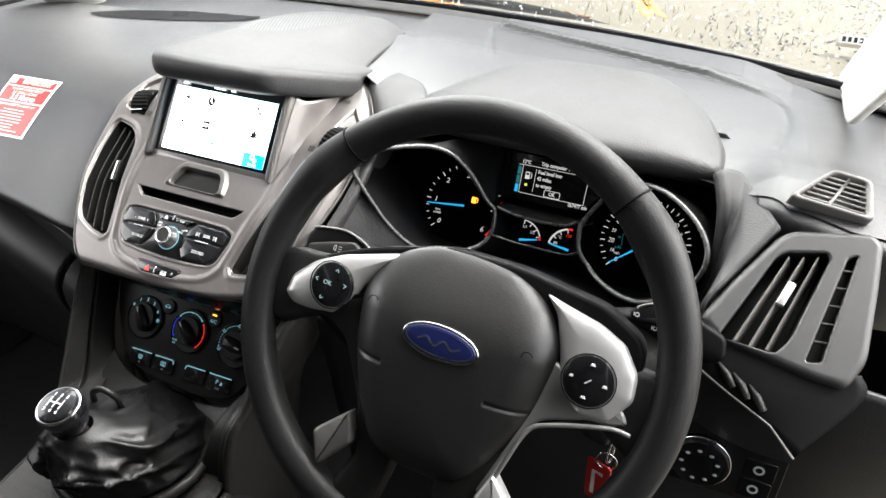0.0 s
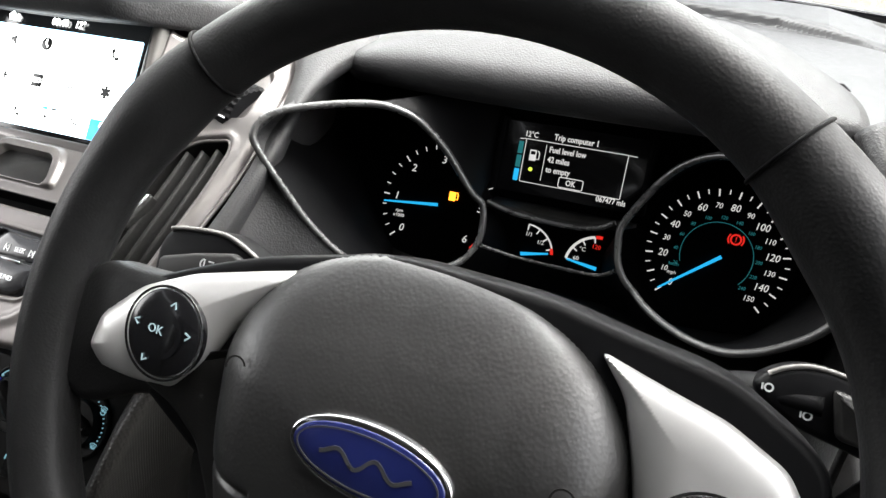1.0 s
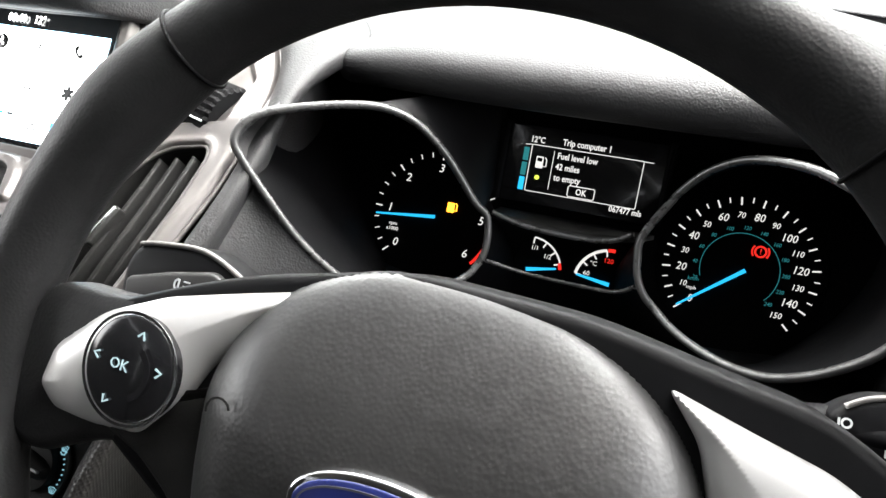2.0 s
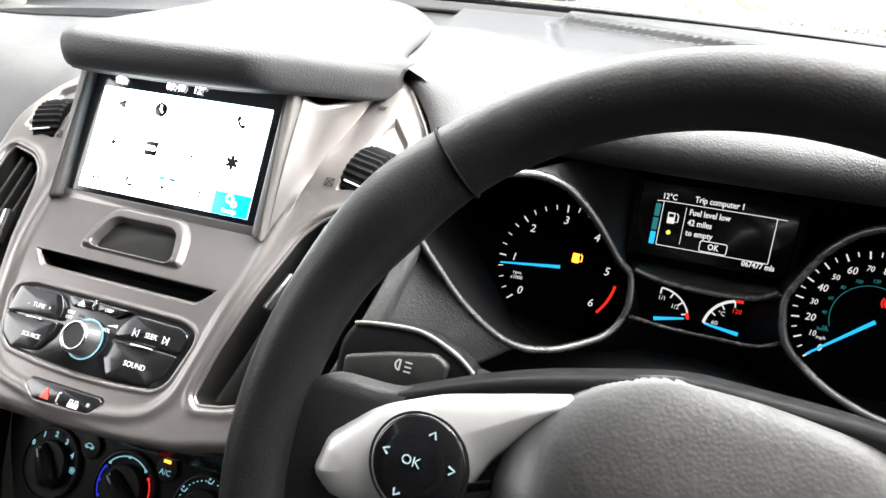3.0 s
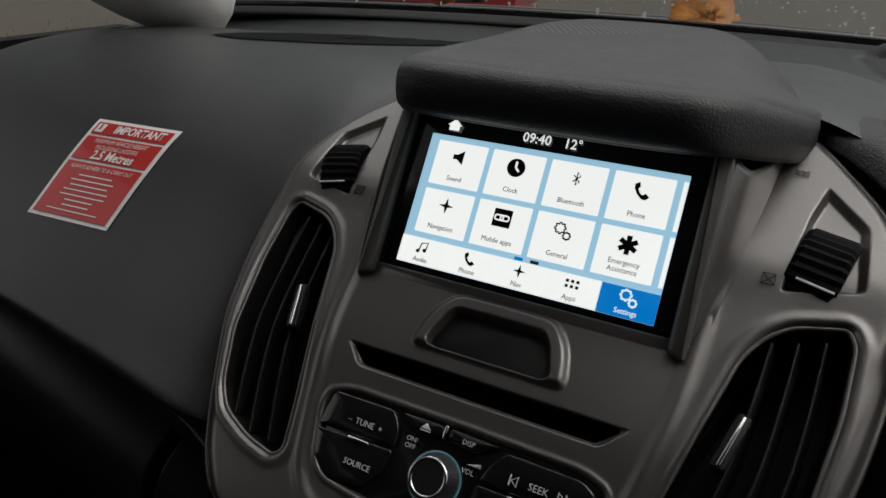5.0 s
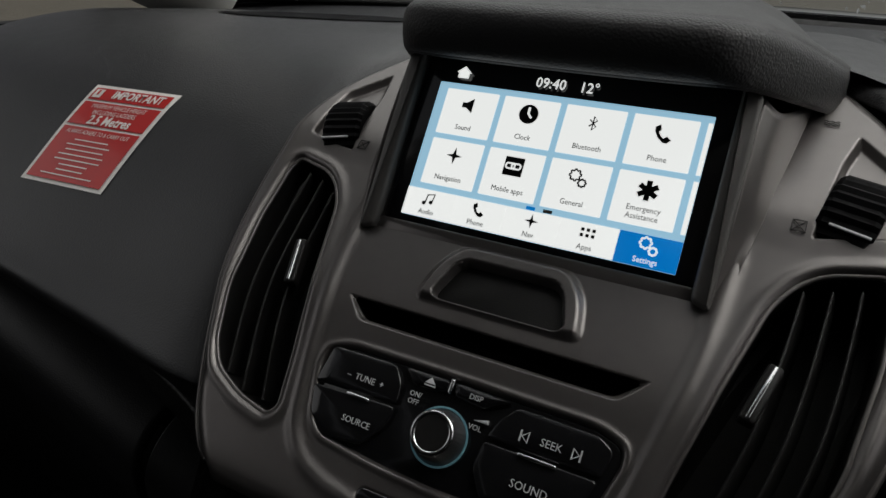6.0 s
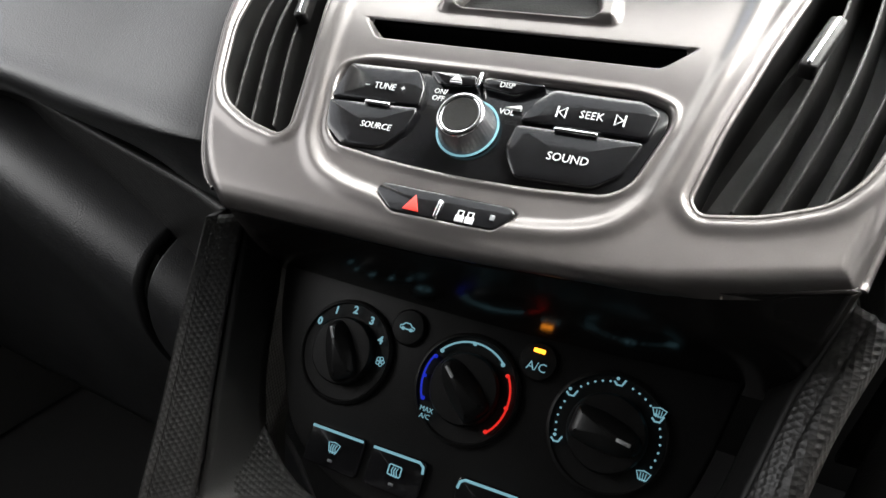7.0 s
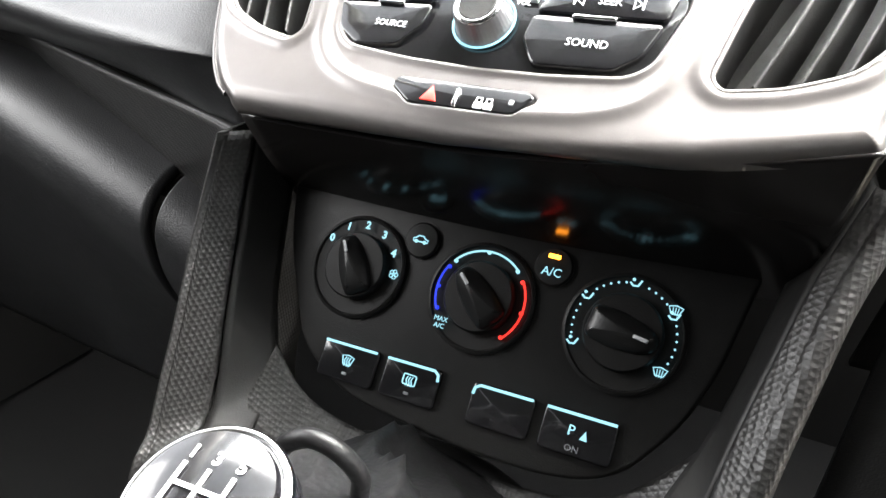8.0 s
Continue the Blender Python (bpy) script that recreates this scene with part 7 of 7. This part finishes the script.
label_text("IMPORTANT", 0.60, 0.100, 0.0105, 0.86, bold=0.0003)
label_text("MAXIMUM VEHICLE HEIGHT\nINCLUDING LADDERS", 0.5, 0.265, 0.0056, 0.78)
label_text("2.5 Metres", 0.52, 0.375, 0.0115, 0.86, bold=0.0003)
label_text("ALWAYS ADHERE TO & CARRY OUT", 0.5, 0.505, 0.0050, 0.78)
rng = random.Random(3)
for k in range(8):
    w = rng.uniform(0.16, 0.34)
    label_patch("text_bar", 0.5 - w, 0.574 + 0.048 * k, 0.5 + w, 0.584 + 0.048 * k, WHITE, 0.0016, "", 6, 2)
label_patch("sign_disc", 0.075, 0.055, 0.175, 0.145, WHITE, 0.0016, "white sign disc", 3, 3)
label_patch("sign_bar", 0.115, 0.065, 0.140, 0.120, RED, 0.0020, "", 2, 3)

# tray in the passenger top
tr = spline([(-0.45, 1.020), (-0.40, 1.075), (-0.33, 1.115), (-0.25, 1.145), (-0.205, 1.130), (-0.22, 1.085), (-0.30, 1.045), (-0.40, 1.010)], 6, True)
tv, n_ = [], len(tr)
cc = tr.mean(0)
for k in (1.0, 0.92, 0.8, 0.5, 0.1):
    for p in tr:
        q = cc + (p - cc) * k
        tv.append((q[0], q[1], 1.2405))
stick(mesh_part("tray_mat", tv, grid_faces(5, n_, False, True), DIAL, dash, "dark rubber tray mat"), 0.0012, (0, 0, -1))

# ---- windscreen ----
def glass_material():
    m = bpy.data.materials.new("windscreen_glass")
    m.use_nodes = True
    p = m.node_tree.nodes["Principled BSDF"]
    p.inputs["Base Color"].default_value = (0.95, 0.98, 0.97, 1)
    p.inputs["Roughness"].default_value = 0.0
    p.inputs["Transmission Weight"].default_value = 1.0
    p.inputs["IOR"].default_value = 1.45
    return m


GLASS = glass_material()
base = [(-0.72, 1.20, 1.215), (-0.5, 1.285, 1.222), (-0.25, 1.335, 1.226), (0, 1.350, 1.228), (0.25, 1.335, 1.226), (0.5, 1.285, 1.222), (0.72, 1.20, 1.215)]
roof = [(-0.62, 0.50, 1.85), (-0.42, 0.545, 1.865), (-0.21, 0.565, 1.872), (0, 0.57, 1.875), (0.21, 0.565, 1.872), (0.42, 0.545, 1.865), (0.62, 0.50, 1.85)]
mid = [tuple((np.array(a) + np.array(b)) / 2 + np.array((0, 0.035, 0.035))) for a, b in zip(base, roof)]
win = thing("window_1", "rain-spotted windscreen of the van", "windscreen", kind="structure")
pane = sheet("pane", [base, mid, roof], GLASS, win, "clear wet windscreen glass", 6, 4, 0.005)
pane.visible_shadow = False
band_a = [(x, y - 0.045 * (1 - abs(x) * 0.3), z + 0.030) for x, y, z in base]
band_b = [(x, y + 0.02, z - 0.012) for x, y, z in base]
sheet("black_band", [[(x, y - 0.004, z) for x, y, z in band_a], [(x, y - 0.01, z - 0.01) for x, y, z in base], band_b], GLOSS, win, "black painted lower edge", 3, 4, 0.003)
sheet("dash_edge_seal", [[(x, y - 0.085 + 0.02 * abs(x), z + 0.016) for x, y, z in base], [(x, y - 0.060, z + 0.022) for x, y, z in base], [(x, y - 0.040, z + 0.012) for x, y, z in base]], RUBBER, win, "black rubber seal", 3, 4, 0.004)
# water drops outside on the glass
rng = random.Random(11)
dv_, df_ = [], []
bs, ms, rs = spline(base, 8), spline(mid, 8), spline(roof, 8)
for _ in range(900):
    i = rng.uniform(2, len(bs) - 3)
    j, t = int(i), i - int(i)
    h = rng.uniform(0.04, 0.34)
    lo, mi = bs[j] * (1 - t) + bs[j + 1] * t, ms[j] * (1 - t) + ms[j + 1] * t
    up = (mi - lo) / np.linalg.norm(mi - lo)
    p = lo + (mi - lo) * h + np.array((0, 0.0102, 0.0088)) * 1.4 + np.array((0, 0.030, 0.030)) * math.sin(math.pi * h) * 0.25
    nx = np.array((1.0, 0, 0))
    nn = np.cross(nx, up)
    nn = nn / np.linalg.norm(nn)
    if nn[1] < 0:
        nn = -nn
    r = rng.choice((0.0007, 0.0010, 0.0013, 0.0020))
    k = len(dv_)
    for rr, hh in ((1.0, 0.0), (0.75, 0.45), (0.3, 0.62)):
        for a in range(8):
            dv_.append(p + r * (rr * (math.cos(a * math.pi / 4) * nx + math.sin(a * math.pi / 4) * up * 1.25) + hh * nn))
    for q in range(2):
        for a in range(8):
            b = (a + 1) % 8
            df_.append((k + q * 8 + a, k + q * 8 + b, k + q * 8 + 8 + b, k + q * 8 + 8 + a))
    df_.append(tuple(k + 16 + a for a in range(8)))
drops = mesh_part("rain_drops", dv_, df_, DROP)
tagged(drops, "clear rain drops on the outside of the windscreen", "rain drops", kind="stuff")
drops.visible_shadow = False
# scuttle, wipers, leaves outside
sc = sheet("scuttle", [[(x * 1.05, y + 0.012, z - 0.016) for x, y, z in base], [(x * 1.05, y + 0.09, z - 0.016) for x, y, z in base], [(x * 1.05, y + 0.17, z - 0.022) for x, y, z in base], [(x * 1.05, y + 0.19, z - 0.07) for x, y, z in base]], RUBBER, None, "", 4, 4, 0.004)
tagged(sc, "black wet plastic scuttle below the windscreen", "scuttle", kind="structure")
wiper = thing("windscreen_wiper", "black wiper resting along the foot of the windscreen", "wiper")
tube("blade", spline([(-0.42, 1.345, 1.235), (-0.15, 1.385, 1.240), (0.15, 1.380, 1.240), (0.36, 1.345, 1.236)], 6), 0.006, RUBBER, wiper, "", 8)
tube("arm", spline([(0.30, 1.43, 1.222), (0.20, 1.42, 1.238), (0.05, 1.395, 1.252), (-0.02, 1.388, 1.250)], 6), [0.011] * 10 + [0.007] * 9, BLACK, wiper, "", 8)


def leaf(pos, size, turn, tilt, colour):
    m = material("fallen_leaf", colour, 0.5, grain=0.4, grain_scale=200, vary=0.45, blotch=40)
    pts = []
    for i in range(40):
        a = 2 * math.pi * i / 40
        r = size * (0.55 + 0.38 * abs(math.cos(2.5 * a)) ** 0.6 + 0.06 * math.sin(13 * a))
        pts.append((r * math.cos(a), r * math.sin(a) * 0.85))
    v, f = [], []
    for k in (1.0, 0.6, 0.25):
        for x, y in pts:
            v.append((x * k, y * k, 0.12 * size * math.sin(3 * x / size + 1) * k + 0.10 * size * (y / size) ** 2 * k))
    f = grid_faces(3, 40, False, True) + [tuple(range(80, 120))]
    ob = mesh_part("fallen_leaf", v, f, m, m=pose(*pos, tilt, 10, turn))
    mod = ob.modifiers.new("thickness", "SOLIDIFY")
    mod.thickness = 0.0006
    return tagged(ob, "wet orange-brown fallen leaf on the scuttle", "leaf", group="fallen leaves")


leaf((-0.004, 1.420, 1.252), 0.060, 20, 30, (0.42, 0.15, 0.02))
leaf((-0.355, 1.420, 1.240), 0.055, 140, 28, (0.38, 0.12, 0.02))
leaf((0.360, 1.400, 1.280), 0.050, 75, 40, (0.45, 0.17, 0.03))
leaf((0.215, 1.47, 1.225), 0.050, 200, 18, (0.45, 0.16, 0.03))

# ---- outside ----
def ground_material():
    m = bpy.data.materials.new("wet_gravel_and_grass")
    m.use_nodes = True
    nt = m.node_tree
    p = nt.nodes["Principled BSDF"]
    tc = nt.nodes.new("ShaderNodeTexCoord")
    big, mid_, fine = (nt.nodes.new("ShaderNodeTexNoise") for _ in range(3))
    for n, s in ((big, 0.35), (mid_, 4.0), (fine, 60.0)):
        n.inputs["Scale"].default_value, n.inputs["Detail"].default_value = s, 8
        nt.links.new(tc.outputs["Object"], n.inputs["Vector"])
    r1 = nt.nodes.new("ShaderNodeValToRGB")
    r1.color_ramp.elements[0].color, r1.color_ramp.elements[1].color = (0.15, 0.12, 0.08, 1), (0.28, 0.25, 0.20, 1)
    r1.color_ramp.elements[0].position, r1.color_ramp.elements[1].position = 0.35, 0.65
    r2 = nt.nodes.new("ShaderNodeValToRGB")
    r2.color_ramp.elements[0].color, r2.color_ramp.elements[1].color = (0.09, 0.085, 0.045, 1), (0.25, 0.22, 0.165, 1)
    nt.links.new(fine.outputs["Fac"], r1.inputs[0])
    nt.links.new(mid_.outputs["Fac"], r2.inputs[0])
    mix = nt.nodes.new("ShaderNodeMix")
    mix.data_type = "RGBA"
    nt.links.new(big.outputs["Fac"], mix.inputs["Factor"])
    nt.links.new(r1.outputs[0], mix.inputs["A"])
    nt.links.new(r2.outputs[0], mix.inputs["B"])
    nt.links.new(mix.outputs["Result"], p.inputs["Base Color"])
    p.inputs["Roughness"].default_value = 0.45
    b = nt.nodes.new("ShaderNodeBump")
    b.inputs["Strength"].default_value, b.inputs["Distance"].default_value = 0.8, 0.02
    nt.links.new(fine.outputs["Fac"], b.inputs["Height"])
    nt.links.new(b.outputs[0], p.inputs["Normal"])
    return m


v = []
gx, gy = np.r_[-300, -60, np.linspace(-25, 25, 60), 60, 300], np.r_[-300, -60, np.linspace(-20, 30, 60), 60, 300]
for x in gx:
    for y in gy:
        near = abs(x) < 26 and -21 < y < 31
        v.append((x, y, 0.05 * noise.noise(Vector((x * 0.6, y * 0.6, 0))) if near else 0.0))
ground = mesh_part("ground", v, grid_faces(len(gx), len(gy)), ground_material())
tagged(ground, "wet tan gravel and worn grass", "ground", kind="structure")
# tufts and stones
rng = random.Random(5)
gv, gf = [], []
for _ in range(2600):
    x, y = rng.uniform(-9, 4), rng.uniform(4.2, 13)
    h, a = rng.uniform(0.03, 0.10), rng.uniform(0, 6.28)
    k = len(gv)
    w = 0.006
    gv += [(x - w * math.cos(a), y - w * math.sin(a), -0.02), (x + w * math.cos(a), y + w * math.sin(a), -0.02), (x + rng.uniform(-0.04, 0.04), y + rng.uniform(-0.04, 0.04), h)]
    gf.append((k, k + 1, k + 2))
grass = mesh_part("grass", gv, gf, material("dull_grass", (0.13, 0.13, 0.04), 0.7, vary=0.3), smooth=False)
tagged(grass, "thin wet grass blades on the verge", "grass", kind="stuff")
gv, gf = [], []
for _ in range(1400):
    x, y = rng.uniform(0.2, 3.5), rng.uniform(5.0, 11)
    s = rng.uniform(0.010, 0.028)
    k = len(gv)
    for a in range(6):
        gv.append((x + s * math.cos(a * 1.047) * rng.uniform(0.7, 1), y + s * math.sin(a * 1.047) * rng.uniform(0.7, 1), rng.uniform(-0.01, 0.02)))
    gv.append((x, y, s * 0.5 + 0.012))
    for a in range(6):
        gf.append((k + a, k + (a + 1) % 6, k + 6))
stones = mesh_part("gravel_stones", gv, gf, material("wet_stones", (0.16, 0.155, 0.15), 0.35, vary=0.4), smooth=False)
tagged(stones, "wet grey gravel stones", "gravel", kind="stuff")


def parked_car(m):
    t = thing("parked_car", "red parked car standing on the wet ground", "car")
    paint = material("red_car_paint", (0.42, 0.03, 0.03), 0.3, vary=0.08, coat=0.6)
    side = spline([(-2.0, 0.30), (-2.05, 0.62), (-1.9, 0.85), (-1.1, 0.95), (-0.5, 1.38), (0.6, 1.42), (1.2, 1.0), (1.95, 0.9), (2.05, 0.55), (2.0, 0.28)], 5)
    rows = []
    for y, k in ((-0.84, 0.90), (-0.80, 0.98), (-0.6, 1.0), (0.6, 1.0), (0.80, 0.98), (0.84, 0.90)):
        rows.append([(x, y, 0.28 + (z - 0.28) * k) for x, z in side])
    r = np.array(rows)
    body = mesh_part("body", r.reshape(-1, 3), grid_faces(6, len(side)) + [tuple(range(len(side))), tuple(range(5 * len(side), 6 * len(side)))[::-1]], paint, t)
    for y in (-0.846, 0.846):
        plate("side_window", rounded([(-0.85, 0.95), (-0.45, 1.28), (0.55, 1.30), (1.0, 0.98)], 0.08), Matrix.Translation((0, y, 0)) @ Matrix.Rotation(radians(90), 4, "X") @ Matrix.Translation((0, 0, -0.005)), GLOSS, body, "dark side window", 0.012, 0.002, base=-0.01)
        for x in (-1.25, 1.30):
            w = tube("wheel", [(x, y - 0.09, 0.31), (x, y - 0.07, 0.31), (x, y + 0.07, 0.31), (x, y + 0.09, 0.31)], [0.28, 0.31, 0.31, 0.28], RUBBER, t, "black tyre", 24)
            tube("rim", [(x, y - 0.1, 0.31), (x, y + 0.1, 0.31)], 0.19, GREYP, w, "grey wheel rim", 20)
    plate("bumper_trim", box2(-0.7, -0.05, 0.7, 0.05, 0.02), pose(-2.03, 0, 0.42, 90, 0, -90), WHITE, t, "white bumper trim", 0.03, 0.01)
    for o in (t,):
        o.matrix_world = m
    return t


parked_car(pose(-5.6, 10.2, 0, 0, 0, 8))
sign = thing("number_board", "small white plate with dark bars lying by the gravel", "plate")
SG = frame_at((1.45, 6.8, 0.16), (0, 0.45, 0.9), (1, 0, 0)) @ Matrix.Scale(0.6, 4)
plate("board", box2(-0.26, -0.06, 0.26, 0.06, 0.01), SG, WHITE, sign, "white board", 0.01, 0.003, base=-0.20)
for k in range(6):
    plate("bar", box2(-0.22 + 0.073 * k, -0.038, -0.175 + 0.073 * k, 0.038, 0.004), SG, BLACK, sign, "", 0.013, 0.001, base=0.008)
